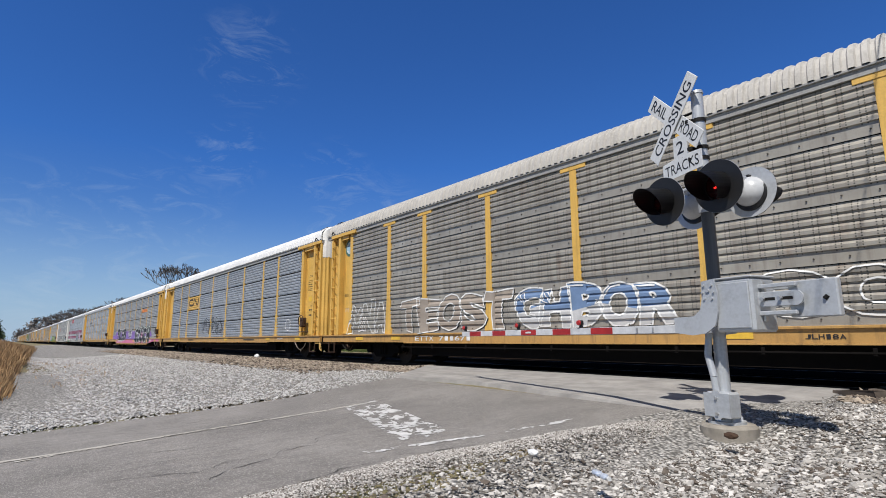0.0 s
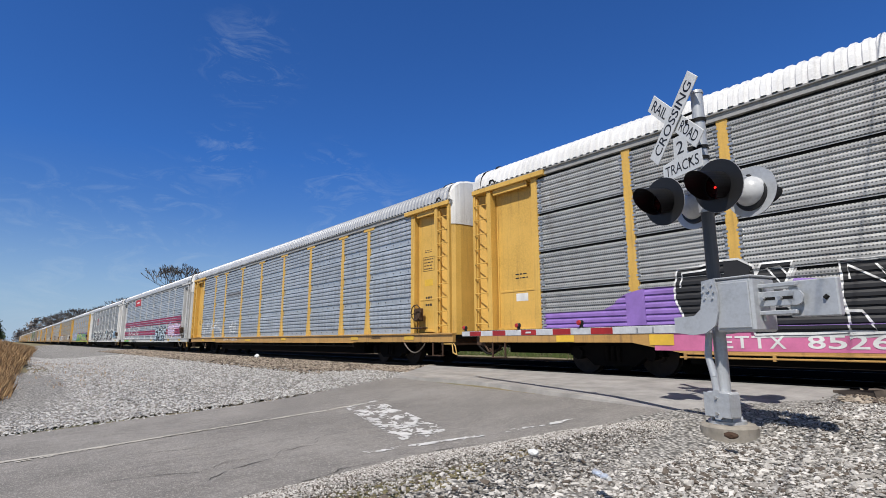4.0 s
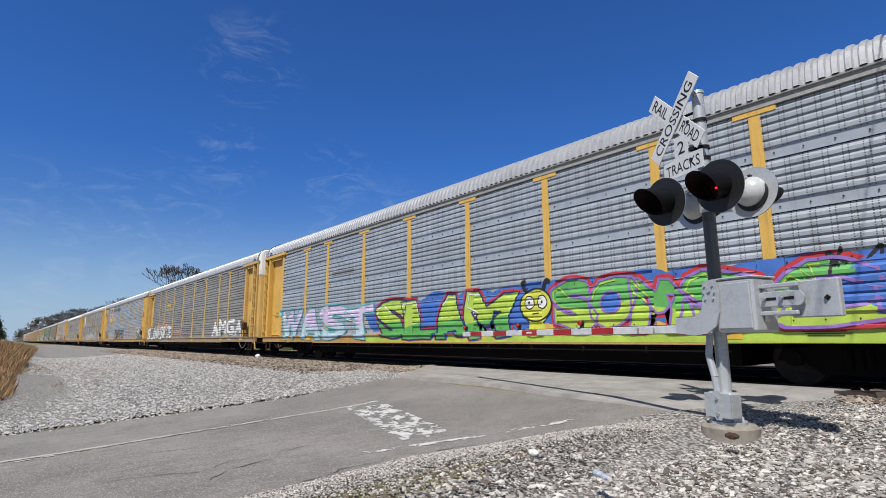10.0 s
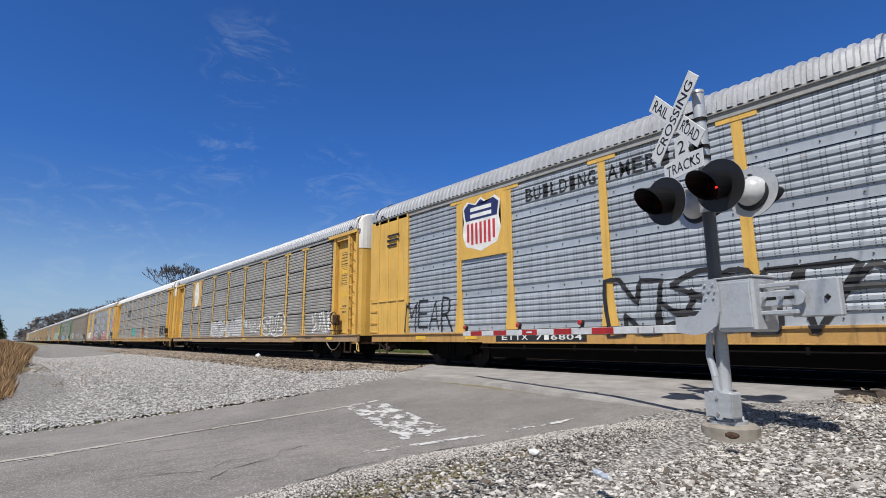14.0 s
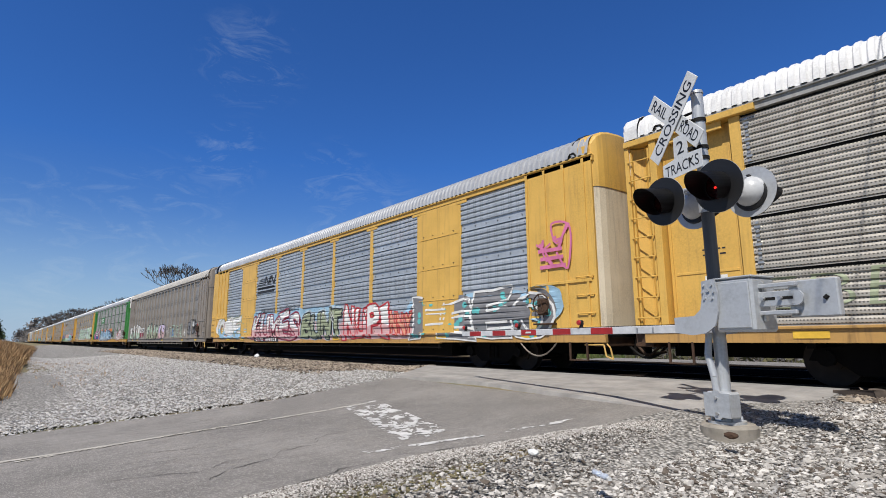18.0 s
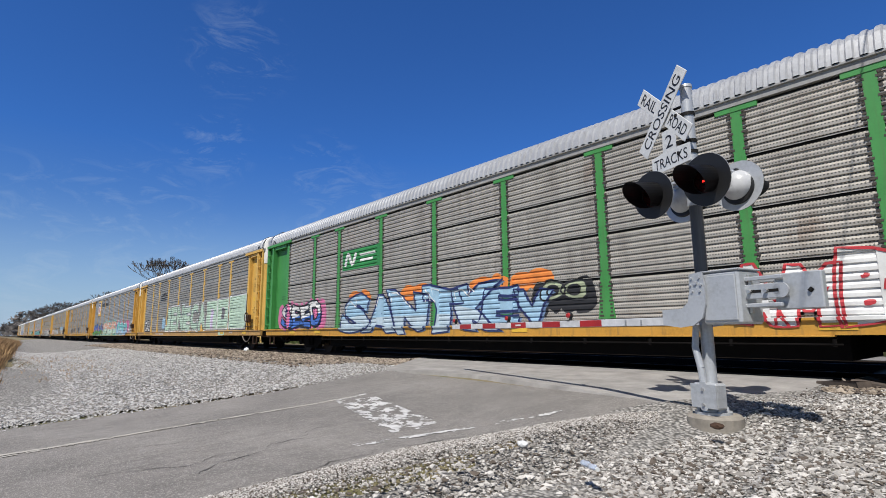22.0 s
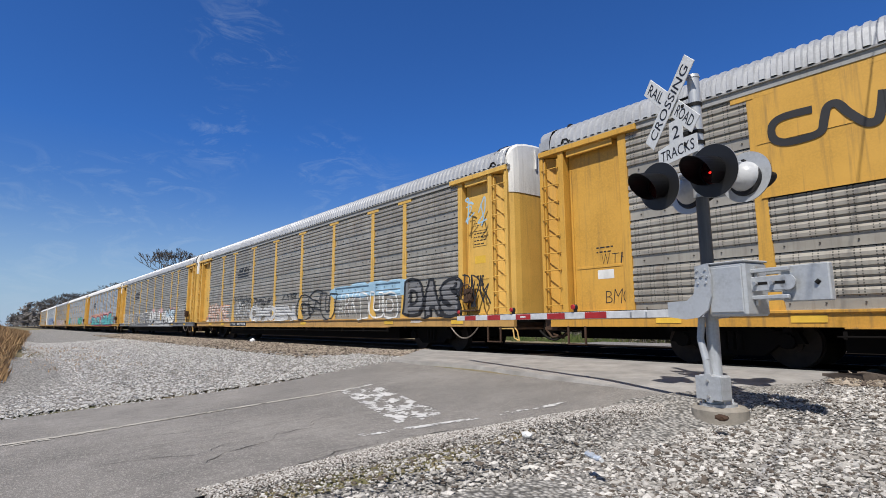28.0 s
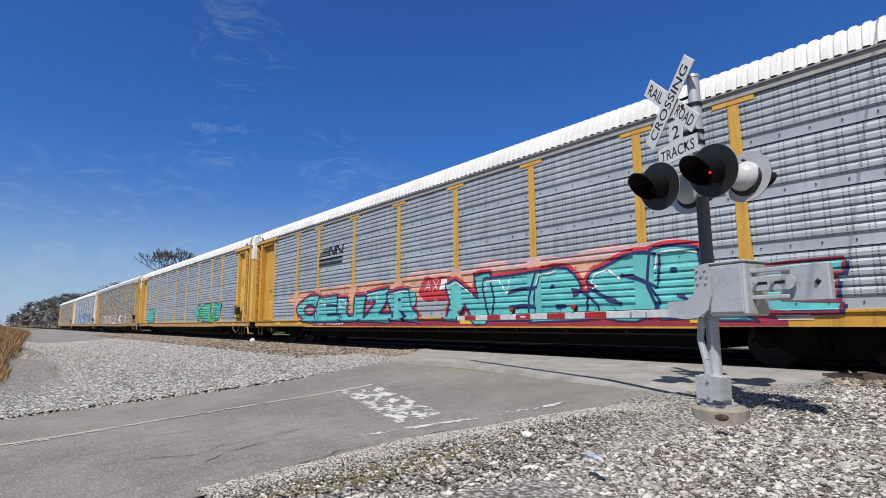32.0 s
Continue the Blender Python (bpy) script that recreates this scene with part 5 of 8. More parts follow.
def build_stones():
    rng = np.random.default_rng(11)
    p = []
    while len(p) < 42000:
        x, y = rng.uniform(-4.3, 1.5), rng.uniform(1.2, 9.6)
        e = x - road_right(y)
        if e < -0.25 or rng.random() > 0.25 + e * 2.2:
            continue
        if in_patch(x, y) and rng.random() > 0.06:
            continue
        if (x - MAST.x - 0.02) ** 2 + (y - MAST.y + 0.02) ** 2 < 0.33 ** 2:
            continue
        s = rng.choice([0.008, 0.012, 0.017, 0.024, 0.034], p=[0.32, 0.32, 0.22, 0.11, 0.03]) * rng.uniform(0.8, 1.25) * (0.5 + 0.5 * min(1, max(0, e) / 1.1))
        p.append((x, y, ground_z(x, y) + 0.008 + s * 0.15, s))
    for _ in range(16000):
        y = rng.uniform(1.2, 6.6)
        x = road_right(y) + abs(rng.normal(0, 0.22)) - 0.16
        s = rng.uniform(0.005, 0.012)
        p.append((x, y, ground_z(x, y) + 0.02, s))
    scatter_stones("loose_stones", p, STONE_GREY, "pale and grey crushed stones strewn round the signal", "stones", 1)
    p = []
    while len(p) < 34000:
        d = rng.random() ** 1.6
        x, y = -9.0 - 34 * d, rng.uniform(-1.5, 9.4)
        e = road_left(y) - x
        if e < -0.15 or rng.random() > 0.2 + e * 1.5:
            continue
        if x < -14 and y > 6.8 + 0.8 * noise.noise((x * 0.25, 0, 0)):
            continue
        if x < -20 and y < 0.6 + (-20 - x) * 0.03:
            continue
        s = rng.uniform(0.011, 0.027) * (1 + 0.02 * -(x + 9))
        p.append((x, y, ground_z(x, y) + 0.005 + s * 0.15, s))
    scatter_stones("loose_stones", p, STONE_WHITE, "pale crushed stones of the wide shoulder", "stones", 2)
    p = []
    while len(p) < 15000:
        d = rng.random() ** 1.5
        x = -10.6 - 46 * d
        y = rng.uniform(6.6 if x < -13.5 else 8.2, 10.4)
        if x > road_left(y) - 0.1 or y < 7.2 + 0.9 * noise.noise((x * 0.25, 0, 0)) and rng.random() > 0.35:
            continue
        s = rng.uniform(0.02, 0.05) * (1 + 0.015 * -(x + 9))
        p.append((x, y, ground_z(x, y) + 0.012 + s * 0.2, s))
    scatter_stones("ballast_stones", p, STONE_TAN, "tan ballast stones beside the rails", "stones", 3)
    p = []
    while len(p) < 4500:
        x, y = rng.uniform(-2.2, 10), rng.uniform(8.6, 10.4)
        s = rng.uniform(0.02, 0.05)
        p.append((x, y, ground_z(x, y) + 0.012 + s * 0.2, s))
    scatter_stones("ballast_stones", p, STONE_TAN, "tan ballast stones at the end of the apron", "stones", 4)


build_stones()


def build_patch():
    bm = bmesh.new()
    f = bm.faces.new([bm.verts.new((x, y, 0)) for x, y in PATCH])
    bmesh.ops.triangulate(bm, faces=[f])
    bmesh.ops.subdivide_edges(bm, edges=bm.edges[:], cuts=3, use_grid_fill=True)
    for v in bm.verts:
        v.co.z = ground_z(v.co.x, v.co.y) + 0.016
    bmesh.ops.recalc_face_normals(bm, faces=bm.faces[:])
    tagged(part("asphalt_pad", bm, ASPHALT), "broken edge of an asphalt pad among the stones", "pavement", kind="structure")


build_patch()
ROAD_WHITE = plain("worn_white_line", (0.60, 0.59, 0.57), 0.8, 0, 0.25, 9)
ROAD_YELLOW = plain("worn_yellow_line", (0.46, 0.43, 0.375), 0.8, 0, 0.3, 9)
CRACK = plain("crack_fill", (0.085, 0.08, 0.07), 0.95, 0, 0.5, 20)


def worn_band(name, a, b, width, mat, label, keep, cell=0.03, seed=0, rise=0.018):
    """Worn paint from a to b: small flakes, with gaps where it has come off."""
    a, b = Vector(a), Vector(b)
    d = (b - a)
    n, m = int(d.length / cell), max(1, int(width / cell))
    side = Vector((-d.y, d.x)).normalized()
    bm = bmesh.new()
    for i in range(n):
        for j in range(m):
            t = noise.noise((i * cell * 3.6 + seed, j * cell * 7.0, seed)) + 0.6 * noise.noise((i * cell * 14, j * cell * 17 + seed, 4.0)) + 0.3 * noise.noise((i * cell * 38, j * cell * 38, seed + 9.0))
            if t < keep:
                continue
            q = []
            for di, dj in ((0, 0), (1, 0), (1, 1), (0, 1)):
                p = a + d * ((i + di) / n) + side * (width * ((j + dj) / m - 0.5))
                p += Vector((noise.noise((p.x * 19, p.y * 19, 1)), noise.noise((p.x * 19, p.y * 19, 7)))) * 0.022
                q.append(bm.verts.new((p.x, p.y, ground_z(p.x, p.y) + rise)))
            bm.faces.new(q)
    bmesh.ops.remove_doubles(bm, verts=bm.verts[:], dist=0.001)
    return tagged(part(name, bm, mat), label, "road marking", kind="structure")


worn_band("stop_line", (-7.42, 4.56), (-4.85, 3.82), 0.66, ROAD_WHITE, "worn and broken white stop line across the lane", 0.05, 0.02, 3)
worn_band("centre_line", (-7.27, -8.0), (-7.28, 0.6), 0.09, ROAD_YELLOW, "faded thin yellow centre line", -0.35, 0.03, 5)
worn_band("centre_line", (-7.28, 0.6), (-7.72, 4.8), 0.085, ROAD_YELLOW, "faded thin yellow centre line", -0.42, 0.03, 9)
worn_band("centre_line", (-7.16, 0.2), (-7.5, 2.6), 0.05, ROAD_YELLOW, "second faded line beside the first", 0.0, 0.03, 14)
worn_band("centre_line", (-7.6, 4.3), (-7.74, 4.95), 0.10, ROAD_WHITE, "white end of the centre line", -0.3, 0.03, 8)
worn_band("edge_line", (-4.75, 2.9), (-4.1, 5.6), 0.10, ROAD_WHITE, "almost vanished white edge line", 0.10, 0.02, 21)


def crack(pts, w, seed):
    bm = bmesh.new()
    rows = []
    ps = []
    for (ax, ay), (bx, by) in zip(pts, pts[1:]):
        n = max(2, int(math.hypot(bx - ax, by - ay) / 0.06))
        ps += [(ax + (bx - ax) * i / n, ay + (by - ay) * i / n) for i in range(n)]
    for i, (x, y) in enumerate(ps):
        o = 0.14 * noise.noise((x * 2.1, y * 2.1, seed)) + 0.07 * noise.noise((x * 7, y * 7, seed)) + 0.02 * noise.noise((x * 23, y * 23, seed))
        ww = w * (0.1 + 1.5 * abs(noise.noise((i * 0.17, seed, 0))))
        z = ground_z(x, y) + 0.0165
        rows.append([(x + o - ww, y + o, z), (x + o + ww, y + o + ww * 0.4, z)])
    sheet(bm, rows)
    bmesh.ops.recalc_face_normals(bm, faces=bm.faces[:])
    tagged(part("crack", bm, CRACK), "dark crack in the asphalt", "crack", kind="structure")


for i, (pts, w) in enumerate((
        (((-4.9, 1.4), (-5.2, 1.9), (-5.6, 2.6), (-5.9, 3.4), (-6.3, 4.1), (-6.0, 4.9), (-5.2, 5.7)), 0.008),
        (((-5.5, 0.7), (-5.3, 1.5), (-5.45, 2.2)), 0.009),
        (((-6.5, 1.2), (-6.4, 1.8), (-6.55, 2.4)), 0.006),
        (((-4.1, 1.2), (-4.3, 2.3), (-4.35, 3.2), (-4.0, 4.4)), 0.012),
        (((-8.4, 0.6), (-8.1, 1.6), (-8.3, 2.8), (-8.6, 4.6)), 0.006),
        (((-5.3, 5.3), (-6.6, 5.5), (-8.2, 5.9)), 0.006),
        (((-5.9, 0.9), (-6.1, 1.5), (-5.95, 2.1)), 0.006))):
    crack(pts, w, i * 3.7)


def blades(name, places, mat, label, seed, tall=(0.2, 0.5), group=12):
    """Tufts of narrow bent blades in one mesh."""
    rng = np.random.default_rng(seed)
    v, f = [], []
    for x, y, z, s in places:
        for _ in range(group):
            a, h, w = rng.uniform(0, math.tau), rng.uniform(*tall) * s, rng.uniform(0.003, 0.007) * s
            dx, dy = math.cos(a), math.sin(a)
            ox, oy = rng.normal(0, 0.08 * s, 2)
            lean = rng.uniform(0.1, 0.5) * h
            i = len(v)
            v += [(x + ox - dy * w, y + oy + dx * w, z - 0.03), (x + ox + dy * w, y + oy - dx * w, z - 0.03),
                  (x + ox + dx * lean * 0.4 + dy * w * 0.7, y + oy + dy * lean * 0.4 - dx * w * 0.7, z + h * 0.6),
                  (x + ox + dx * lean, y + oy + dy * lean, z + h)]
            f += [(i, i + 1, i + 2), (i, i + 2, i + 3)]
    me = bpy.data.meshes.new(name)
    me.from_pydata(v, [], f)
    return tagged(part(name, me, mat), label, "grass", kind="stuff")


def build_grass():
    rng = np.random.default_rng(3)
    p = []
    for _ in range(6500):
        x = -12.5 - 60 * rng.random() ** 1.7
        top = 0.02 + (-16.5 - x) * 0.042 + 0.35 * noise.noise((x * 0.35, 3, 0))
        y = top - abs(rng.normal(0, 1.6))
        p.append((x, y, ground_z(x, y), rng.uniform(0.6, 1.3) * (1 + (-15 - x) * 0.006)))
    blades("dry_grass", p, DRY_GRASS, "tall dry brown grass on the bank", 8, (0.12, 0.38), 26)
    p = []
    for _ in range(2600):
        x, y = rng.uniform(-60, 25), rng.uniform(18.8, 27)
        if -12.8 < x < -2:
            continue
        p.append((x, y, ground_z(x, y), rng.uniform(0.8, 1.6)))
    blades("green_grass", p, GREEN_GRASS, "short green grass and weeds beyond the tracks", 9, (0.15, 0.4))
    p = []
    for _ in range(240):
        x, y = rng.uniform(-34, -16), rng.uniform(-0.5, 3.5)
        p.append((x, y, ground_z(x, y), rng.uniform(0.3, 0.6)))
    blades("dry_weeds", p, DRY_GRASS, "thin dry weeds in the gravel", 12, (0.1, 0.3), 4)


build_grass()


def build_small():
    def rock(name, at, s, mat, label, category):
        bm = bmesh.new()
        bmesh.ops.create_icosphere(bm, subdivisions=2, radius=1)
        for v in bm.verts:
            v.co *= 1 + 0.25 * noise.noise(v.co * 1.7 + Vector(at))
            v.co = (v.co.x * s[0], v.co.y * s[1], v.co.z * s[2])
        tagged(part(name, bm, mat, at=at), label, category)
    rock("white_stone", (-24.75, 9.2, 0.05), (0.17, 0.12, 0.11), SIGN_WHITE, "large white stone beside the ballast", "stone")
    rock("pale_stone", (-3.46, 3.99, -0.27), (0.06, 0.045, 0.03), SIGN_WHITE, "flat pale stone at the road edge", "stone")
    rock("red_stone", (-2.35, 5.72, -0.17), (0.07, 0.05, 0.035), STEEL_RUST, "reddish stone before the foundation", "stone")
    rng = random.Random(4)
    for i in range(4):
        bm = bmesh.new()
        box(bm, -0.12, 0.12, -0.35, 0.35, -0.1, 0.1, 0.015)
        for v in bm.verts:
            v.co += Vector((rng.uniform(-0.02, 0.02), rng.uniform(-0.03, 0.03), rng.uniform(-0.015, 0.015)))
        tagged(part("old_tie_end", bm, TIE_WOOD, at=pose(-2.05 + i * 0.42, 9.35 + i * 0.09, -0.03 - 0.02 * i, rng.uniform(-8, 8), rng.uniform(-8, 8), 70 + rng.uniform(-15, 15))), "split end of an old wooden tie by the apron", "railway tie", group="old tie ends")
    # crumpled bottle
    b = thing("plastic_bottle", pose(-2.56, 3.76, -0.27, 90, 0, 62), "crushed clear plastic bottle lying on the stones", "bottle")
    bm = bmesh.new()
    prof = [(0.0, -0.1), (0.032, -0.1), (0.033, -0.03), (0.022, 0.0), (0.032, 0.04), (0.03, 0.07), (0.013, 0.10), (0.013, 0.115)]
    sheet(bm, [[(r * math.cos(j * math.tau / 14) * (1 + 0.25 * noise.noise((j, z * 30, 0))), r * math.sin(j * math.tau / 14) * 0.75, z) for j in range(15)] for r, z in prof])
    m, nt, bs = nodes_of("clear_plastic")
    put(bs, "Base Color", (0.75, 0.82, 0.92))
    put(bs, "Roughness", 0.15)
    put(bs, "Transmission Weight", 0.6)
    part("bottle_body", bm, m, b)
    bm = bmesh.new()
    cyl(bm, (0, 0, 0.112), (0, 0, 0.132), 0.016, seg=14)
    part("bottle_cap", bm, SIGN_WHITE, b)


build_small()


# ---------------------------------------------------------------- trees
def bare_tree_meshes(h, seed, depth=6, least=0.0):
    """Trunk and a crown of bare branches that fork again and again."""
    rng = random.Random(seed)
    trunk, crown = bmesh.new(), ([], [])

    def limb(v, f, p, q, r0, r1, sides):
        d = (q - p).normalized()
        a = d.orthogonal().normalized()
        b = d.cross(a)
        i = len(v)
        for c, r in ((p, r0), (q, r1)):
            for k in range(sides):
                t = math.tau * k / sides
                v.append(c + (a * math.cos(t) + b * math.sin(t)) * r)
        for k in range(sides):
            f.append((i + k, i + (k + 1) % sides, i + sides + (k + 1) % sides, i + sides + k))

    def grow(p, d, ln, r, level):
        n = 2 if level > 1 else 1
        for _ in range(n):
            q = p + d * (ln / n)
            limb(crown[0], crown[1], p, q, max(r, least), max(r * 0.8, least), 4 if level > 3 else 3)
            p, r = q, r * 0.8
            d = (d + Vector((rng.uniform(-1, 1), rng.uniform(-1, 1), rng.uniform(-0.4, 0.8))) * 0.16).normalized()
        if level == 0:
            return
        for _ in range(rng.choice((2, 3, 3)) if level < 5 else 3):
            e = Vector((rng.uniform(-1, 1), rng.uniform(-1, 1), rng.uniform(-0.15, 0.75)))
            grow(p, (d * 0.75 + e * 0.8).normalized(), ln * rng.uniform(0.62, 0.85), r * 0.66, level - 1)
    top = h * 0.22
    cyl(trunk, (0, 0, -0.3), (0.1, 0, top), h * 0.022, h * 0.016, seg=9, caps=False)
    grow(Vector((0.1, 0, top)), Vector((0, 0, 1)), h * 0.23, h * 0.015, depth)
    me = bpy.data.meshes.new("crown")
    k = h / max(v.z for v in crown[0])
    me.from_pydata([tuple(v * k) for v in crown[0]], [], crown[1])
    bmesh.ops.scale(trunk, vec=(k, k, k), verts=trunk.verts[:])
    return finish(trunk, "trunk"), me


TREES = [bare_tree_meshes(10.0, s) for s in (2, 7, 13)]
FAR_TREES = [bare_tree_meshes(10.0, s, 6, 0.028) for s in (4, 9, 31)]


def bare_tree(x, y, h, k, turn):
    t = thing("bare_tree", pose(x, y, ground_z(x, y), 0, 0, turn), "leafless grey-brown deciduous tree with fine twigs", "tree", group="bare trees")
    t.scale = (h / 10,) * 3
    kit = FAR_TREES if x < -100 else TREES
    part("trunk", kit[k][0], BARK, t)
    part("crown", kit[k][1], TWIGS, t)


def build_trees():
    rng = random.Random(17)
    for x, y, h in ((-119, 27.5, 17), (-122, 31, 15), (-207, 27, 14.9), (-202, 29, 16.2), (-204, 32, 15.3), (-160, 27, 10.5), (-281, 24, 15.7), (-270, 26, 15.5),
                    (-289, 30, 15.8), (-365, 22, 15.9), (-378, 26, 18.5), (-359, 28, 18.9), (-252, 30, 15.9), (-401, 20, 15.8), (-547, 18, 14.9), (-330, 32, 15), (-440, 24, 16), (-480, 22, 17)):
        bare_tree(x, y, h, rng.randrange(3), rng.uniform(0, 360))
    for i in range(46):
        x = -95 + i * 2.9 + rng.uniform(-1.3, 1.3)
        bare_tree(x, rng.uniform(36, 62), rng.uniform(7.5, 11.5), rng.randrange(3), rng.uniform(0, 360))


build_trees()


def build_far_wood():
    """Distant belt of trees: many small clumps of twigs and leaves."""
    rng = np.random.default_rng(21)
    for name, n, xr, yr, hr, mat, label in (
            ("far_wood", 2600, (-1500, -420), (14, 160), (3, 17), TWIGS, "far belt of bare grey-brown woodland"),
            ("far_pines", 900, (-900, -240), (-60, -3), (1.5, 11), NEEDLES, "far dark evergreen trees beside the line"),
            ("far_hedge", 1800, (-230, -60), (34, 60), (0.3, 3.2), TWIGS, "low bare scrub beyond the tracks")):
        v, f = [], []
        for _ in range(n):
            x, y = rng.uniform(*xr), rng.uniform(*yr)
            top = rng.uniform(*hr)
            s = rng.uniform(0.8, 2.2) * (1.6 if x < -400 else 0.8)
            for _ in range(7):
                c = np.array([x, y, top - 0.5]) + rng.normal(0, s * 0.7, 3) * (1, 1, 0.9)
                a = rng.normal(0, s * 0.5, (3, 3))
                i = len(v)
                v += [tuple(c + q) for q in a]
                f.append((i, i + 1, i + 2))
        me = bpy.data.meshes.new(name)
        me.from_pydata(v, [], f)
        tagged(part(name, me, mat), label, "woodland", kind="stuff")
    # evergreens that stand at the line's far left
    for x, y, h in ((-118, -1.6, 4.6), (-126, -3.2, 5.5), (-140, -2.4, 5.0), (-112, -4.0, 5.2), (-160, -3.0, 6.0)):
        t = thing("evergreen_tree", (x, y, ground_z(x, y)), "dark green evergreen tree with a ragged crown", "tree", group="evergreens")
        bm = bmesh.new()
        cyl(bm, (0, 0, -0.2), (0, 0, h * 0.9), 0.14, 0.03, seg=7)
        part("trunk", bm, BARK, t)
        v, f = [], []
        for _ in range(1500):
            q = rng.random() ** 0.7
            z = h * (0.12 + 0.88 * q)
            r = (1 - q) ** 0.8 * h * 0.34 * math.sqrt(rng.random()) * rng.uniform(0.7, 1.2)
            a = rng.uniform(0, math.tau)
            c = np.array([r * math.cos(a), r * math.sin(a), z])
            i = len(v)
            v += [tuple(c + w) for w in rng.normal(0, 0.16, (3, 3))]
            f.append((i, i + 1, i + 2))
        me = bpy.data.meshes.new("crown")
        me.from_pydata(v, [], f)
        part("crown", me, NEEDLES, t)


build_far_wood()


def build_thicket():
    """Dense bare brush on the bank behind the tracks: thin stems that fork."""
    rng = np.random.default_rng(5)
    v, f = [], []

    def stem(p, q, r0, r1):
        d = q - p
        a = np.cross(d, (0.3, 0.9, 0.2))
        a /= np.linalg.norm(a) + 1e-9
        b = np.cross(d, a)
        b /= np.linalg.norm(b) + 1e-9
        i = len(v)
        for c, r in ((p, r0), (q, r1)):
            for k in range(3):
                w = math.tau * k / 3
                v.append(tuple(c + (a * math.cos(w) + b * math.sin(w)) * r))
        for k in range(3):
            m = (k + 1) % 3
            f.append((i + k, i + m, i + 3 + m, i + 3 + k))
    for _ in range(1500):
        x, y = rng.uniform(-26, 34), 24 + 22 * rng.random() ** 1.3
        h = rng.uniform(2.5, 9.0) * (0.75 + 0.25 * math.sin(x * 0.5 + y))
        p = np.array([x, y, ground_z(x, y) - 0.1])
        d = rng.normal(0, 0.12, 3) + (0, 0, 1)
        r = 0.012 + 0.004 * h
        n = 4
        for s in range(n):
            q = p + d * h / n + rng.normal(0, 0.12, 3)
            stem(p, q, r * (1 - s / n) + 0.006, r * (1 - (s + 1) / n) + 0.006)
            for _ in range(3):
                e = q + rng.normal(0, 0.55, 3) + (0, 0, 0.5)
                stem(q, e, 0.011, 0.005)
                g = e + rng.normal(0, 0.4, 3) + (0, 0, 0.2)
                stem(e, g, 0.006, 0.004)
            p = q
    me = bpy.data.meshes.new("thicket")
    me.from_pydata(v, [], f)
    tagged(part("thicket", me, TWIGS), "dense bare grey-brown brush on the bank behind the tracks", "brush", kind="stuff")
    v, f = [], []
    for _ in range(9000):
        x, y = rng.uniform(-26, 34), 23 + 14 * rng.random() ** 1.6
        c = np.array([x, y, ground_z(x, y) + 0.05 + 1.3 * rng.random() ** 2])
        i = len(v)
        v += [tuple(c + w) for w in rng.normal(0, 0.11, (3, 3))]
        f.append((i, i + 1, i + 2))
    me = bpy.data.meshes.new("undergrowth")
    me.from_pydata(v, [], f)
    tagged(part("undergrowth", me, UNDERGROWTH), "low dull green and brown undergrowth below the brush", "undergrowth", kind="stuff")


build_thicket()


def build_power_line():
    """Overhead cable along the road; its shadow falls across the train."""
    for y in (-32, 44):
        x = -0.36 - 0.147 * (y - 6.94)
        p = thing("utility_pole", (x, y, ground_z(x, y)), "tall weathered wooden utility pole", "utility pole", group="utility poles")
        bm = bmesh.new()
        cyl(bm, (0, 0, -0.3), (0, 0, 9.2), 0.15, 0.1, seg=12)
        part("shaft", bm, TIE_WOOD, p)
        bm = bmesh.new()
        box(bm, -0.9, 0.9, -0.06, 0.06, 8.55, 8.67, 0.01)
        part("crossbar", bm, TIE_WOOD, p)
    bm = bmesh.new()
    n = 24
    pts = []
    for i in range(n + 1):
        u = i / n
        y = -32 + 76 * u
        pts.append(Vector((-0.36 - 0.147 * (y - 6.94), y, 8.85 - 3.4 * u * (1 - u))))
    for a, b in zip(pts, pts[1:]):
        cyl(bm, a, b, 0.011, seg=6)
    tagged(part("overhead_cable", bm, BLACK_P), "black overhead cable strung between utility poles", "cable")


build_power_line()

# ---------------------------------------------------------------- paint on the cars
def spray(name, c, rough=0.55):
    return plain("spray_" + name, c, rough, 0, 0.22, 3.0, 0.05)


INK = spray("black", (0.02, 0.02, 0.022))
CHALK = spray("white", (0.74, 0.74, 0.72))
SILVER = spray("silver", (0.50, 0.50, 0.50))
PINK = spray("pink", (0.62, 0.17, 0.33))
ROSE = spray("rose", (0.58, 0.38, 0.38))
PURPLE = spray("purple", (0.26, 0.15, 0.45))
LILAC = spray("lilac", (0.60, 0.50, 0.68))
BLUE = spray("blue", (0.06, 0.16, 0.50))
SKY = spray("light_blue", (0.32, 0.50, 0.64))
AQUA = spray("turquoise", (0.12, 0.47, 0.47))
TEAL = spray("teal", (0.07, 0.46, 0.42))
MINT = spray("mint", (0.50, 0.66, 0.52))
GREEN = spray("green", (0.12, 0.40, 0.10))
LIME = spray("lime", (0.42, 0.58, 0.08))
RED = spray("red", (0.50, 0.04, 0.05))
MAROON = spray("maroon", (0.26, 0.03, 0.06))
STRIPE = spray("stripe_red", (0.30, 0.035, 0.085))
ORANGE = spray("orange", (0.75, 0.24, 0.05))
PEACH = spray("peach", (0.66, 0.36, 0.24))
GOLD = spray("gold", (0.72, 0.45, 0.05))
GREY_S = spray("grey", (0.20, 0.20, 0.21))
NAVY = spray("navy", (0.02, 0.03, 0.12))
DUST = spray("dust", (0.34, 0.29, 0.24))
SAGE = spray("sage", (0.33, 0.37, 0.24))
FADED = spray("faded_brown", (0.34, 0.25, 0.19))
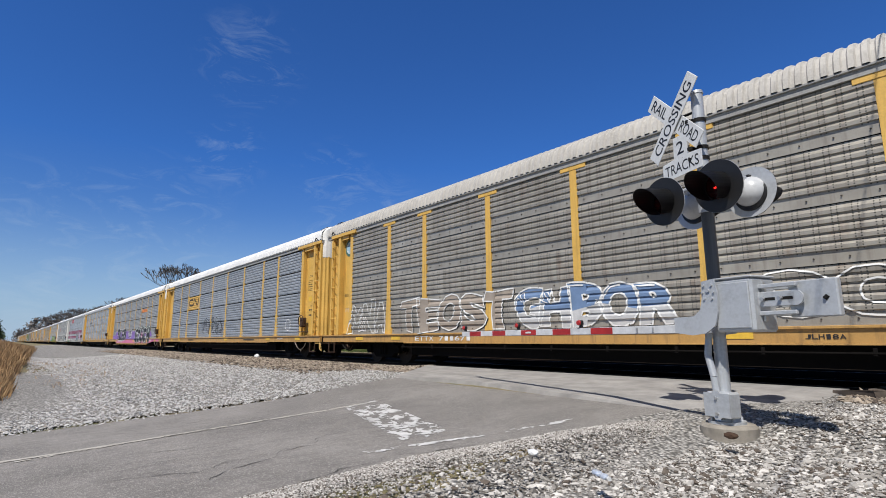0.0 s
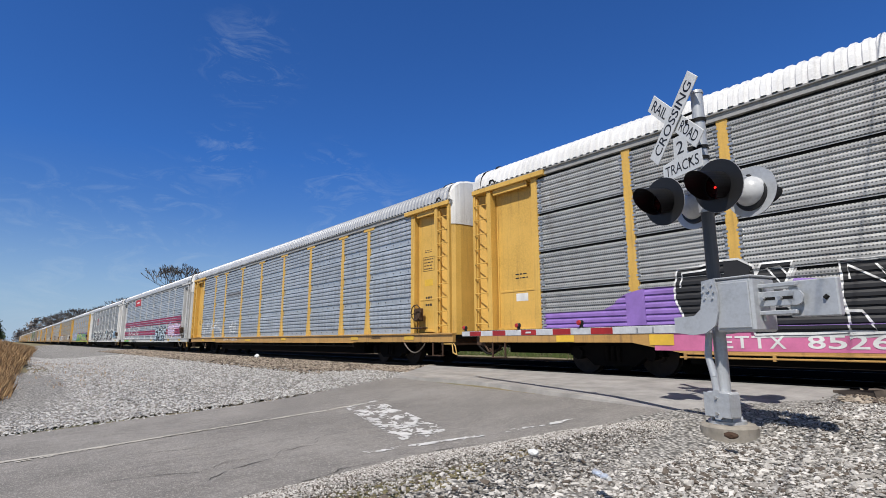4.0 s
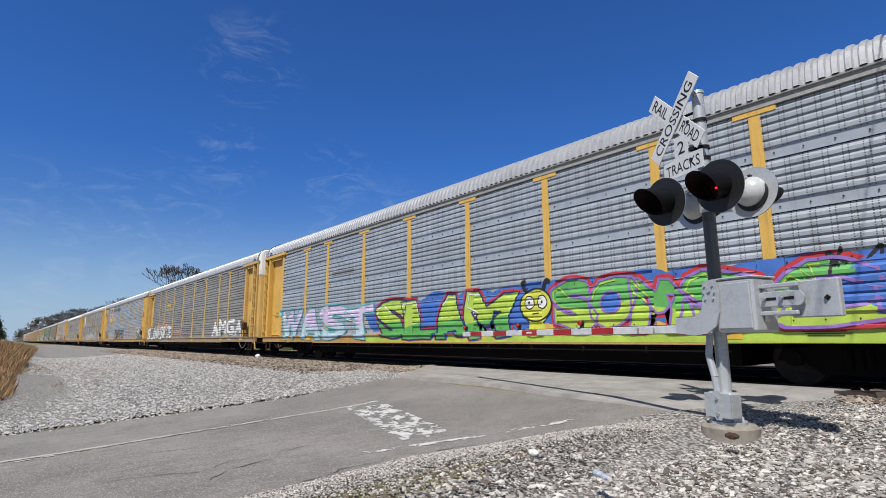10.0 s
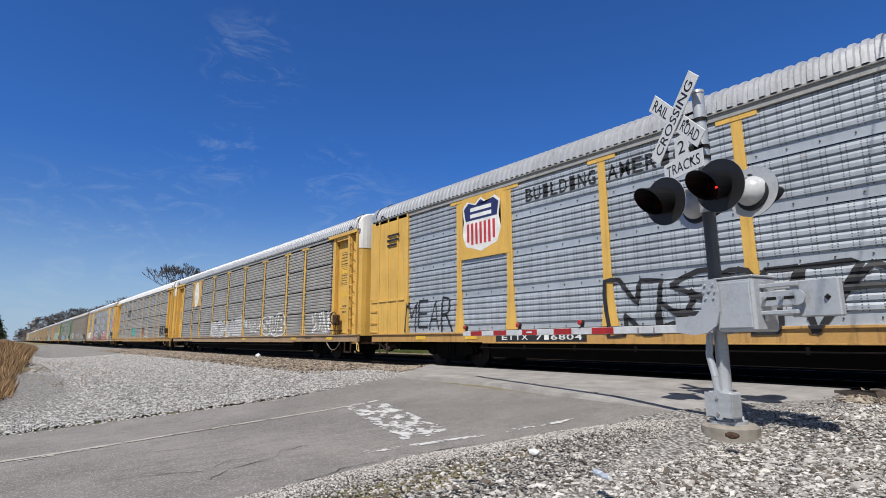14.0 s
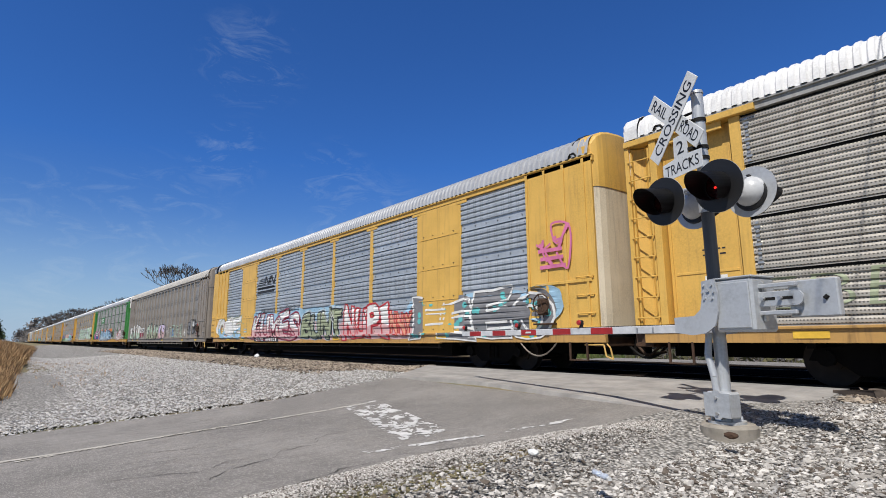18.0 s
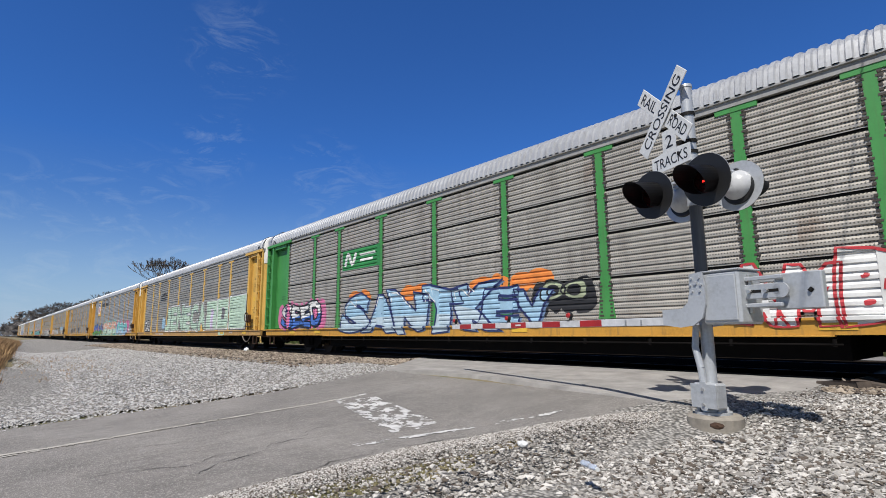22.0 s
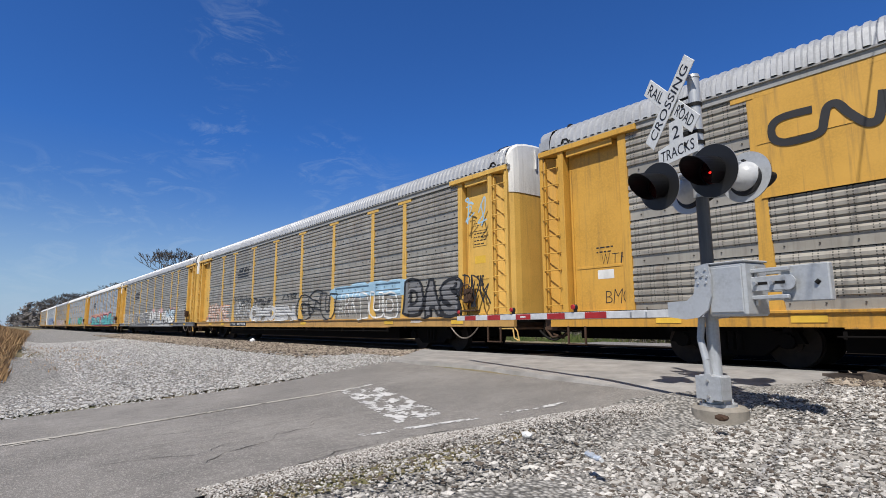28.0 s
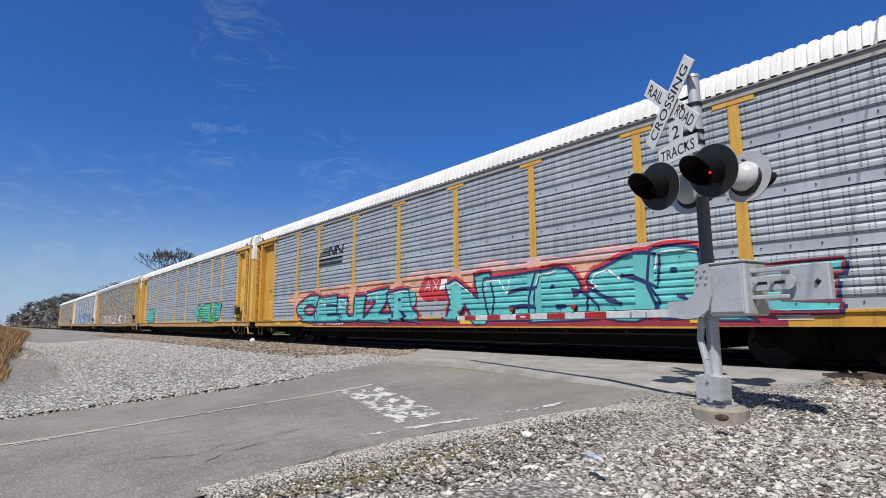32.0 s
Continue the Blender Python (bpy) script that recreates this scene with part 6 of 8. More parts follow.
SLATE = spray("slate_blue", (0.15, 0.23, 0.38))
EMBLEM_GREEN = spray("emblem_green", (0.05, 0.15, 0.14))
ACID = spray("acid_yellow", (0.58, 0.60, 0.07))
PALE_BLUE = spray("pale_blue", (0.46, 0.56, 0.62))
MINT_PALE = spray("pale_mint", (0.46, 0.60, 0.47))
GREEN_SIGN = spray("sign_green", (0.03, 0.22, 0.06))


def conform(bm, fine, flat=False, lift=0.0, deep=True, plain_sheet=False):
    """Lays a flat drawing in x and z on the side of a car: sill, ribs and posts."""
    ribs = [(0.0, 0.014), (ROW, 0.014)] if plain_sheet else RIBS_FINE if fine else RIBS
    for v in bm.verts:
        if v.co.z < 0.93 and not deep:
            v.co.z = 0.72 + (max(v.co.z, 0.55) - 0.55) * 0.5526
        elif abs(v.co.x) > 8.9:
            v.co.z = max(v.co.z, 0.725)
    zs = [v.co.z for v in bm.verts]
    xs = [v.co.x for v in bm.verts]
    z0, z1, x0, x1 = min(zs), max(zs), min(xs), max(xs)
    cuts = [0.929, 0.931, 0.983, 0.985]
    if not flat:
        for r in range(4):
            cuts += [Z_DECK + r * ROW + z + 0.0005 * (i % 2) for i, (z, d) in enumerate(ribs)]
    for c in cuts:
        if z0 + 0.005 < c < z1 - 0.005:
            bmesh.ops.bisect_plane(bm, geom=bm.verts[:] + bm.edges[:] + bm.faces[:], plane_co=(0, 0, c), plane_no=(0, 0, 1), dist=0.0001)
    posts = [p for p in EDGES[1:-1] if x0 - 0.3 < p < x1 + 0.3 and not plain_sheet]
    for p in posts:
        for c in (p - 0.216, p - 0.212, p + 0.212, p + 0.216):
            if x0 < c < x1:
                bmesh.ops.bisect_plane(bm, geom=bm.verts[:] + bm.edges[:] + bm.faces[:], plane_co=(c, 0, 0), plane_no=(1, 0, 0), dist=0.0001)

    def out(x, z):
        if z < 0.93:
            return SIDE + 0.004
        if z < 0.984:
            return SIDE + 0.049
        for p in posts:
            if abs(x - p) < 0.214:
                return POST_Y + 0.004
        if abs(x) > END_A - 0.03:
            return SIDE + 0.014
        if flat:
            return SKIN + 0.056
        q = (z - Z_DECK) % ROW
        for (a, ya), (b, yb) in zip(ribs, ribs[1:]):
            if a <= q <= b and b > a:
                return SKIN + ya + (yb - ya) * (q - a) / (b - a) + 0.004
        return SKIN + 0.004
    for v in bm.verts:
        v.co.y = -out(v.co.x, v.co.z) - lift + v.co.y
    bmesh.ops.recalc_face_normals(bm, faces=bm.faces[:])
    return bm


def lay(k, name, bm, mat, layer=0, flat=False, label=""):
    fine = CAR_FINE[k]
    return part(name, conform(bm, fine, flat, 0.0012 * layer, k == 2, k == 12), mat, CARS[k], label)


CAR_FINE = {i: i in (1, 2, 9, 10, 13) for i in range(24)}
GLYPHS = {}


def glyph(ch, off):
    if (ch, off) not in GLYPHS:
        me = text_mesh(ch, off)
        GLYPHS[(ch, off)] = ([v.co.copy() for v in me.vertices], [tuple(p.vertices) for p in me.polygons])
        bpy.data.meshes.remove(me)
    return GLYPHS[(ch, off)]


def letters(word, x0, x1, z0, z1, off, seed, wild=0.12, over=1.06, only=None):
    """Fat hand-drawn letters that fill a box, each a little askew."""
    rng = random.Random(seed)
    n = len(word)
    cell = (x1 - x0) / n
    bm = bmesh.new()
    for i, ch in enumerate(word):
        a, s = rng.uniform(-wild, wild), rng.uniform(0.92, 1.05)
        dz, sh = rng.uniform(-0.05, 0.05), rng.uniform(-0.12, 0.12)
        if wild == 0:
            s, dz, sh = 1.0, 0.0, 0.0
        if ch == " " or only not in (None, i):
            continue
        base = glyph(ch, 0.0)[0]
        bx0, bx1 = min(v.x for v in base), max(v.x for v in base)
        by0, by1 = min(v.y for v in base), max(v.y for v in base)
        wide = cell * (over if ch not in "I1" else 0.55) * 0.86
        sx, sy = wide / max(0.05, bx1 - bx0), (z1 - z0) * 0.84 / (by1 - by0)
        cx, cz = x0 + cell * (i + 0.5), (z0 + z1) / 2 + dz
        vs, fs = glyph(ch, off)
        new_v = []
        for v in vs:
            px, pz = (v.x - (bx0 + bx1) / 2) * sx * s, (v.y - (by0 + by1) / 2) * sy * s
            px += pz * sh
            new_v.append(bm.verts.new((cx + px * math.cos(a) - pz * math.sin(a), -0.0003 * i, cz + px * math.sin(a) + pz * math.cos(a))))
        for f in fs:
            try:
                bm.faces.new([new_v[j] for j in f])
            except ValueError:
                pass
    return bm


def word(k, text, x0, x1, z0, z1, fill, line, seed=0, fat=0.05, edge=0.06, flat=False, over=0.86, halo=None, shine=None):
    for i, ch in enumerate(text):
        if ch == " ":
            continue
        for off, mat, layer, name in ((fat + edge + 0.03, halo, 1, "graffiti_halo"), (fat + edge, line, 3, "graffiti_outline"), (fat, fill, 6, "graffiti_letter")):
            if mat is not None:
                lay(k, name, letters(text, x0, x1, z0, z1, off, seed, 0.12, over, i), mat, layer, flat, "spray-painted letter" if layer == 6 else "")
        if shine is not None:
            c = (x1 - x0) / len(text)
            rng = random.Random(seed * 31 + i)
            bm = bmesh.new()
            cx, h = x0 + c * (i + 0.5), z1 - z0
            ribbon(bm, curve_pts([(cx - c * 0.28, z0 + h * rng.uniform(0.5, 0.6)), (cx - c * 0.22, z0 + h * 0.8), (cx + c * 0.15, z0 + h * rng.uniform(0.8, 0.88))], 4), 0.045)
            lay(k, "graffiti_highlight", bm, shine, 9, flat)


FINE_GLYPHS = {}


def fine_glyph(ch, fat):
    """Letter with its long edges divided, scaled to a unit box, and its outlines as closed loops."""
    if (ch, fat) in FINE_GLYPHS:
        return FINE_GLYPHS[(ch, fat)]
    me = text_mesh(ch, fat)
    b = bmesh.new()
    b.from_mesh(me)
    bpy.data.meshes.remove(me)
    bmesh.ops.remove_doubles(b, verts=b.verts[:], dist=0.0005)
    for _ in range(2):
        long_edges = [e for e in b.edges if e.calc_length() > 0.16]
        if long_edges:
            bmesh.ops.subdivide_edges(b, edges=long_edges, cuts=1)
    bmesh.ops.triangulate(b, faces=b.faces[:])
    xs, ys = [v.co.x for v in b.verts], [v.co.y for v in b.verts]
    cx, cy, w, h = (min(xs) + max(xs)) / 2, (min(ys) + max(ys)) / 2, max(xs) - min(xs), max(ys) - min(ys)
    b.verts.index_update()
    pts = [((v.co.x - cx) / w, (v.co.y - cy) / h) for v in b.verts]
    faces = [tuple(v.index for v in f.verts) for f in b.faces]
    near = {}
    for e in b.edges:
        if len(e.link_faces) == 1:
            p, q = e.verts[0].index, e.verts[1].index
            near.setdefault(p, []).append(q)
            near.setdefault(q, []).append(p)
    loops, left = [], set(near)
    while left:
        p = left.pop()
        loop, q = [p], near[p][0]
        while q in left:
            left.discard(q)
            loop.append(q)
            ahead = [r for r in near[q] if r in left]
            if not ahead:
                break
            q = ahead[0]
        if len(loop) > 3:
            loops.append(loop)
    b.free()
    FINE_GLYPHS[(ch, fat)] = (pts, faces, loops)
    return FINE_GLYPHS[(ch, fat)]


def piece(k, text, x0, x1, z0, z1, fill=None, line=None, seed=0, w=0.05, low=None, shade=None, halo=None, shine=None, fat=0.06, over=1.08, rise=0.0, jig=1.0, dots=None, drop=(0.07, -0.06)):
    """A sprayed word: bent interlocked letters with drop shade, two-tone fill, drawn outline and highlights."""
    rng = random.Random(seed * 7 + 1)
    cell = (x1 - x0) / len(text)
    made = {}

    def sheet_of(name):
        if name not in made:
            made[name] = bmesh.new()
        return made[name]
    for i, ch in enumerate(text):
        lean, taper, tip, bow = (rng.uniform(-0.16, 0.16) * jig, rng.uniform(-0.22, 0.22) * jig, rng.uniform(-0.16, 0.16) * jig, rng.uniform(-0.07, 0.07) * jig)
        tall, up = rng.uniform(0.88, 1.06), rng.uniform(-0.05, 0.05) * jig
        if ch == " ":
            continue
        pts, faces, loops = fine_glyph(ch, fat)
        wide = cell * over * (0.6 if ch in "I1" else 1.0)
        h = (z1 - z0 + rise * (i + 0.5) / len(text)) * tall
        cx, cz = x0 + cell * (i + 0.5), z0 + h / 2 + up * h * 0.5

        def at(u, v):
            a = u * wide * (1 + taper * 2 * v) + lean * h * v + bow * cell * math.cos(v * 5)
            c = v * h * (1 + tip * 2 * u)
            a += 0.05 * cell * jig * noise.noise((u * 2.3, v * 2.3, seed + i * 3.7))
            c += 0.05 * h * jig * noise.noise((u * 2.3 + 9, v * 2.3, seed + i * 3.7))
            return cx + a, cz + c
        flat_pts = [at(u, v) for u, v in pts]

        def body(bm, y, dx=0.0, dz=0.0):
            vs = [bm.verts.new((a + dx, y, c + dz)) for a, c in flat_pts]
            out = []
            for f in faces:
                try:
                    out.append(bm.faces.new([vs[q] for q in f]))
                except ValueError:
                    pass
            return vs, out
        y = -0.0003 * i
        if shade is not None:
            body(sheet_of("shade"), y, drop[0], drop[1])
            body(sheet_of("shade"), y - 0.00015, drop[0] * 0.5, drop[1] * 0.5)
        if fill is not None:
            body(sheet_of("fill"), y)
        if low is not None:
            part_bm = bmesh.new()
            body(part_bm, y)
            bmesh.ops.bisect_plane(part_bm, geom=part_bm.verts[:] + part_bm.edges[:] + part_bm.faces[:], plane_co=(cx, 0, cz - 0.05 * h), plane_no=(rng.uniform(-0.25, 0.25), 0, 1), clear_outer=True)
            tmp = {v: sheet_of("low").verts.new(v.co) for v in part_bm.verts}
            for f in part_bm.faces:
                sheet_of("low").faces.new([tmp[v] for v in f.verts])
            part_bm.free()
        for n, loop in enumerate(loops):
            ring = [flat_pts[q] for q in loop] + [flat_pts[loop[0]], flat_pts[loop[1]]]
            if halo is not None and n == 0:
                ribbon(sheet_of("halo"), ring, w * 2.0 + 0.10, 0.0003 * i)
            if line is not None:
                ribbon(sheet_of("line"), ring, w, 0.0004 * (2 * i + n))
        if shine is not None:
            for n, loop in enumerate(loops[:1]):
                arc = [flat_pts[q] for q in loop if pts[q][1] > 0.05 and pts[q][0] < 0.1]
                if len(arc) > 3:
                    arc = sorted(arc, key=lambda p: math.atan2(p[1] - cz, p[0] - cx), reverse=True)[:7]
                    ribbon(sheet_of("shine"), [(cx + (a - cx) * 0.86, cz + (c - cz) * 0.86) for a, c in arc], 0.035, 0.0003 * i)
        if dots is not None:
            for n in range(9):
                u, v = rng.uniform(-0.42, 0.42), rng.uniform(-0.42, 0.42)
                a, c = at(u, v)
                blob(sheet_of("dots"), a, c, 0.09, 0.09, n, -0.0003 * n, 10)
    for name, mat, layer, long_name, label in (("halo", halo, 1, "graffiti_halo", ""), ("shade", shade, 3, "graffiti_shade", ""), ("fill", fill, 6, "graffiti_letters", "spray-painted letters"), ("low", low, 9, "graffiti_fade", ""),
                                               ("dots", dots, 11, "graffiti_dots", ""), ("line", line, 13, "graffiti_outline", "drawn outline of sprayed letters"), ("shine", shine, 18, "graffiti_highlight", "")):
        if name in made and len(made[name].faces):
            ob = lay(k, long_name, made[name], mat, layer, False, label)
            if name == "dots":
                tagged(ob, kind="stuff")


def tag(k, text, x0, x1, z0, z1, mat, seed=0, w=0.04, leaf=None):
    """Quick handwriting in one thin line."""
    rng = random.Random(seed)
    bm = bmesh.new()
    cell = (x1 - x0) / max(1, len(text))
    for i, ch in enumerate(text):
        if ch == " ":
            continue
        pts, faces, loops = fine_glyph(ch, -0.022)
        lean, s, dz = rng.uniform(0.05, 0.3), rng.uniform(0.85, 1.1), rng.uniform(-0.06, 0.06) * (z1 - z0)
        vs = [bm.verts.new((x0 + cell * (i + 0.5) + u * cell * 0.86 * s + lean * v * (z1 - z0) * 0.5, -0.0003 * i, (z0 + z1) / 2 + dz + v * (z1 - z0) * s)) for u, v in pts]
        for f in faces:
            try:
                bm.faces.new([vs[q] for q in f])
            except ValueError:
                pass
    if leaf is None:
        lay(k, "graffiti_tag", bm, mat, 8, False, "thin spray-painted handwriting")
    else:
        on_leaf(k, leaf, bm, mat, "graffiti_tag", "thin spray-painted handwriting")


def ribbon(bm, pts, w, stagger=0.0):
    rows = []
    for i, p in enumerate(pts):
        a, b = pts[max(0, i - 1)], pts[min(len(pts) - 1, i + 1)]
        d = Vector((b[0] - a[0], b[1] - a[1]))
        d = d.normalized() if d.length > 1e-6 else Vector((1, 0))
        n = Vector((-d.y, d.x)) * w / 2
        y = -stagger - 0.00005 * i
        rows.append([(p[0] + n.x, y, p[1] + n.y), (p[0] - n.x, y, p[1] - n.y)])
    sheet(bm, rows)


def curve_pts(ctrl, n=8):
    """A smooth line through control points."""
    out = []
    c = [ctrl[0]] + list(ctrl) + [ctrl[-1]]
    for i in range(1, len(c) - 2):
        for j in range(n):
            t = j / n
            p = [0.5 * ((2 * c[i][a]) + (-c[i - 1][a] + c[i + 1][a]) * t + (2 * c[i - 1][a] - 5 * c[i][a] + 4 * c[i + 1][a] - c[i + 2][a]) * t * t
                        + (-c[i - 1][a] + 3 * c[i][a] - 3 * c[i + 1][a] + c[i + 2][a]) * t ** 3) for a in (0, 1)]
            out.append(tuple(p))
    return out + [tuple(ctrl[-1])]


def scrawl(k, x0, x1, z0, z1, mat, seed, w=0.045, n=4):
    """Unreadable thin hand-drawn strokes."""
    rng = random.Random(seed)
    bm = bmesh.new()
    cell = (x1 - x0) / n
    for i in range(n):
        cx = x0 + cell * (i + 0.5)
        for j in range(2):
            c = [(cx + rng.uniform(-0.55, 0.55) * cell, rng.uniform(z0, z1)) for _ in range(rng.choice((4, 5, 6)))]
            ribbon(bm, curve_pts(c, 6), w * rng.uniform(0.8, 1.2), 0.0004 * (2 * i + j))
    lay(k, "graffiti_scrawl", bm, mat, 6, False, "thin spray-painted scrawl")


def blob(bm, cx, cz, rx, rz, seed, y=0.0, n=26):
    ring = []
    for i in range(n):
        a = math.tau * i / n
        s = 1 + 0.22 * noise.noise((math.cos(a) * 1.4, math.sin(a) * 1.4, seed))
        ring.append(bm.verts.new((cx + rx * s * math.cos(a), y, cz + rz * s * math.sin(a))))
    bm.faces.new(ring)


def cloud(k, x0, x1, z0, z1, mat, seed, n=6, layer=0, flat=False):
    """Patches of sprayed background colour."""
    rng = random.Random(seed)
    bm = bmesh.new()
    w = (x1 - x0) / n
    for i in range(n):
        h = (z1 - z0) / 2 * rng.uniform(0.8, 1.0)
        blob(bm, x0 + w * (i + 0.5), (z0 + z1) / 2 + rng.uniform(-0.1, 0.1) * h, w * rng.uniform(0.6, 0.8), h, seed + i * 3.1, -0.0001 * i)
    lay(k, "graffiti_background", bm, mat, layer, flat, "patch of sprayed colour")


def wild(k, x0, x1, z0, z1, fills, line, seed, n=5, fat=0.26, edge=0.09, inner=None, flat=False):
    """Unreadable interlocked shapes of broad strokes, with outline and highlights."""
    rng = random.Random(seed)
    cell = (x1 - x0) / n
    paths, cell_of = [], []
    for i in range(n):
        cx = x0 + cell * (i + 0.5)
        w, h = cell * 0.42, (z1 - z0) * 0.40
        cz = (z0 + z1) / 2
        kind = rng.randrange(5)
        L, R_, T, B, M = cx - w, cx + w, cz + h, cz - h, cz
        shape = (((L, B), (L, T), (R_, M), (R_ * 0.6 + cx * 0.4, B)), ((R_, T), (L, T), (L, M), (R_, M), (R_, B), (L, B)),
                 ((L, T), (L, B), (R_, B), (R_, T)), ((L, B), (cx, T), (R_, B)), ((R_, T), (L, M), (R_, B), (cx, M)))[kind]
        shape = [(a + rng.uniform(-0.1, 0.1) * w, b + rng.uniform(-0.1, 0.1) * h) for a, b in shape]
        paths.append(curve_pts(shape, 5))
        cell_of.append(i)
        if rng.random() < 0.6:
            cell_of.append(i)
            paths.append(curve_pts([(cx + rng.uniform(-1, 1) * w, B), (cx + rng.uniform(-1, 1) * w, M), (cx + rng.uniform(-1, 1.4) * w, T * 1.0)], 5))
    cells = sorted(set(cell_of))
    for i in cells:
        own = [(q, p) for q, p in enumerate(paths) if cell_of[q] == i]
        jobs = [] if line is None else [("graffiti_outline", fat + edge * 2, line, 2)]
        if fills:
            jobs.append(("graffiti_letter", fat, fills[i % len(fills)], 10))
        for name, wide, mat, layer in jobs:
            bm = bmesh.new()
            for q, p in own:
                ribbon(bm, p, wide, 0.0004 * q)
                for e in (0, -1):
                    blob(bm, p[e][0], p[e][1], wide / 2, wide / 2, q, -0.0004 * q - 0.0002 + 0.0001 * e, 12)
            lay(k, name, bm, mat, layer, flat, "broad spray-painted strokes" if layer == 10 else "")
        if inner is not None:
            bm = bmesh.new()
            for q, p in own:
                c = [(a - fat * 0.22, b + fat * 0.2) for a, b in p[2:-2]]
                if len(c) > 3:
                    ribbon(bm, c, fat * 0.16, 0.0004 * q)
            if len(bm.faces):
                lay(k, "graffiti_highlight", bm, inner, 18, flat)
            else:
                bm.free()


def band(k, x0, x1, z0, z1, mat, layer=0, name="painted_band", flat=False, label=""):
    bm = bmesh.new()
    n = max(1, int((x1 - x0) / 2))
    sheet(bm, [[(x0 + (x1 - x0) * i / n, 0, z) for i in range(n + 1)] for z in (z0, z1)])
    return lay(k, name, bm, mat, layer, flat, label)


def bars(k, x0, x1, z0, z1, mat, rows=3, seed=0, layer=6, flat=True, name="lettering_bar"):
    """Lines of small print, as plain bars."""
    rng = random.Random(seed)
    h = (z1 - z0) / rows
    for r in range(rows):
        a = x0 + (x1 - x0) * rng.uniform(0, 0.12)
        b = x1 - (x1 - x0) * rng.uniform(0, 0.25)
        band(k, a, b, z0 + r * h + h * 0.25, z0 + r * h + h * 0.7, mat, layer, name, flat)


def number(k, text, x0, x1, z0, z1, mat):
    at, cell = 0, (x1 - x0) / len(text)
    for w in text.split(" "):
        lay(k, "car_number", letters(w, x0 + at * cell, x0 + (at + len(w)) * cell, z0, z1, 0.015, 1, 0.0, 0.95), mat, 5, False, "stencilled marks")
        at += len(w) + 1


def on_leaf(k, rear, bm, mat, name, label=""):
    """A drawing on the recessed end door leaf."""
    y = -LEAF_Y - 0.004
    for v in bm.verts:
        v.co.y = y + v.co.y
    bmesh.ops.recalc_face_normals(bm, faces=bm.faces[:])
    return part(name, bm, mat, CARS[k], label)


def leaf_bars(k, rear, z0, z1, mat, rows=4, seed=0, wide=0.5):
    """Small print on an end door: short bars, some of it in a drawn frame."""
    rng = random.Random(seed)
    c = (END_A + 0.71) * (-1 if rear else 1)
    h = (z1 - z0) / rows
    bm = bmesh.new()
    for r in range(rows):
        at = c - wide / 2
        while at < c + wide * 0.4:
            w = rng.uniform(0.04, 0.13)
            sheet(bm, [[(at, 0, z0 + r * h + z), (min(at + w, c + wide / 2), 0, z0 + r * h + z)] for z in (h * 0.32, h * 0.62)])
            at += w + 0.03
    if rows > 2:
        a, b, lo, hi = c - wide / 2 - 0.05, c + wide / 2 + 0.05, z0 - 0.02, z1 + 0.02
        ribbon(bm, [(a, lo), (b, lo)], 0.012, 0.0005)
        ribbon(bm, [(a, hi), (b, hi)], 0.012, 0.0005)
        ribbon(bm, [(a, lo), (a, hi)], 0.012, 0.0005)
        ribbon(bm, [(b, lo), (b, hi)], 0.012, 0.0005)
    on_leaf(k, rear, bm, mat, "lettering_bars")


def leaf_text(k, rear, text, z, h, wide, mat=INK, at=0.0):
    """One line of stencilled letters on an end door."""
    me = fitted_text(text, wide, h, 0.004)
    bm = bmesh.new()
    bm.from_mesh(me)
    bpy.data.meshes.remove(me)
    c = (END_A + 0.71) * (-1 if rear else 1) + at
    for v in bm.verts:
        v.co = (c + v.co.x, -0.001, z + v.co.y)
    on_leaf(k, rear, bm, mat, "stencilled_letters")


def leaf_plate(k, rear, z0, z1, mat, wide=0.42):
    c = (END_A + 0.71) * (-1 if rear else 1)
    bm = bmesh.new()
    sheet(bm, [[(c - wide / 2, 0.001, z0), (c + wide / 2, 0.001, z0)], [(c - wide / 2, 0.001, z1), (c + wide / 2, 0.001, z1)]])
    on_leaf(k, rear, bm, mat, "notice_plate")


def shield(k, x0, x1, z0, z1):
    """Emblem: a striped shield on a yellow panel."""
    cx, w, h = (x0 + x1) / 2, (x1 - x0) / 2, z1 - z0
    out = [(-1, 0.86), (-0.72, 0.97), (-0.3, 0.9), (0, 1.0), (0.3, 0.9), (0.72, 0.97), (1, 0.86), (0.9, 0.6), (1.0, 0.36), (0.8, 0.12), (0.35, 0.06), (0, 0.0), (-0.35, 0.06), (-0.8, 0.12), (-1.0, 0.36), (-0.9, 0.6)]

    def poly(pts, mat, layer, name):
        bm = bmesh.new()
        bm.faces.new([bm.verts.new((cx + a * w, 0, z0 + b * h)) for a, b in pts])
        bmesh.ops.triangulate(bm, faces=bm.faces[:])
        lay(k, name, bm, mat, layer, True)
    poly(out, CHALK, 4, "emblem")
    inn = [(a * 0.9, 0.05 + b * 0.91) for a, b in out]
    poly([p for p in inn if p[1] > 0.54] + [(0.84, 0.54), (-0.84, 0.54)][0:0], NAVY, 6, "emblem_top")
    for i in range(7):
        a = -0.74 + i * 0.222
        poly([(a, 0.14 if 0 < i < 6 else 0.2), (a + 0.12, 0.14 if 0 < i < 6 else 0.2), (a + 0.12, 0.54), (a, 0.54)], RED, 7, "emblem_stripe")
    for z in (0.80, 0.68):
        poly([(-0.55, z - 0.04), (0.55, z - 0.04), (0.55, z + 0.03), (-0.55, z + 0.03)], CHALK, 8, "emblem_bar")


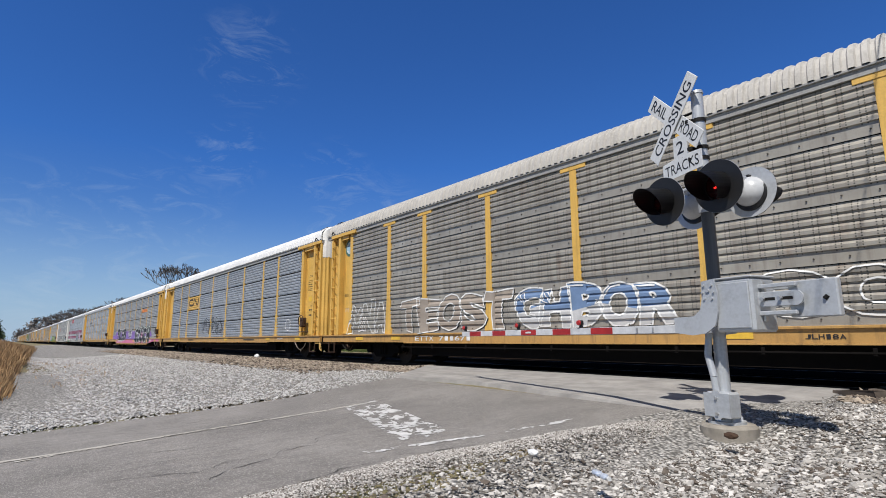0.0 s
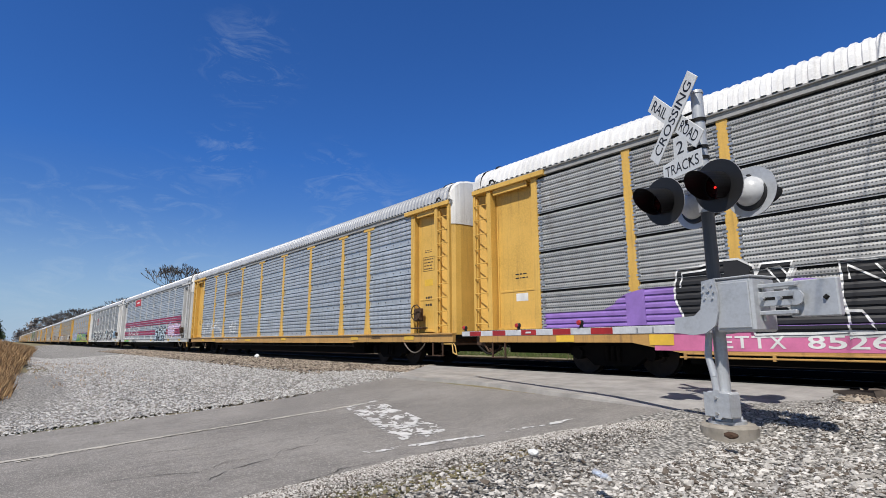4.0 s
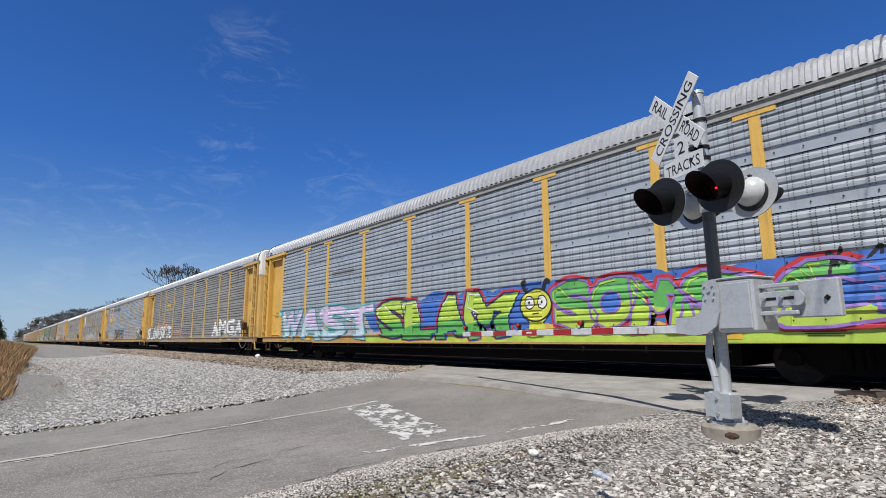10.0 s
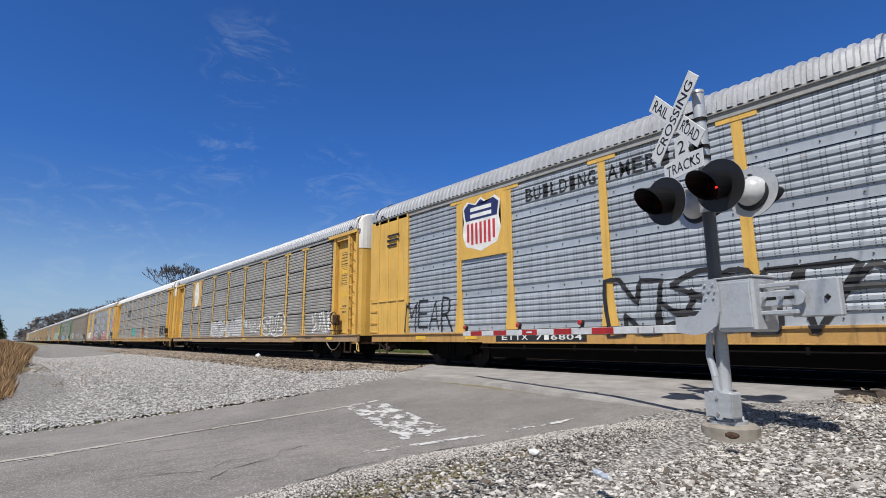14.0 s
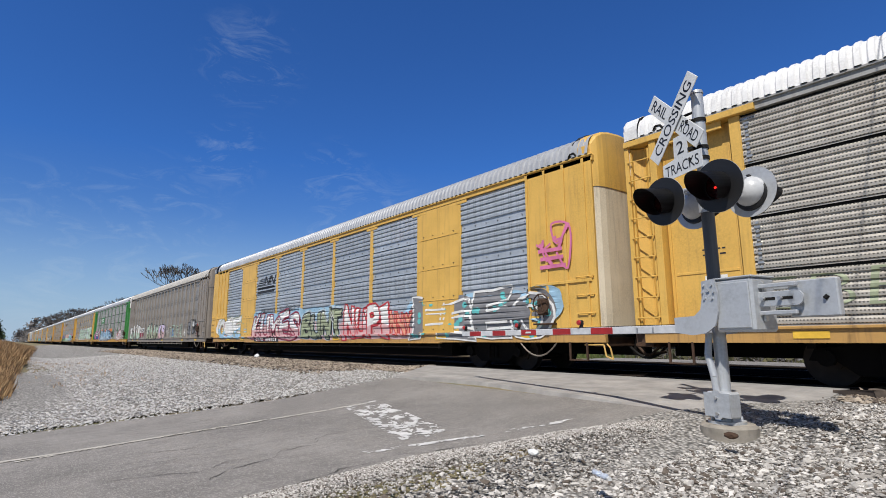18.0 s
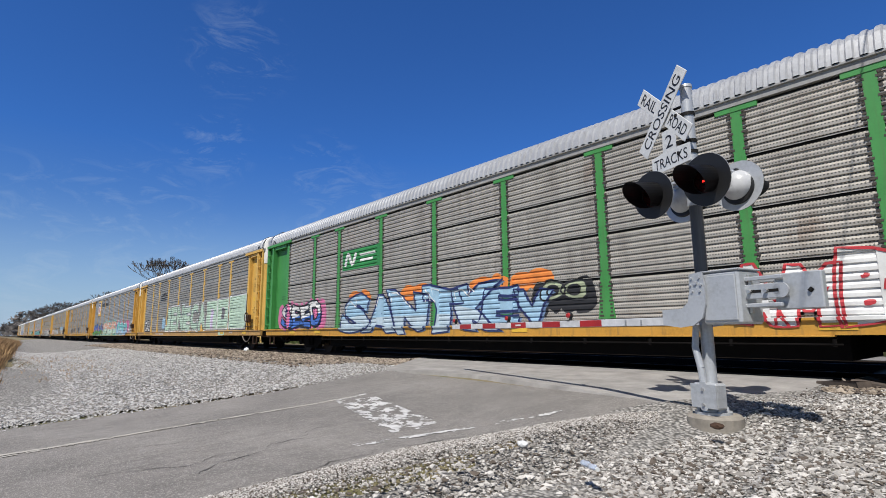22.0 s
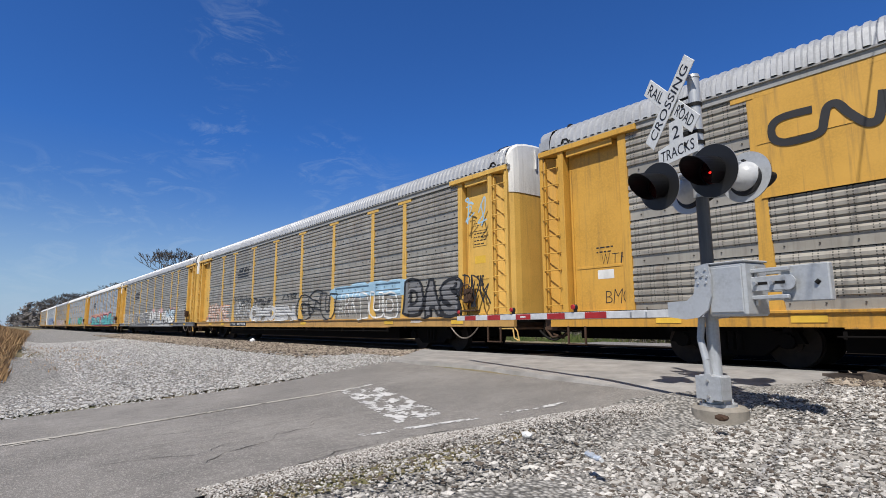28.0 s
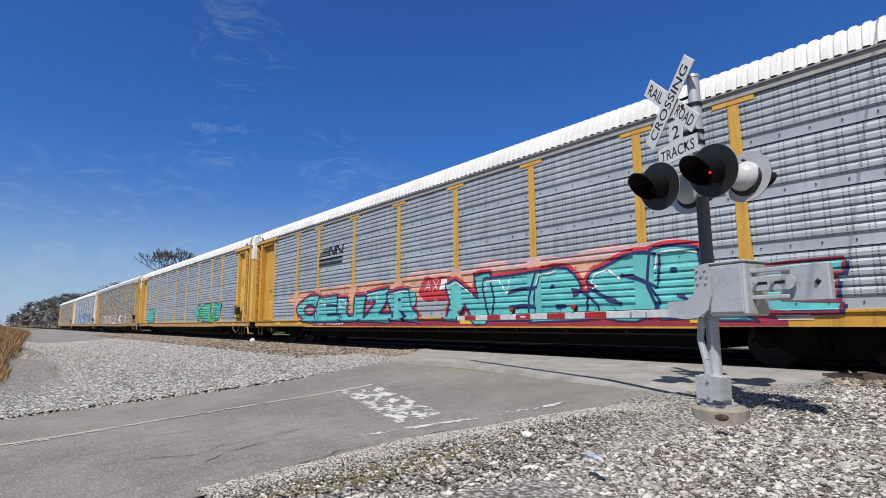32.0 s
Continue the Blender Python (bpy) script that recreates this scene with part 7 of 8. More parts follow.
def speed_mark(k, x0, x1, z0, z1, mat):
    """Emblem: slanted bars and a block, with two lines of bars below."""
    w, h = x1 - x0, z1 - z0
    for i in range(4):
        bm = bmesh.new()
        za = z0 + h * (0.52 + i * 0.11)
        sheet(bm, [[(x0 + w * (0.02 + 0.05 * i), 0, za), (x0 + w * (0.42 + 0.02 * i), 0, za)], [(x0 + w * (0.06 + 0.05 * i), 0, za + h * 0.055), (x0 + w * (0.46 + 0.02 * i), 0, za + h * 0.055)]])
        lay(k, "emblem_bar", bm, mat, 5)
    for a, b in ((0.46, 0.68), (0.72, 0.97)):
        bm = bmesh.new()
        c = curve_pts([(x0 + w * a, z0 + h * 0.52), (x0 + w * (a + 0.02), z0 + h * 0.95), (x0 + w * (b - 0.04), z0 + h * 0.55), (x0 + w * b, z0 + h * 0.98)], 5)
        ribbon(bm, c, h * 0.13)
        lay(k, "emblem_block", bm, mat, 5)
    for z in (0.28, 0.06):
        band(k, x0 + w * 0.05, x1 - w * 0.05, z0 + h * z, z0 + h * (z + 0.13), mat, 5, "emblem_bar")


def worm_mark(k, x0, x1, z0, z1, mat, flat=False):
    """Emblem: one continuous dark line of even width."""
    w, h = x1 - x0, z1 - z0
    p = [(0.40, 0.80), (0.14, 0.80), (0.03, 0.66), (0.03, 0.36), (0.14, 0.20), (0.36, 0.20), (0.46, 0.28), (0.49, 0.5), (0.53, 0.76), (0.61, 0.78), (0.70, 0.5), (0.82, 0.22), (0.90, 0.22), (0.94, 0.45), (0.97, 0.82)]
    bm = bmesh.new()
    ribbon(bm, curve_pts([(x0 + a * w, z0 + b * h) for a, b in p], 6), h * 0.17)
    lay(k, "emblem_line", bm, mat, 6, flat)


# first car: pale outlines, blue block letters, round emblem
piece(0, "MNA", -11.65, -9.25, 1.08, 2.1, None, CHALK, 3, 0.045)
piece(0, "TEOST", -8.45, -3.5, 1.05, 2.1, DUST, CHALK, 4, 0.04, shade=INK, drop=(0.04, -0.03))
piece(0, "GHBOR", -3.4, 0.85, 1.05, 2.0, SLATE, CHALK, 5, 0.04, low=SILVER, shine=CHALK)
piece(0, "OON", 2.2, 5.6, 1.1, 1.9, None, CHALK, 6, 0.03)
number(0, "ETTX 711671", -7.6, -5.0, 0.60, 0.88, CHALK)
number(0, "JLH18A", 2.85, 3.4, 0.64, 0.79, INK)
for r, m, d in ((0.34, EMBLEM_GREEN, 0.0), (0.235, CHALK, -0.001)):
    bm = bmesh.new()
    blob(bm, -12.12, 4.38, r, r, 99.5, d, 32)
    for v in bm.verts:
        v.co.x, v.co.z = (v.co.x - (-12.12)), v.co.z - 4.38
        ln = math.hypot(v.co.x, v.co.z)
        v.co.x, v.co.z = v.co.x / ln * r * 0.92 - 12.2, v.co.z / ln * r + 4.36
    on_leaf(0, True, bm, m, "round_emblem", "round emblem on the end door")
for w, h in ((0.10, 0.24), (0.24, 0.10)):
    bm = bmesh.new()
    y = -0.002 if w < h else -0.003
    sheet(bm, [[(-12.2 + a * w * 0.92, y, 4.36 - h * 0.9), (-12.2 + a * w * 0.92, y, 4.36 + h * 0.9)] for a in (-1, 1)])
    on_leaf(0, True, bm, SKY, "emblem_cross")

# second car: emblem panel and a dark scrawl
worm_mark(1, -6.9, -4.5, 3.1, 3.75, INK)
scrawl(1, -3.5, 1.1, 1.2, 2.2, INK, 11, 0.04, 6)
bm = bmesh.new()
ribbon(bm, [(10.42 + 0.27 * math.cos(i * math.tau / 20), 1.48 + 0.25 * math.sin(i * math.tau / 20)) for i in range(21)], 0.045)
lay(1, "graffiti_ring", bm, CHALK, 4)
bars(1, 4.6, 7.0, 0.62, 0.85, INK, 1, 2)
number(1, "704482", -6.2, -4.9, 0.62, 0.86, INK)

# third car: purple and pink foot, black letters
band(2, -11.6, 5.5, 0.98, 1.4, PURPLE, 0, "graffiti_background")
band(2, -8.8, 13.0, 0.56, 0.92, PINK, 0, "graffiti_background")
cloud(2, -9.5, 9.4, 1.0, 1.8, PURPLE, 15, 9, 1)
cloud(2, -1.35, 0.1, 1.1, 1.95, SILVER, 5, 2, 2)
word(2, "KYS", -1.25, 0.05, 1.12, 1.92, INK, CHALK, 2)
band(2, 4.6, 6.85, 3.45, 3.75, ORANGE, 2, "graffiti_slash")
piece(2, "PLEB", -8.2, -3.0, 0.85, 2.15, INK, CHALK, 21, 0.04, shade=SILVER, shine=CHALK)
piece(2, "GOUCH", 2.2, 9.0, 0.66, 2.05, INK, CHALK, 4, 0.05, halo=INK, shade=MINT, drop=(-0.12, 0.06), fat=0.085, over=1.16)
piece(2, "AS", 5.2, 6.8, 0.95, 1.6, PINK, None, 8)
tag(2, "AST", 8.0, 8.7, 1.95, 2.2, INK, 3)
number(2, "ETTX 852632", -7.6, -4.6, 0.60, 0.84, CHALK)

# fourth car: dark wordmark as bars, white numbers
bars(3, -6.95, -4.4, 3.2, 3.65, GREY_S, 1, 4, 5, False)
number(3, "ETTX 703855", -6.8, -4.5, 0.66, 0.9, CHALK)
scrawl(3, -11.4, -7.5, 1.1, 2.0, CHALK, 44, 0.05, 5)
scrawl(3, -6.2, -4.8, 1.1, 1.9, CHALK, 45, 0.06, 2)
band(3, -3.2, -2.4, 0.60, 0.80, GOLD, 3, "reflector")

# fifth car: two maroon stripes, red emblem, graffiti
for a, b in ((2.13, 2.24), (2.30, 2.45), (2.50, 2.64), (1.30, 1.46), (1.52, 1.70)):
    band(4, -11.66, 11.66, a, b, STRIPE, 0, "maroon_stripe")
band(4, -7.15, -4.5, 4.2, 4.85, RED, 4, "emblem_plate", True)
bars(4, -6.4, -4.8, 4.4, 4.65, CHALK, 1, 3, 6)
cloud(4, 7.7, 11.7, 1.1, 2.15, LILAC, 23, 5, 1)
piece(4, "EMBS", 3.1, 6.95, 0.72, 2.0, PALE_BLUE, INK, 33, 0.075, shade=INK, shine=CHALK, over=1.12, jig=1.3)
piece(4, "OCOO", 7.7, 11.75, 1.08, 2.15, LILAC, PEACH, 34, 0.03, fat=0.09)
piece(4, "RBB", -11.65, -7.85, 1.05, 2.2, None, CHALK, 35, 0.08, fat=0.09)
piece(4, "ENE", -7.2, -4.6, 1.05, 2.15, None, CHALK, 36, 0.05, fat=0.09)
band(4, -11.6, -8.9, 0.56, 0.92, GREEN, 0, "graffiti_background")
band(4, -7.3, -4.8, 0.56, 0.92, INK, 3, "number_panel")
number(4, "ETTX 705714", -7.2, -4.9, 0.62, 0.86, CHALK)

# sixth car: large black and white words
cloud(5, 8.9, 11.0, 1.1, 2.0, SKY, 42, 3, 0)
for x in (-9.1, -2.6, 2.9, 7.2):
    cloud(5, x, x + 1.1, 1.1, 2.15, SKY, 43 + x, 2, 0)
piece(5, "DERSE", -8.9, -2.5, 0.72, 2.05, INK, CHALK, 5, 0.10, halo=CHALK, shine=SILVER, fat=0.075, over=0.98, jig=0.7)
piece(5, "DRAC", -2.2, 3.0, 0.72, 2.1, INK, CHALK, 6, 0.10, halo=CHALK, shine=SILVER, fat=0.075, over=0.98, jig=0.7)
piece(5, "UPGOE", 3.5, 9.1, 0.70, 2.15, INK, CHALK, 7, 0.10, halo=CHALK, shine=MINT, fat=0.075, over=0.98, jig=0.7)
scrawl(5, 9.3, 10.7, 1.1, 1.85, INK, 47, 0.07, 2)
scrawl(5, -10.2, -9.3, 1.2, 1.9, INK, 48, 0.05, 2)
lay(5, "emblem", letters("125", -6.0, -5.1, 3.45, 3.9, 0.03, 1, 0, 1.0), RED, 5)
bars(5, -6.05, -5.05, 3.05, 3.4, ORANGE, 2, 5, 5, False)
band(5, -7.2, -4.2, 0.55, 0.92, INK, 3, "number_panel")
number(5, "WRWK 300106", -6.9, -4.4, 0.60, 0.88, CHALK)
band(5, -3.3, -2.3, 0.58, 0.90, CHALK, 3, "notice_plate")
number(5, "LD LMT 72000", -1.6, 0.4, 0.66, 0.8, INK)

# seventh car: green and yellow lettering
cloud(6, -3.9, 11.8, 1.0, 2.2, BLUE, 51, 10, 0)
cloud(6, 3.2, 11.0, 1.6, 2.2, BLUE, 52, 6, 0)
band(6, -4.0, 12.9, 0.55, 0.92, LIME, 0, "graffiti_background")
bm = bmesh.new()
blob(bm, 3.85, 1.62, 0.50, 0.40, 3)
blob(bm, 3.85, 1.05, 0.26, 0.30, 4, -0.0005)
lay(6, "graffiti_fill", bm, ACID, 20)
bm = bmesh.new()
ribbon(bm, [(3.85 + 0.5 * math.cos(q * math.tau / 24), 1.62 + 0.40 * math.sin(q * math.tau / 24)) for q in range(25)], 0.04)
ribbon(bm, curve_pts([(3.55, 1.95), (3.42, 2.15), (3.55, 2.25)], 4), 0.09, 0.001)
ribbon(bm, curve_pts([(4.1, 1.97), (4.2, 2.2), (4.32, 2.15)], 4), 0.09, 0.001)
ribbon(bm, [(3.75, 1.4), (3.95, 1.42)], 0.03, 0.001)
lay(6, "graffiti_outline", bm, INK, 22)
for x in (3.66, 4.06):
    for r, m, q in ((0.17, INK, 23), (0.14, CHALK, 25), (0.035, INK, 27)):
        bm = bmesh.new()
        blob(bm, x, 1.68, r, r, 5)
        lay(6, "graffiti_spot", bm, m, q)
piece(6, "SLAM", -3.2, 2.95, 0.72, 2.15, LIME, NAVY, 53, 0.045, low=GREEN, halo=RED, shine=CHALK, shade=BLUE, over=1.12, jig=1.3, fat=0.08)
piece(6, "SOM", 4.4, 7.45, 0.95, 2.05, GREEN, PURPLE, 54, 0.05, low=LIME, halo=RED, shine=LIME, over=1.15, jig=1.4, fat=0.08)
piece(6, "SCO", 7.5, 12.0, 0.95, 2.1, GREEN, PURPLE, 56, 0.06, low=LIME, halo=RED, shine=LIME, over=1.15, jig=1.4, fat=0.08)
piece(6, "WAST", -11.6, -3.5, 0.75, 2.15, LILAC, AQUA, 55, 0.06, low=PALE_BLUE, shade=SLATE, shine=CHALK, over=1.12, jig=1.3)
bars(6, -7.0, -4.5, 3.25, 3.6, GREY_S, 1, 6, 5, False)
scrawl(6, 9.8, 11.3, 1.7, 2.2, INK, 57, 0.05, 3)

# numbers of the later cars
number(7, "ETTX 851894", -7.3, -5.0, 0.62, 0.88, CHALK)
band(17, -7.4, -4.9, 0.56, 0.92, INK, 3, "number_panel")
number(17, "TTGX 987589", -7.3, -5.0, 0.62, 0.88, CHALK)
number(18, "TTGX 982936", -7.3, -4.9, 0.62, 0.88, CHALK)

# eighth car: white outlines on tan, yellow notice on its rear end
piece(7, "AMGA", 6.1, 11.75, 1.05, 2.05, CHALK, GREY_S, 61, 0.035, shade=SILVER)
cloud(7, -9.5, -6.0, 1.5, 2.2, PEACH, 64, 4, 0)
piece(7, "SUNWS", -12.9, -7.2, 0.75, 2.05, CHALK, GREY_S, 62, 0.04, shade=GREY_S, over=1.12)
piece(7, "ROE", -7.2, -4.4, 0.98, 2.0, CHALK, GREY_S, 65, 0.04, shade=INK, jig=1.4)
for i in range(9):
    cloud(7, -3.6 + 0.29 * i, -3.4 + 0.29 * i, 1.2 + 0.07 * (i % 4), 1.5 + 0.08 * (i % 3), PEACH, 66 + i, 1, 0)
piece(7, "FE", -1.8, 0.3, 1.05, 1.7, FADED, SLATE, 67, 0.03)
band(7, -3.4, 1.6, 0.56, 0.92, FADED, 0, "graffiti_background")
band(7, -6.8, -4.7, 3.2, 3.3, GOLD, 5, "emblem_bar")
bars(7, -6.6, -4.9, 3.35, 3.85, GOLD, 1, 8, 5, False)
leaf_plate(7, True, 2.95, 3.55, GOLD, 0.78)
leaf_bars(7, True, 3.0, 3.5, INK, 3, 9, 0.62)
leaf_bars(7, True, 2.24, 2.43, INK, 1, 4, 0.55)

# ninth car: shield emblem, slogan, block letters
band(8, -9.18, -7.2, 3.03, 4.83, YELLOW, 2, "emblem_panel", True)
shield(8, -9.0, -7.45, 3.2, 4.75)
lay(8, "slogan", letters("BUILDING", -6.6, -4.45, 4.22, 4.62, 0.01, 3, 0.0, 0.9), INK, 5)
lay(8, "slogan", letters("AMERICA", -4.2, -2.1, 4.22, 4.62, 0.01, 3, 0.0, 0.9), INK, 5)
for x in (9.2, 10.4, 11.5):
    cloud(8, x, x + 0.4, 1.95, 2.2, CHALK, 72 + x, 1, 0)
for x, z in ((-2.2, 1.45), (0.9, 1.75)):
    for dx, dz in ((0.16, 0.0), (0.0, 0.16)):
        bm = bmesh.new()
        ribbon(bm, [(x - dx, z - dz), (x, z), (x + dx, z + dz)], 0.05)
        lay(8, "graffiti_mark", bm, INK, 6 if dx else 7)
piece(8, "OPTS", 9.25, 12.15, 1.0, 2.0, CHALK, INK, 9, 0.06, low=MINT_PALE, shade=INK, jig=0.4, fat=0.08)
piece(8, "NSYP9", -4.4, 1.75, 0.78, 2.05, None, INK, 71, 0.10, fat=0.1, over=0.98)
piece(8, "RMK", 2.9, 5.4, 1.05, 2.15, None, ROSE, 73, 0.03, fat=0.0)
tag(8, "MEAR", -11.8, -9.45, 1.05, 2.0, INK, 74)
band(8, -7.7, -4.9, 0.56, 0.92, INK, 3, "number_panel")
number(8, "ETTX 716804", -7.5, -5.0, 0.62, 0.88, CHALK)
bars(8, 12.0, 12.7, 3.0, 3.5, INK, 4, 75, 6)
bars(8, -12.9, -12.1, 3.9, 4.4, INK, 3, 76, 6)

# tenth car: white scrawls
piece(9, "SOHAE", -4.4, 1.3, 1.0, 1.95, SILVER, CHALK, 81, 0.04)
piece(9, "SUB", 4.4, 7.2, 1.0, 2.05, None, CHALK, 82, 0.07)
scrawl(9, 9.9, 11.8, 1.05, 2.0, CHALK, 83, 0.06, 4)
scrawl(9, 1.6, 4.2, 1.1, 1.9, CHALK, 84, 0.05, 4)
band(9, -9.0, -7.3, 3.1, 4.8, YELLOW_OLD, 2, "emblem_panel", True)
bm = bmesh.new()
blob(bm, -8.15, 3.9, 0.55, 0.8, 6.0)
lay(9, "emblem", bm, CHALK, 5, True)
leaf_plate(9, False, 3.35, 3.6, GOLD)
leaf_bars(9, False, 3.7, 4.2, INK, 4, 85)

# eleventh car: turquoise, white and black tags
piece(10, "DOET", -3.15, -1.3, 1.22, 2.0, TEAL, None, 91, fat=0.09, over=1.15)
piece(10, "BR", 3.15, 4.9, 1.1, 2.0, None, CHALK, 92, 0.06, fat=0.1)
piece(10, "SOC", -8.9, -5.4, 1.15, 2.15, None, SILVER, 95, 0.06)
tag(10, "EBE", -11.8, -9.4, 1.25, 1.85, SAGE, 94)
bm = bmesh.new()
ring = [(1.95, 1.92), (2.15, 1.78), (2.55, 1.80), (2.78, 1.95), (2.72, 1.55), (2.62, 1.12), (2.14, 1.10), (2.02, 1.5)]
bm.faces.new([bm.verts.new((a, 0, b)) for a, b in ring])
bmesh.ops.triangulate(bm, faces=bm.faces[:])
lay(10, "graffiti_fill", bm, ORANGE, 4)
bm = bmesh.new()
ribbon(bm, [(1.8, 1.68), (2.1, 1.62), (2.4, 1.63), (2.95, 1.70)], 0.09)
ribbon(bm, [(a, b) for a, b in ring] + [ring[0]], 0.035, 0.001)
for q in range(5):
    ribbon(bm, [(2.16 + 0.1 * q, 1.42), (2.18 + 0.1 * q, 1.28)], 0.025, 0.002)
lay(10, "graffiti_outline", bm, INK, 7)
band(10, 2.1, 2.68, 1.02, 1.12, GOLD, 8, "graffiti_fill")
for a in (5.6, 6.15, 6.75):
    band(10, a, a + 0.4, 0.80, 0.86, RED, 6, "emblem_bar")
scrawl(10, 9.5, 10.9, 1.1, 1.95, INK, 93, 0.06, 4)
speed_mark(10, -6.9, -4.9, 3.2, 4.0, INK)
number(10, "TTGX 254559", -7.4, -4.6, 0.62, 0.86, CHALK)
number(10, "PSH 20 M", 5.6, 6.3, 0.66, 0.78, INK)

# twelfth car: red, white, blue and teal pieces
cloud(11, -12.9, -7.6, 1.0, 2.1, CHALK, 101, 4, 0)
cloud(11, -7.4, 7.0, 0.6, 1.7, ROSE, 103, 9, 0)
cloud(11, -7.4, 2.0, 1.5, 2.2, SKY, 104, 6, 0)
cloud(11, 6.6, 12.6, 1.2, 2.1, SKY, 107, 5, 0)
piece(11, "OLET", -12.7, -7.8, 0.85, 2.05, CHALK, SAGE, 102, 0.05, low=SKY, shade=ROSE, jig=1.3)
piece(11, "KUMES", -7.2, -1.6, 0.72, 2.05, CHALK, MAROON, 105, 0.07, low=ROSE, shade=MAROON, shine=SKY, over=1.12, jig=1.4)
piece(11, "BUNT", -1.3, 2.2, 0.8, 2.0, SAGE, INK, 106, 0.05, shade=INK, halo=PALE_BLUE, shine=CHALK)
piece(11, "NUPI", 2.4, 5.6, 0.75, 2.05, CHALK, RED, 107, 0.07, low=ROSE, shade=RED, jig=1.2, over=1.1)
piece(11, "NNY", 5.5, 6.75, 0.9, 1.7, PEACH, RED, 108, 0.04)
cloud(11, 6.7, 12.4, 0.9, 2.0, GREY_S, 113, 6, 2)
piece(11, "FEEO", 6.8, 12.4, 0.7, 2.0, GREY_S, CHALK, 109, 0.07, dots=AQUA, fat=0.06, over=1.05, jig=1.2)
tag(11, "BENDS SHORTY", -6.2, -1.6, 2.1, 2.35, INK, 110)
speed_mark(11, -7.0, -4.55, 3.1, 4.0, INK)
band(11, -6.8, -3.7, 0.56, 0.92, INK, 14, "number_panel")
for _w, _a, _b in (("CTTX", -6.6, -5.6), ("691821", -5.3, -3.9)):
    lay(11, "car_number", letters(_w, _a, _b, 0.60, 0.88, 0.015, 1, 0.0, 0.95), CHALK, 16, False, "stencilled marks")
bars(11, 12.0, 12.9, 2.4, 3.0, PINK, 3, 111, 6)
scrawl(11, 12.0, 13.0, 2.3, 3.6, PINK, 112, 0.06, 2)

# thirteenth car: pale letters on brown
cloud(12, -8.8, -6.4, 1.1, 1.7, MAROON, 120, 3, 0)
piece(12, "ERTE", -12.4, -7.9, 0.98, 2.25, CHALK, INK, 121, 0.06, low=MINT_PALE, shade=GREY_S, jig=1.4, over=1.12, fat=0.09)
piece(12, "SULAM", -4.8, -0.3, 0.9, 2.2, MINT_PALE, INK, 122, 0.06, low=SAGE, shade=INK, shine=CHALK, jig=1.3, over=1.15, fat=0.08)
piece(12, "KS", -0.1, 2.4, 0.95, 2.15, LILAC, INK, 124, 0.06, low=ROSE, shade=GREY_S, shine=CHALK, jig=1.3, over=1.15, fat=0.09)
tag(12, "RAE", 2.6, 3.9, 1.35, 1.85, CHALK, 123)
piece(12, "TEUFEL", 4.0, 8.1, 1.1, 1.9, None, MINT_PALE, 126, 0.04, jig=0.6)
piece(12, "B", 4.3, 5.2, 1.1, 1.75, SLATE, None, 128)
piece(12, "SEUO", 9.2, 11.6, 1.25, 2.2, GREY_S, INK, 125, 0.05)
tag(12, "YAK", -6.6, -5.2, 2.05, 2.35, INK, 127)
scrawl(12, 8.2, 9.2, 1.1, 1.7, CHALK, 126, 0.05, 2)
band(12, -9.0, -5.7, 1.55, 1.95, CHALK, 22, "number_panel")
lay(12, "car_number", letters("546310", -8.0, -5.8, 1.6, 1.9, 0.015, 1, 0.0, 0.95), INK, 25, False, "stencilled marks")
band(12, 10.2, 10.9, 1.75, 2.1, CHALK, 12, "notice_plate")
band(12, 11.9, 12.05, 1.2, 1.9, RED, 4, "reflector")

# fourteenth car: green emblem, blue, white and pink graffiti
band(13, -6.9, -4.35, 3.1, 3.85, GREEN_SIGN, 3, "emblem_panel")
bars(13, -5.7, -4.6, 3.3, 3.7, CHALK, 2, 131, 6, False)
bm = bmesh.new()
ribbon(bm, curve_pts([(-6.7, 3.25), (-6.5, 3.7), (-6.2, 3.3), (-5.95, 3.7)], 4), 0.16)
lay(13, "emblem_line", bm, CHALK, 6)
cloud(13, -12.3, -8.2, 0.9, 2.15, PINK, 132, 9, 0)
scrawl(13, 10.2, 11.4, 1.2, 1.6, CHALK, 136, 0.05, 2)
for x in (-6.2, -3.0, 0.2, 1.6):
    cloud(13, x, x + 1.2, 1.75, 2.3, ORANGE, 137 + x, 2, 0)
piece(13, "SEED", -12.0, -8.6, 1.05, 2.05, CHALK, INK, 133, 0.06, low=BLUE, shade=NAVY, shine=CHALK, jig=1.3, over=1.1)
piece(13, "SANTK", -6.6, 1.2, 0.72, 2.15, SKY, NAVY, 134, 0.06, low=PALE_BLUE, shade=SLATE, shine=CHALK, jig=1.5, over=1.18, fat=0.08)
piece(13, "EV", 0.6, 2.8, 0.95, 1.9, SKY, NAVY, 139, 0.06, shade=SLATE, jig=1.4, over=1.2)
cloud(13, 2.3, 3.9, 1.1, 2.05, INK, 138, 4, 1)
piece(13, "OO", 2.5, 3.8, 1.5, 2.0, SAGE, INK, 140, 0.05)
piece(13, "AMBR", 6.75, 9.9, 0.78, 1.98, CHALK, RED, 135, 0.05, jig=0.8, fat=0.09)
tag(13, "SHER", -12.55, -11.95, 1.72, 1.95, CHALK, 5, leaf=True)
tag(13, "NEZE", -12.6, -11.8, 1.15, 1.4, CHALK, 6, leaf=True)
leaf_plate(13, False, 2.35, 2.6, GOLD)

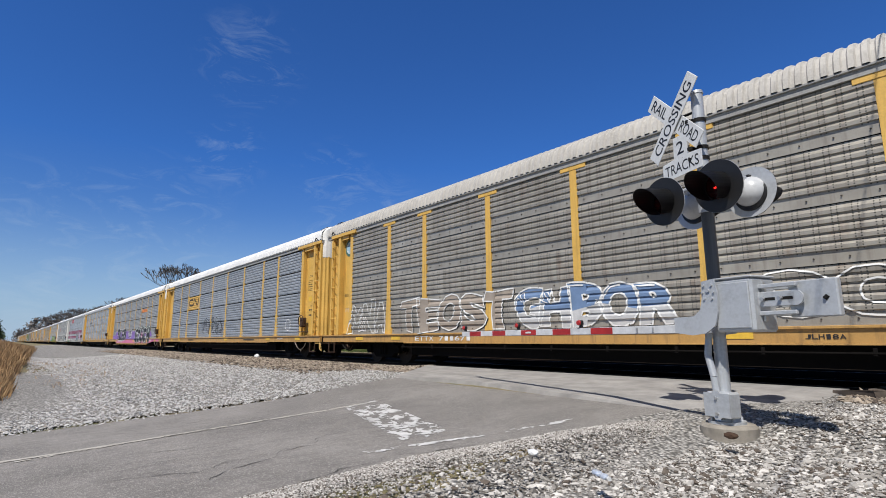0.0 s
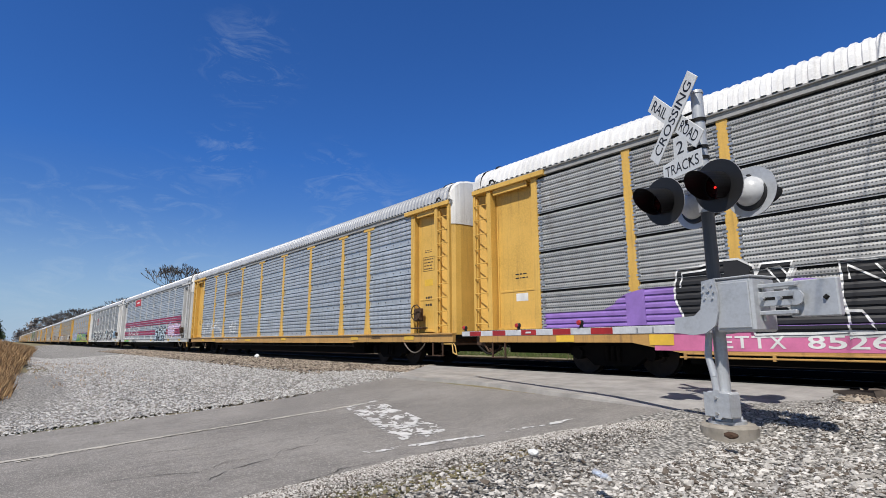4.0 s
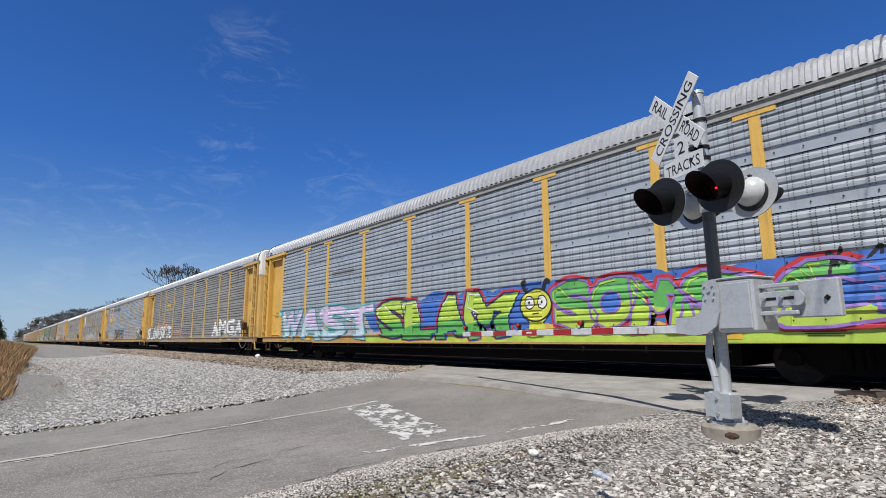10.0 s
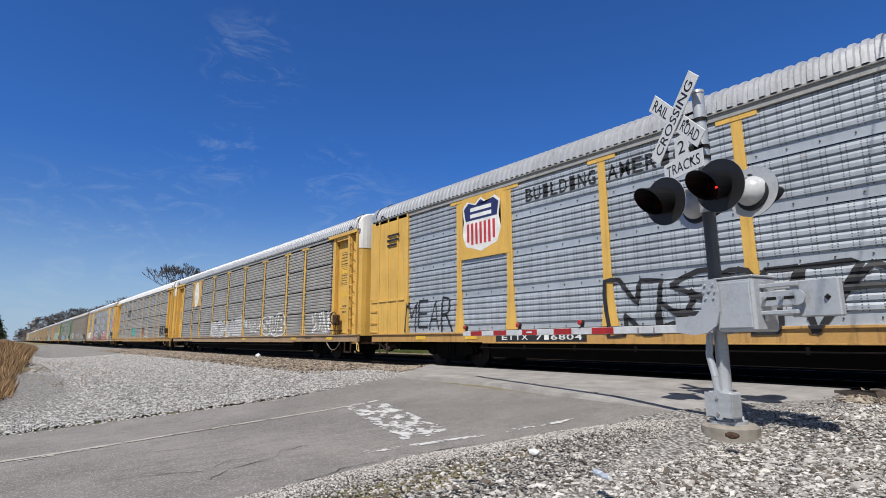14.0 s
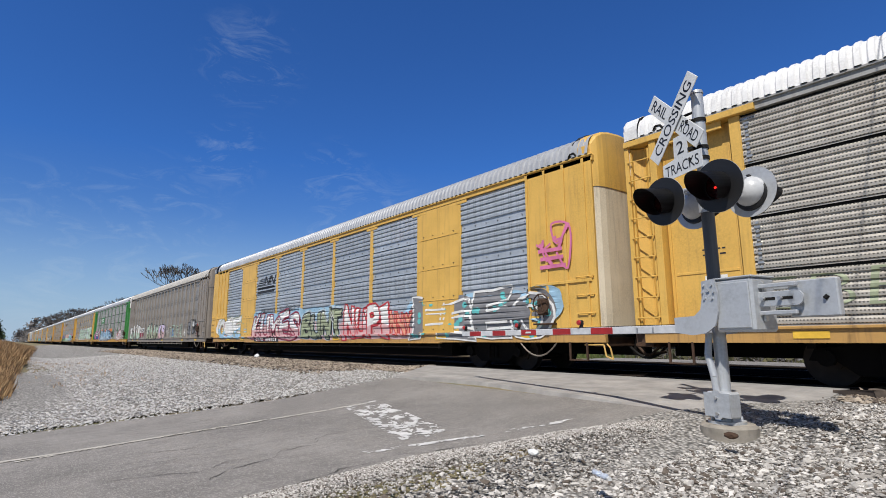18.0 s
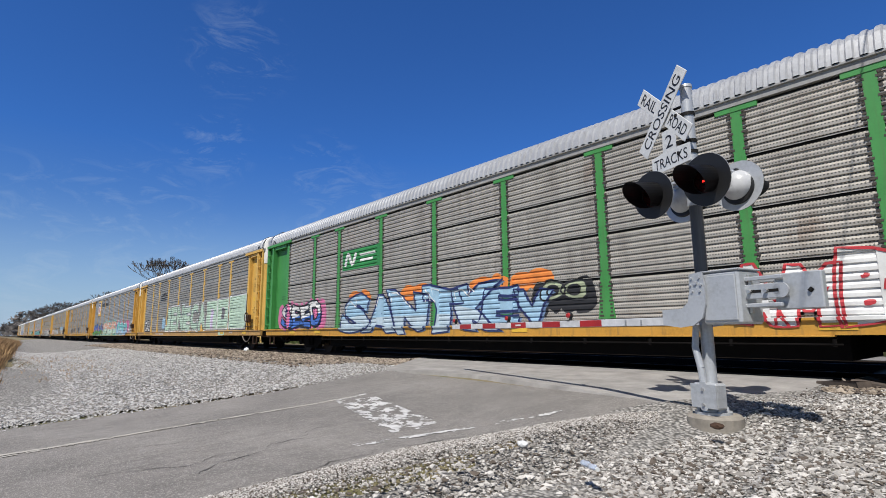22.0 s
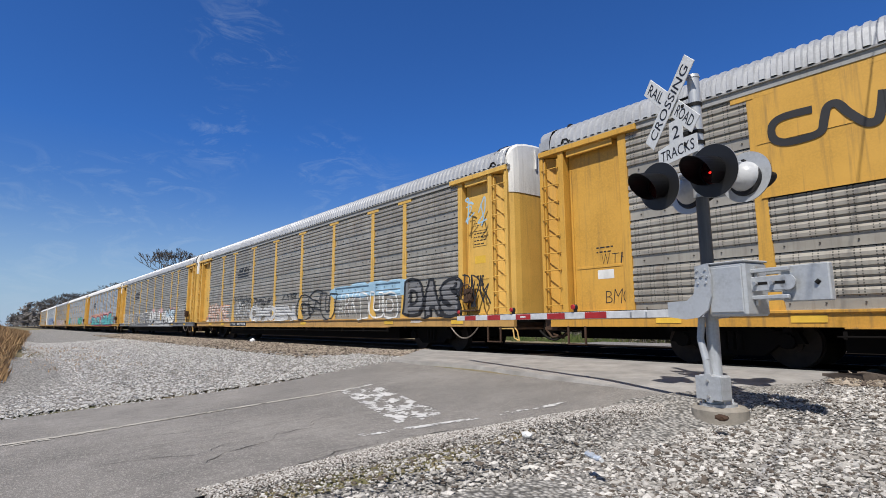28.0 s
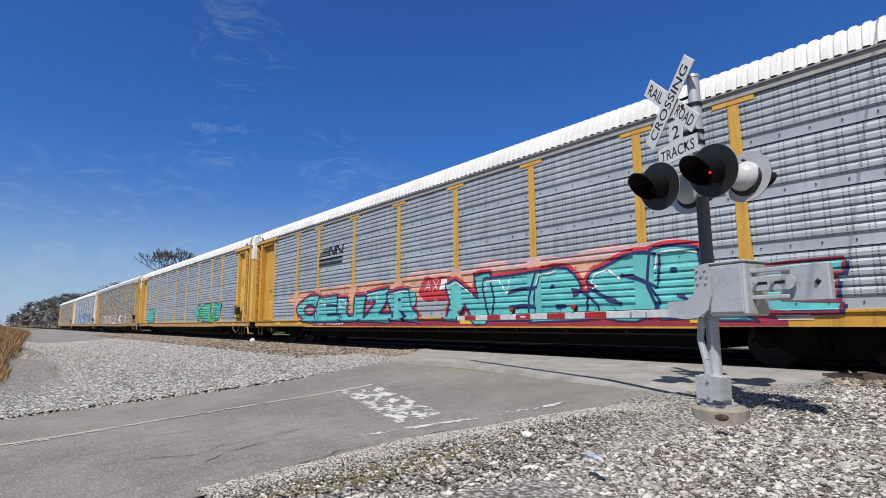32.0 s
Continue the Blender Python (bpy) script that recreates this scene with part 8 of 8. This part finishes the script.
# fifteenth car: tall pale mint blocks
piece(14, "JENECA", -4.75, 5.05, 1.05, 2.72, MINT_PALE, PRIMER, 142, 0.035, shade=PRIMER, halo=CHALK, drop=(-0.10, -0.02), fat=0.055, over=0.98, jig=0.3)
for x0, x1, z1, hole in ((5.15, 7.1, 2.72, 0), (7.2, 8.95, 2.74, 1), (9.2, 11.75, 2.8, 1)):
    band(14, x0 - 0.13, x1 + 0.05, 1.02, z1 + 0.08, GREY_S, 0, "graffiti_shade")
    band(14, x0 - 0.05, x1 + 0.05, 1.06, z1 + 0.05, CHALK, 1, "graffiti_outline")
    band(14, x0, x1, 1.1, z1, MINT_PALE, 3, "graffiti_fill")
    w = x1 - x0
    if hole:
        band(14, x0 + w * 0.36, x1 - w * 0.33, 1.6, z1 - 0.45, CHALK, 5, "graffiti_outline")
        band(14, x0 + w * 0.38, x1 - w * 0.35, 1.63, z1 - 0.48, PRIMER, 6, "graffiti_shade")
    else:
        band(14, x0 + w * 0.40, x1 - w * 0.36, 1.1, z1 - 0.45, CHALK, 5, "graffiti_outline")
        band(14, x0 + w * 0.42, x1 - w * 0.38, 1.1, z1 - 0.48, LILAC, 6, "graffiti_shade")
for i in range(22):
    x = (-4.75, -3.2, -1.5, 0.1, 1.6, 3.2, 5.05, 7.1, 9.05)[i % 9]
    bm = bmesh.new()
    z = 1.15 + 0.5 * (i // 9) + 0.12 * (i % 3)
    ribbon(bm, [(x - 0.06, z), (x + 0.06, z + 0.22)], 0.05)
    lay(14, "graffiti_hatch", bm, PRIMER, 10)
cloud(14, -5.6, -4.9, 1.1, 2.1, SKY, 143, 2, 0)
piece(14, "DL", -11.2, -9.6, 1.05, 1.95, CHALK, INK, 141, 0.07, shade=INK)
speed_mark(14, -6.6, -4.8, 3.3, 3.95, INK)
number(14, "TTGX 986465", -7.4, -4.8, 0.62, 0.86, CHALK)
band(14, 7.6, 8.6, 0.56, 0.9, MINT, 3, "graffiti_fill")

# sixteenth car: shield emblem, slogan, pink and turquoise piece
band(15, -9.18, -7.2, 3.03, 4.83, YELLOW, 2, "emblem_panel", True)
shield(15, -9.0, -7.45, 3.2, 4.75)
lay(15, "slogan", letters("BUILDING", -6.6, -4.45, 4.05, 4.45, 0.01, 3, 0.0, 0.9), INK, 5)
lay(15, "slogan", letters("AMERICA", -4.2, -2.1, 4.05, 4.45, 0.01, 3, 0.0, 0.9), INK, 5)
band(15, -11.6, 7.4, 0.55, 0.9, TEAL, 0, "graffiti_background")
cloud(15, 3.6, 4.9, 1.1, 2.2, PINK, 154, 2, 0)
cloud(15, 8.9, 10.1, 1.0, 2.2, PINK, 159, 2, 0)
cloud(15, 4.8, 8.8, 0.9, 1.6, PINK, 160, 4, 0)
piece(15, "BRAN", -11.4, -4.5, 0.7, 2.0, BLUE, INK, 151, 0.06, low=GREEN, shade=INK, shine=SKY, dots=ORANGE, jig=1.4, over=1.15)
piece(15, "SMEIS", -4.25, 3.55, 0.75, 2.25, PEACH, CHALK, 153, 0.05, low=MINT, shade=INK, halo=TEAL, shine=CHALK, jig=1.5, over=1.15)
piece(15, "AMRD", 3.9, 9.3, 0.62, 2.15, AQUA, CHALK, 155, 0.05, low=SKY, shade=INK, halo=PINK, shine=CHALK, jig=1.5, over=1.22, fat=0.09)
tag(15, "CORM", 2.5, 3.4, 1.5, 1.7, INK, 158)
scrawl(15, 10.7, 11.6, 1.6, 2.15, CHALK, 156, 0.06, 3)
scrawl(15, 10.0, 11.5, 1.1, 1.35, CHALK, 157, 0.05, 3)
number(15, "TTGX 700912", -7.6, -5.0, 0.60, 0.86, CHALK)

# seventeenth car: emblem on the yellow panel, dark scrawls
worm_mark(16, -8.95, -7.35, 3.65, 4.4, INK, True)
scrawl(16, -6.8, -4.5, 1.15, 1.8, INK, 161, 0.045, 6)
scrawl(16, -3.95, -3.0, 1.3, 1.65, INK, 162, 0.04, 3)
scrawl(16, -2.8, -1.9, 1.25, 1.9, INK, 163, 0.05, 2)
scrawl(16, 0.6, 3.4, 1.2, 2.0, INK, 164, 0.06, 4)
number(16, "TTGX 982083", -7.4, -5.1, 0.62, 0.88, CHALK)
bars(16, 0.6, 1.6, 0.68, 0.84, INK, 2, 165, 5, False)

# eighteenth car: black and white letters
cloud(17, 4.4, 9.3, 1.7, 2.3, SKY, 172, 4, 0)
piece(17, "DAS", 9.1, 11.8, 1.02, 2.2, PRIMER, INK, 17, 0.09, shade=INK, jig=0.9, fat=0.08)
piece(17, "IUD", 6.2, 8.7, 1.0, 1.9, None, CHALK, 171, 0.06)
tag(17, "ARK", 4.7, 6.2, 1.1, 2.0, CHALK, 174)
piece(17, "GSU", 1.1, 4.5, 0.95, 2.1, None, INK, 178, 0.05, fat=0.1)
piece(17, "OMOEN", -4.4, 0.9, 0.98, 1.75, SILVER, CHALK, 173, 0.03)
piece(17, "AKM", -11.7, -9.2, 1.05, 2.0, None, PEACH, 177, 0.06, shade=CHALK, fat=0.0)
piece(17, "SE", -9.0, -7.85, 1.05, 1.95, None, PEACH, 181, 0.05, shade=CHALK, fat=0.0)
piece(17, "AROAH", -6.7, -4.5, 1.1, 1.9, CHALK, SILVER, 182, 0.02, fat=-0.01)
tag(17, "OKERLOLA", -7.2, -4.5, 2.0, 2.35, INK, 183)
scrawl(17, -6.5, -1.8, 1.7, 2.15, INK, 179, 0.03, 8)
scrawl(17, -0.6, 1.0, 1.85, 2.2, INK, 180, 0.025, 4)
speed_mark(17, -6.75, -4.95, 3.3, 3.9, INK)
scrawl(17, 12.0, 12.9, 3.4, 4.3, SKY, 175, 0.04, 2)
scrawl(17, 11.9, 13.0, 1.2, 2.2, INK, 176, 0.05, 3)

# nineteenth car: row of white letters
piece(18, "MUAM", -11.9, -7.0, 0.98, 1.85, None, CHALK, 181, 0.055, jig=1.3)
piece(18, "SKUHE", -6.3, -0.5, 0.9, 1.9, PRIMER, CHALK, 187, 0.045, jig=1.4, over=0.98)
piece(18, "AMULM", 0.0, 5.9, 0.85, 1.98, CHALK, GREY_S, 182, 0.03, low=SILVER, shade=INK, jig=1.1, fat=0.08, over=1.12)
piece(18, "NS", 6.05, 8.6, 0.95, 2.0, PALE_BLUE, INK, 183, 0.05, low=CHALK, shade=INK, jig=1.2, fat=0.09, over=1.15)
for x in (0.6, 3.4, 7.2):
    cloud(18, x, x + 1.3, 1.7, 2.15, ROSE, 188 + x, 2, 0)
tag(18, "SUEMETE", 9.3, 11.55, 1.85, 2.3, CHALK, 184)
band(18, 0.0, 7.5, 0.55, 0.9, GREY_P, 0, "primer_patch")
speed_mark(18, -6.8, -4.8, 3.2, 3.9, INK)
for i in range(5):
    bm = bmesh.new()
    rng = random.Random(190 + i)
    z = 1.6 + i * 0.55
    c = [(-12.12 + rng.uniform(-0.35, 0.35), z + rng.uniform(-0.25, 0.25)) for _ in range(6)]
    ribbon(bm, curve_pts(c, 6), 0.035, 0.001 * i)
    on_leaf(18, True, bm, INK, "graffiti_scrawl")

# twentieth car: turquoise letters with dark red outlines
cloud(19, -9.8, 7.8, 1.5, 2.3, PEACH, 201, 9, 0)
cloud(19, -1.0, 8.2, 1.4, 2.5, ROSE, 202, 6, 0)
band(19, -7.4, 9.6, 0.55, 0.9, MAROON, 0, "graffiti_background")
piece(19, "CEUZR", -8.9, -0.1, 0.78, 1.95, AQUA, NAVY, 21, 0.06, halo=RED, shine=CHALK, shade=MAROON, jig=1.0, over=1.1, fat=0.09)
cloud(19, -0.2, 1.1, 1.35, 2.25, RED, 203, 2, 2)
tag(19, "AXI", -0.1, 1.0, 1.75, 2.1, CHALK, 204)
piece(19, "NEBSR", 1.1, 8.95, 0.74, 2.0, AQUA, NAVY, 22, 0.06, halo=RED, shine=CHALK, shade=MAROON, jig=1.3, over=1.12, fat=0.09, rise=0.35)
piece(19, "E", 9.0, 10.3, 0.95, 1.75, AQUA, MAROON, 205, 0.06, shade=NAVY, jig=1.4)
tag(19, "PIZZ", 12.0, 12.85, 1.85, 2.15, CHALK, 207, leaf=False)
speed_mark(19, -7.2, -5.1, 3.1, 3.9, INK)
number(19, "TTGX 942354", -7.4, -4.9, 0.62, 0.82, CHALK)

# the last cars
wild(20, 4.0, 9.0, 1.1, 2.0, (TEAL, GREEN), INK, 211, 5, 0.3, 0.06)
wild(20, -10.5, -8.2, 1.1, 2.0, (TEAL,), INK, 212, 3, 0.3, 0.06)
wild(21, -8, 8, 1.0, 1.9, (ROSE, CHALK), None, 213, 10, 0.2, 0.05)
wild(22, -6, 9, 1.1, 2.6, (BLUE, SKY), None, 214, 9, 0.26, 0.05)
bars(23, -6.5, -4.5, 3.3, 3.8, INK, 2, 215, 5, False)

# stencils on the end doors
for k in (1, 2, 6, 10, 18, 19):
    for text, z in (("DECK", 2.36), ("CLEARANCE", 2.26)):
        leaf_text(k, False, text, z, 0.06, 0.2 if len(text) < 5 else 0.42, INK, 0.2)
for k, lines in ((3, ("FXE", "310262")), (6, ("FXE", "310577"))):
    leaf_text(k, True, lines[0], 2.06, 0.11, 0.27, INK, -0.2)
    leaf_text(k, True, lines[1], 1.90, 0.11, 0.5, INK, -0.2)
leaf_text(0, True, "BNSF33112", 2.5, 0.10, 0.6, INK, 0.2)
leaf_text(7, True, "T 9579", 2.62, 0.11, 0.5)
tag(9, "OWLS", -13.2, -12.4, 3.25, 3.9, INK, 86, leaf=True)
tag(9, "JOE", -13.2, -12.5, 2.35, 2.95, BLUE, 87, leaf=True)
tag(9, "AM", -13.2, -12.6, 1.75, 2.1, CHALK, 88, leaf=True)
tag(16, "WTF", -12.5, -11.8, 2.05, 2.3, INK, 166, leaf=True)
tag(16, "BMG", -12.45, -11.8, 1.2, 1.5, INK, 167, leaf=True)
tag(0, "OMEI", -12.5, -11.9, 1.85, 2.05, CHALK, 168, leaf=True)

# small print, notices and reflectors that every car carries
for k in range(24):
    rng = random.Random(300 + k)
    if k in (8, 11, 12):
        continue
    leaf_bars(k, False, 2.95, 3.35, INK, 4, k, 0.45)
    leaf_bars(k, False, 3.5, 3.62, INK, 2, k + 90, 0.4)
    leaf_bars(k, False, 1.75, 2.2, INK, 2, k + 70, 0.3)
    leaf_plate(k, False, 2.45, 2.66, GOLD, 0.42)
    if k not in (0, 3, 6, 7):
        leaf_bars(k, True, 2.3, 2.5, INK, 2, k + 50, 0.42)
        leaf_plate(k, True, 1.75, 1.95, GOLD if k % 2 else CHALK, 0.4)
for k in range(24):
    for x in (-11.2, -8.9, 1.6, 8.0, 11.4):
        band(k, x, x + 0.5, 0.66, 0.87, GOLD, 7, "reflector")
    bars(k, 9.4, 10.1, 0.73, 0.9, CHALK if k % 3 else INK, 3, k, 8, False)



# ---------------------------------------------------------------- what moves
def rolled(t):
    """Where the middle of the first car stands along the track at t seconds."""
    return ((-0.00027843 * t + 0.0244235) * t + 16.27668) * t - 5.1647


# slack of each car in its couplings
SLACK = (-0.46, 0.29, 0.36, 0.30, 0.25, -0.34, -0.38, -0.44, 0.05, 0.07, 0.16, 0.29, -0.50, -0.36, 0.0, 0.20, 0.04, -0.07, 0.04, -0.03, 0, 0, 0, 0)


# cars whose couplings run in or out on the way: by how much, and when done
RUN_IN = {4: (-0.6, 7.0), 7: (0.58, 12.0)}


def motions():
    for i, car in enumerate(CARS):
        rows = []
        for t in [float(j) for j in range(32)] + [31.9, 32.0]:
            run_in = RUN_IN.get(i, (0.0, 99.0))
            rows.append((t, pose(rolled(min(t, 31.963)) - i * CAR + SLACK[i] + (run_in[0] if t >= run_in[1] else 0.0), TRACK_Y, 0)))
        walk(car, rows)
    # wheels: one turning for each place in a truck, shared by all that stand there
    first = {}
    for w, x in WHEELSETS:
        if x not in first:
            rows = []
            for f in range(0, 961):
                t = f / 30
                a = (rolled(min(t, 31.963)) - rolled(0)) / 0.42
                rows.append((t, Matrix.Translation((x, 0, 0.42)) @ Matrix.Rotation(a, 4, "Y")))
            walk(w, rows)
            first[x] = w
        else:
            w.rotation_mode = "QUATERNION"
            d = w.animation_data_create()
            d.action = first[x].animation_data.action
            d.action_slot = first[x].animation_data.action_slot


motions()
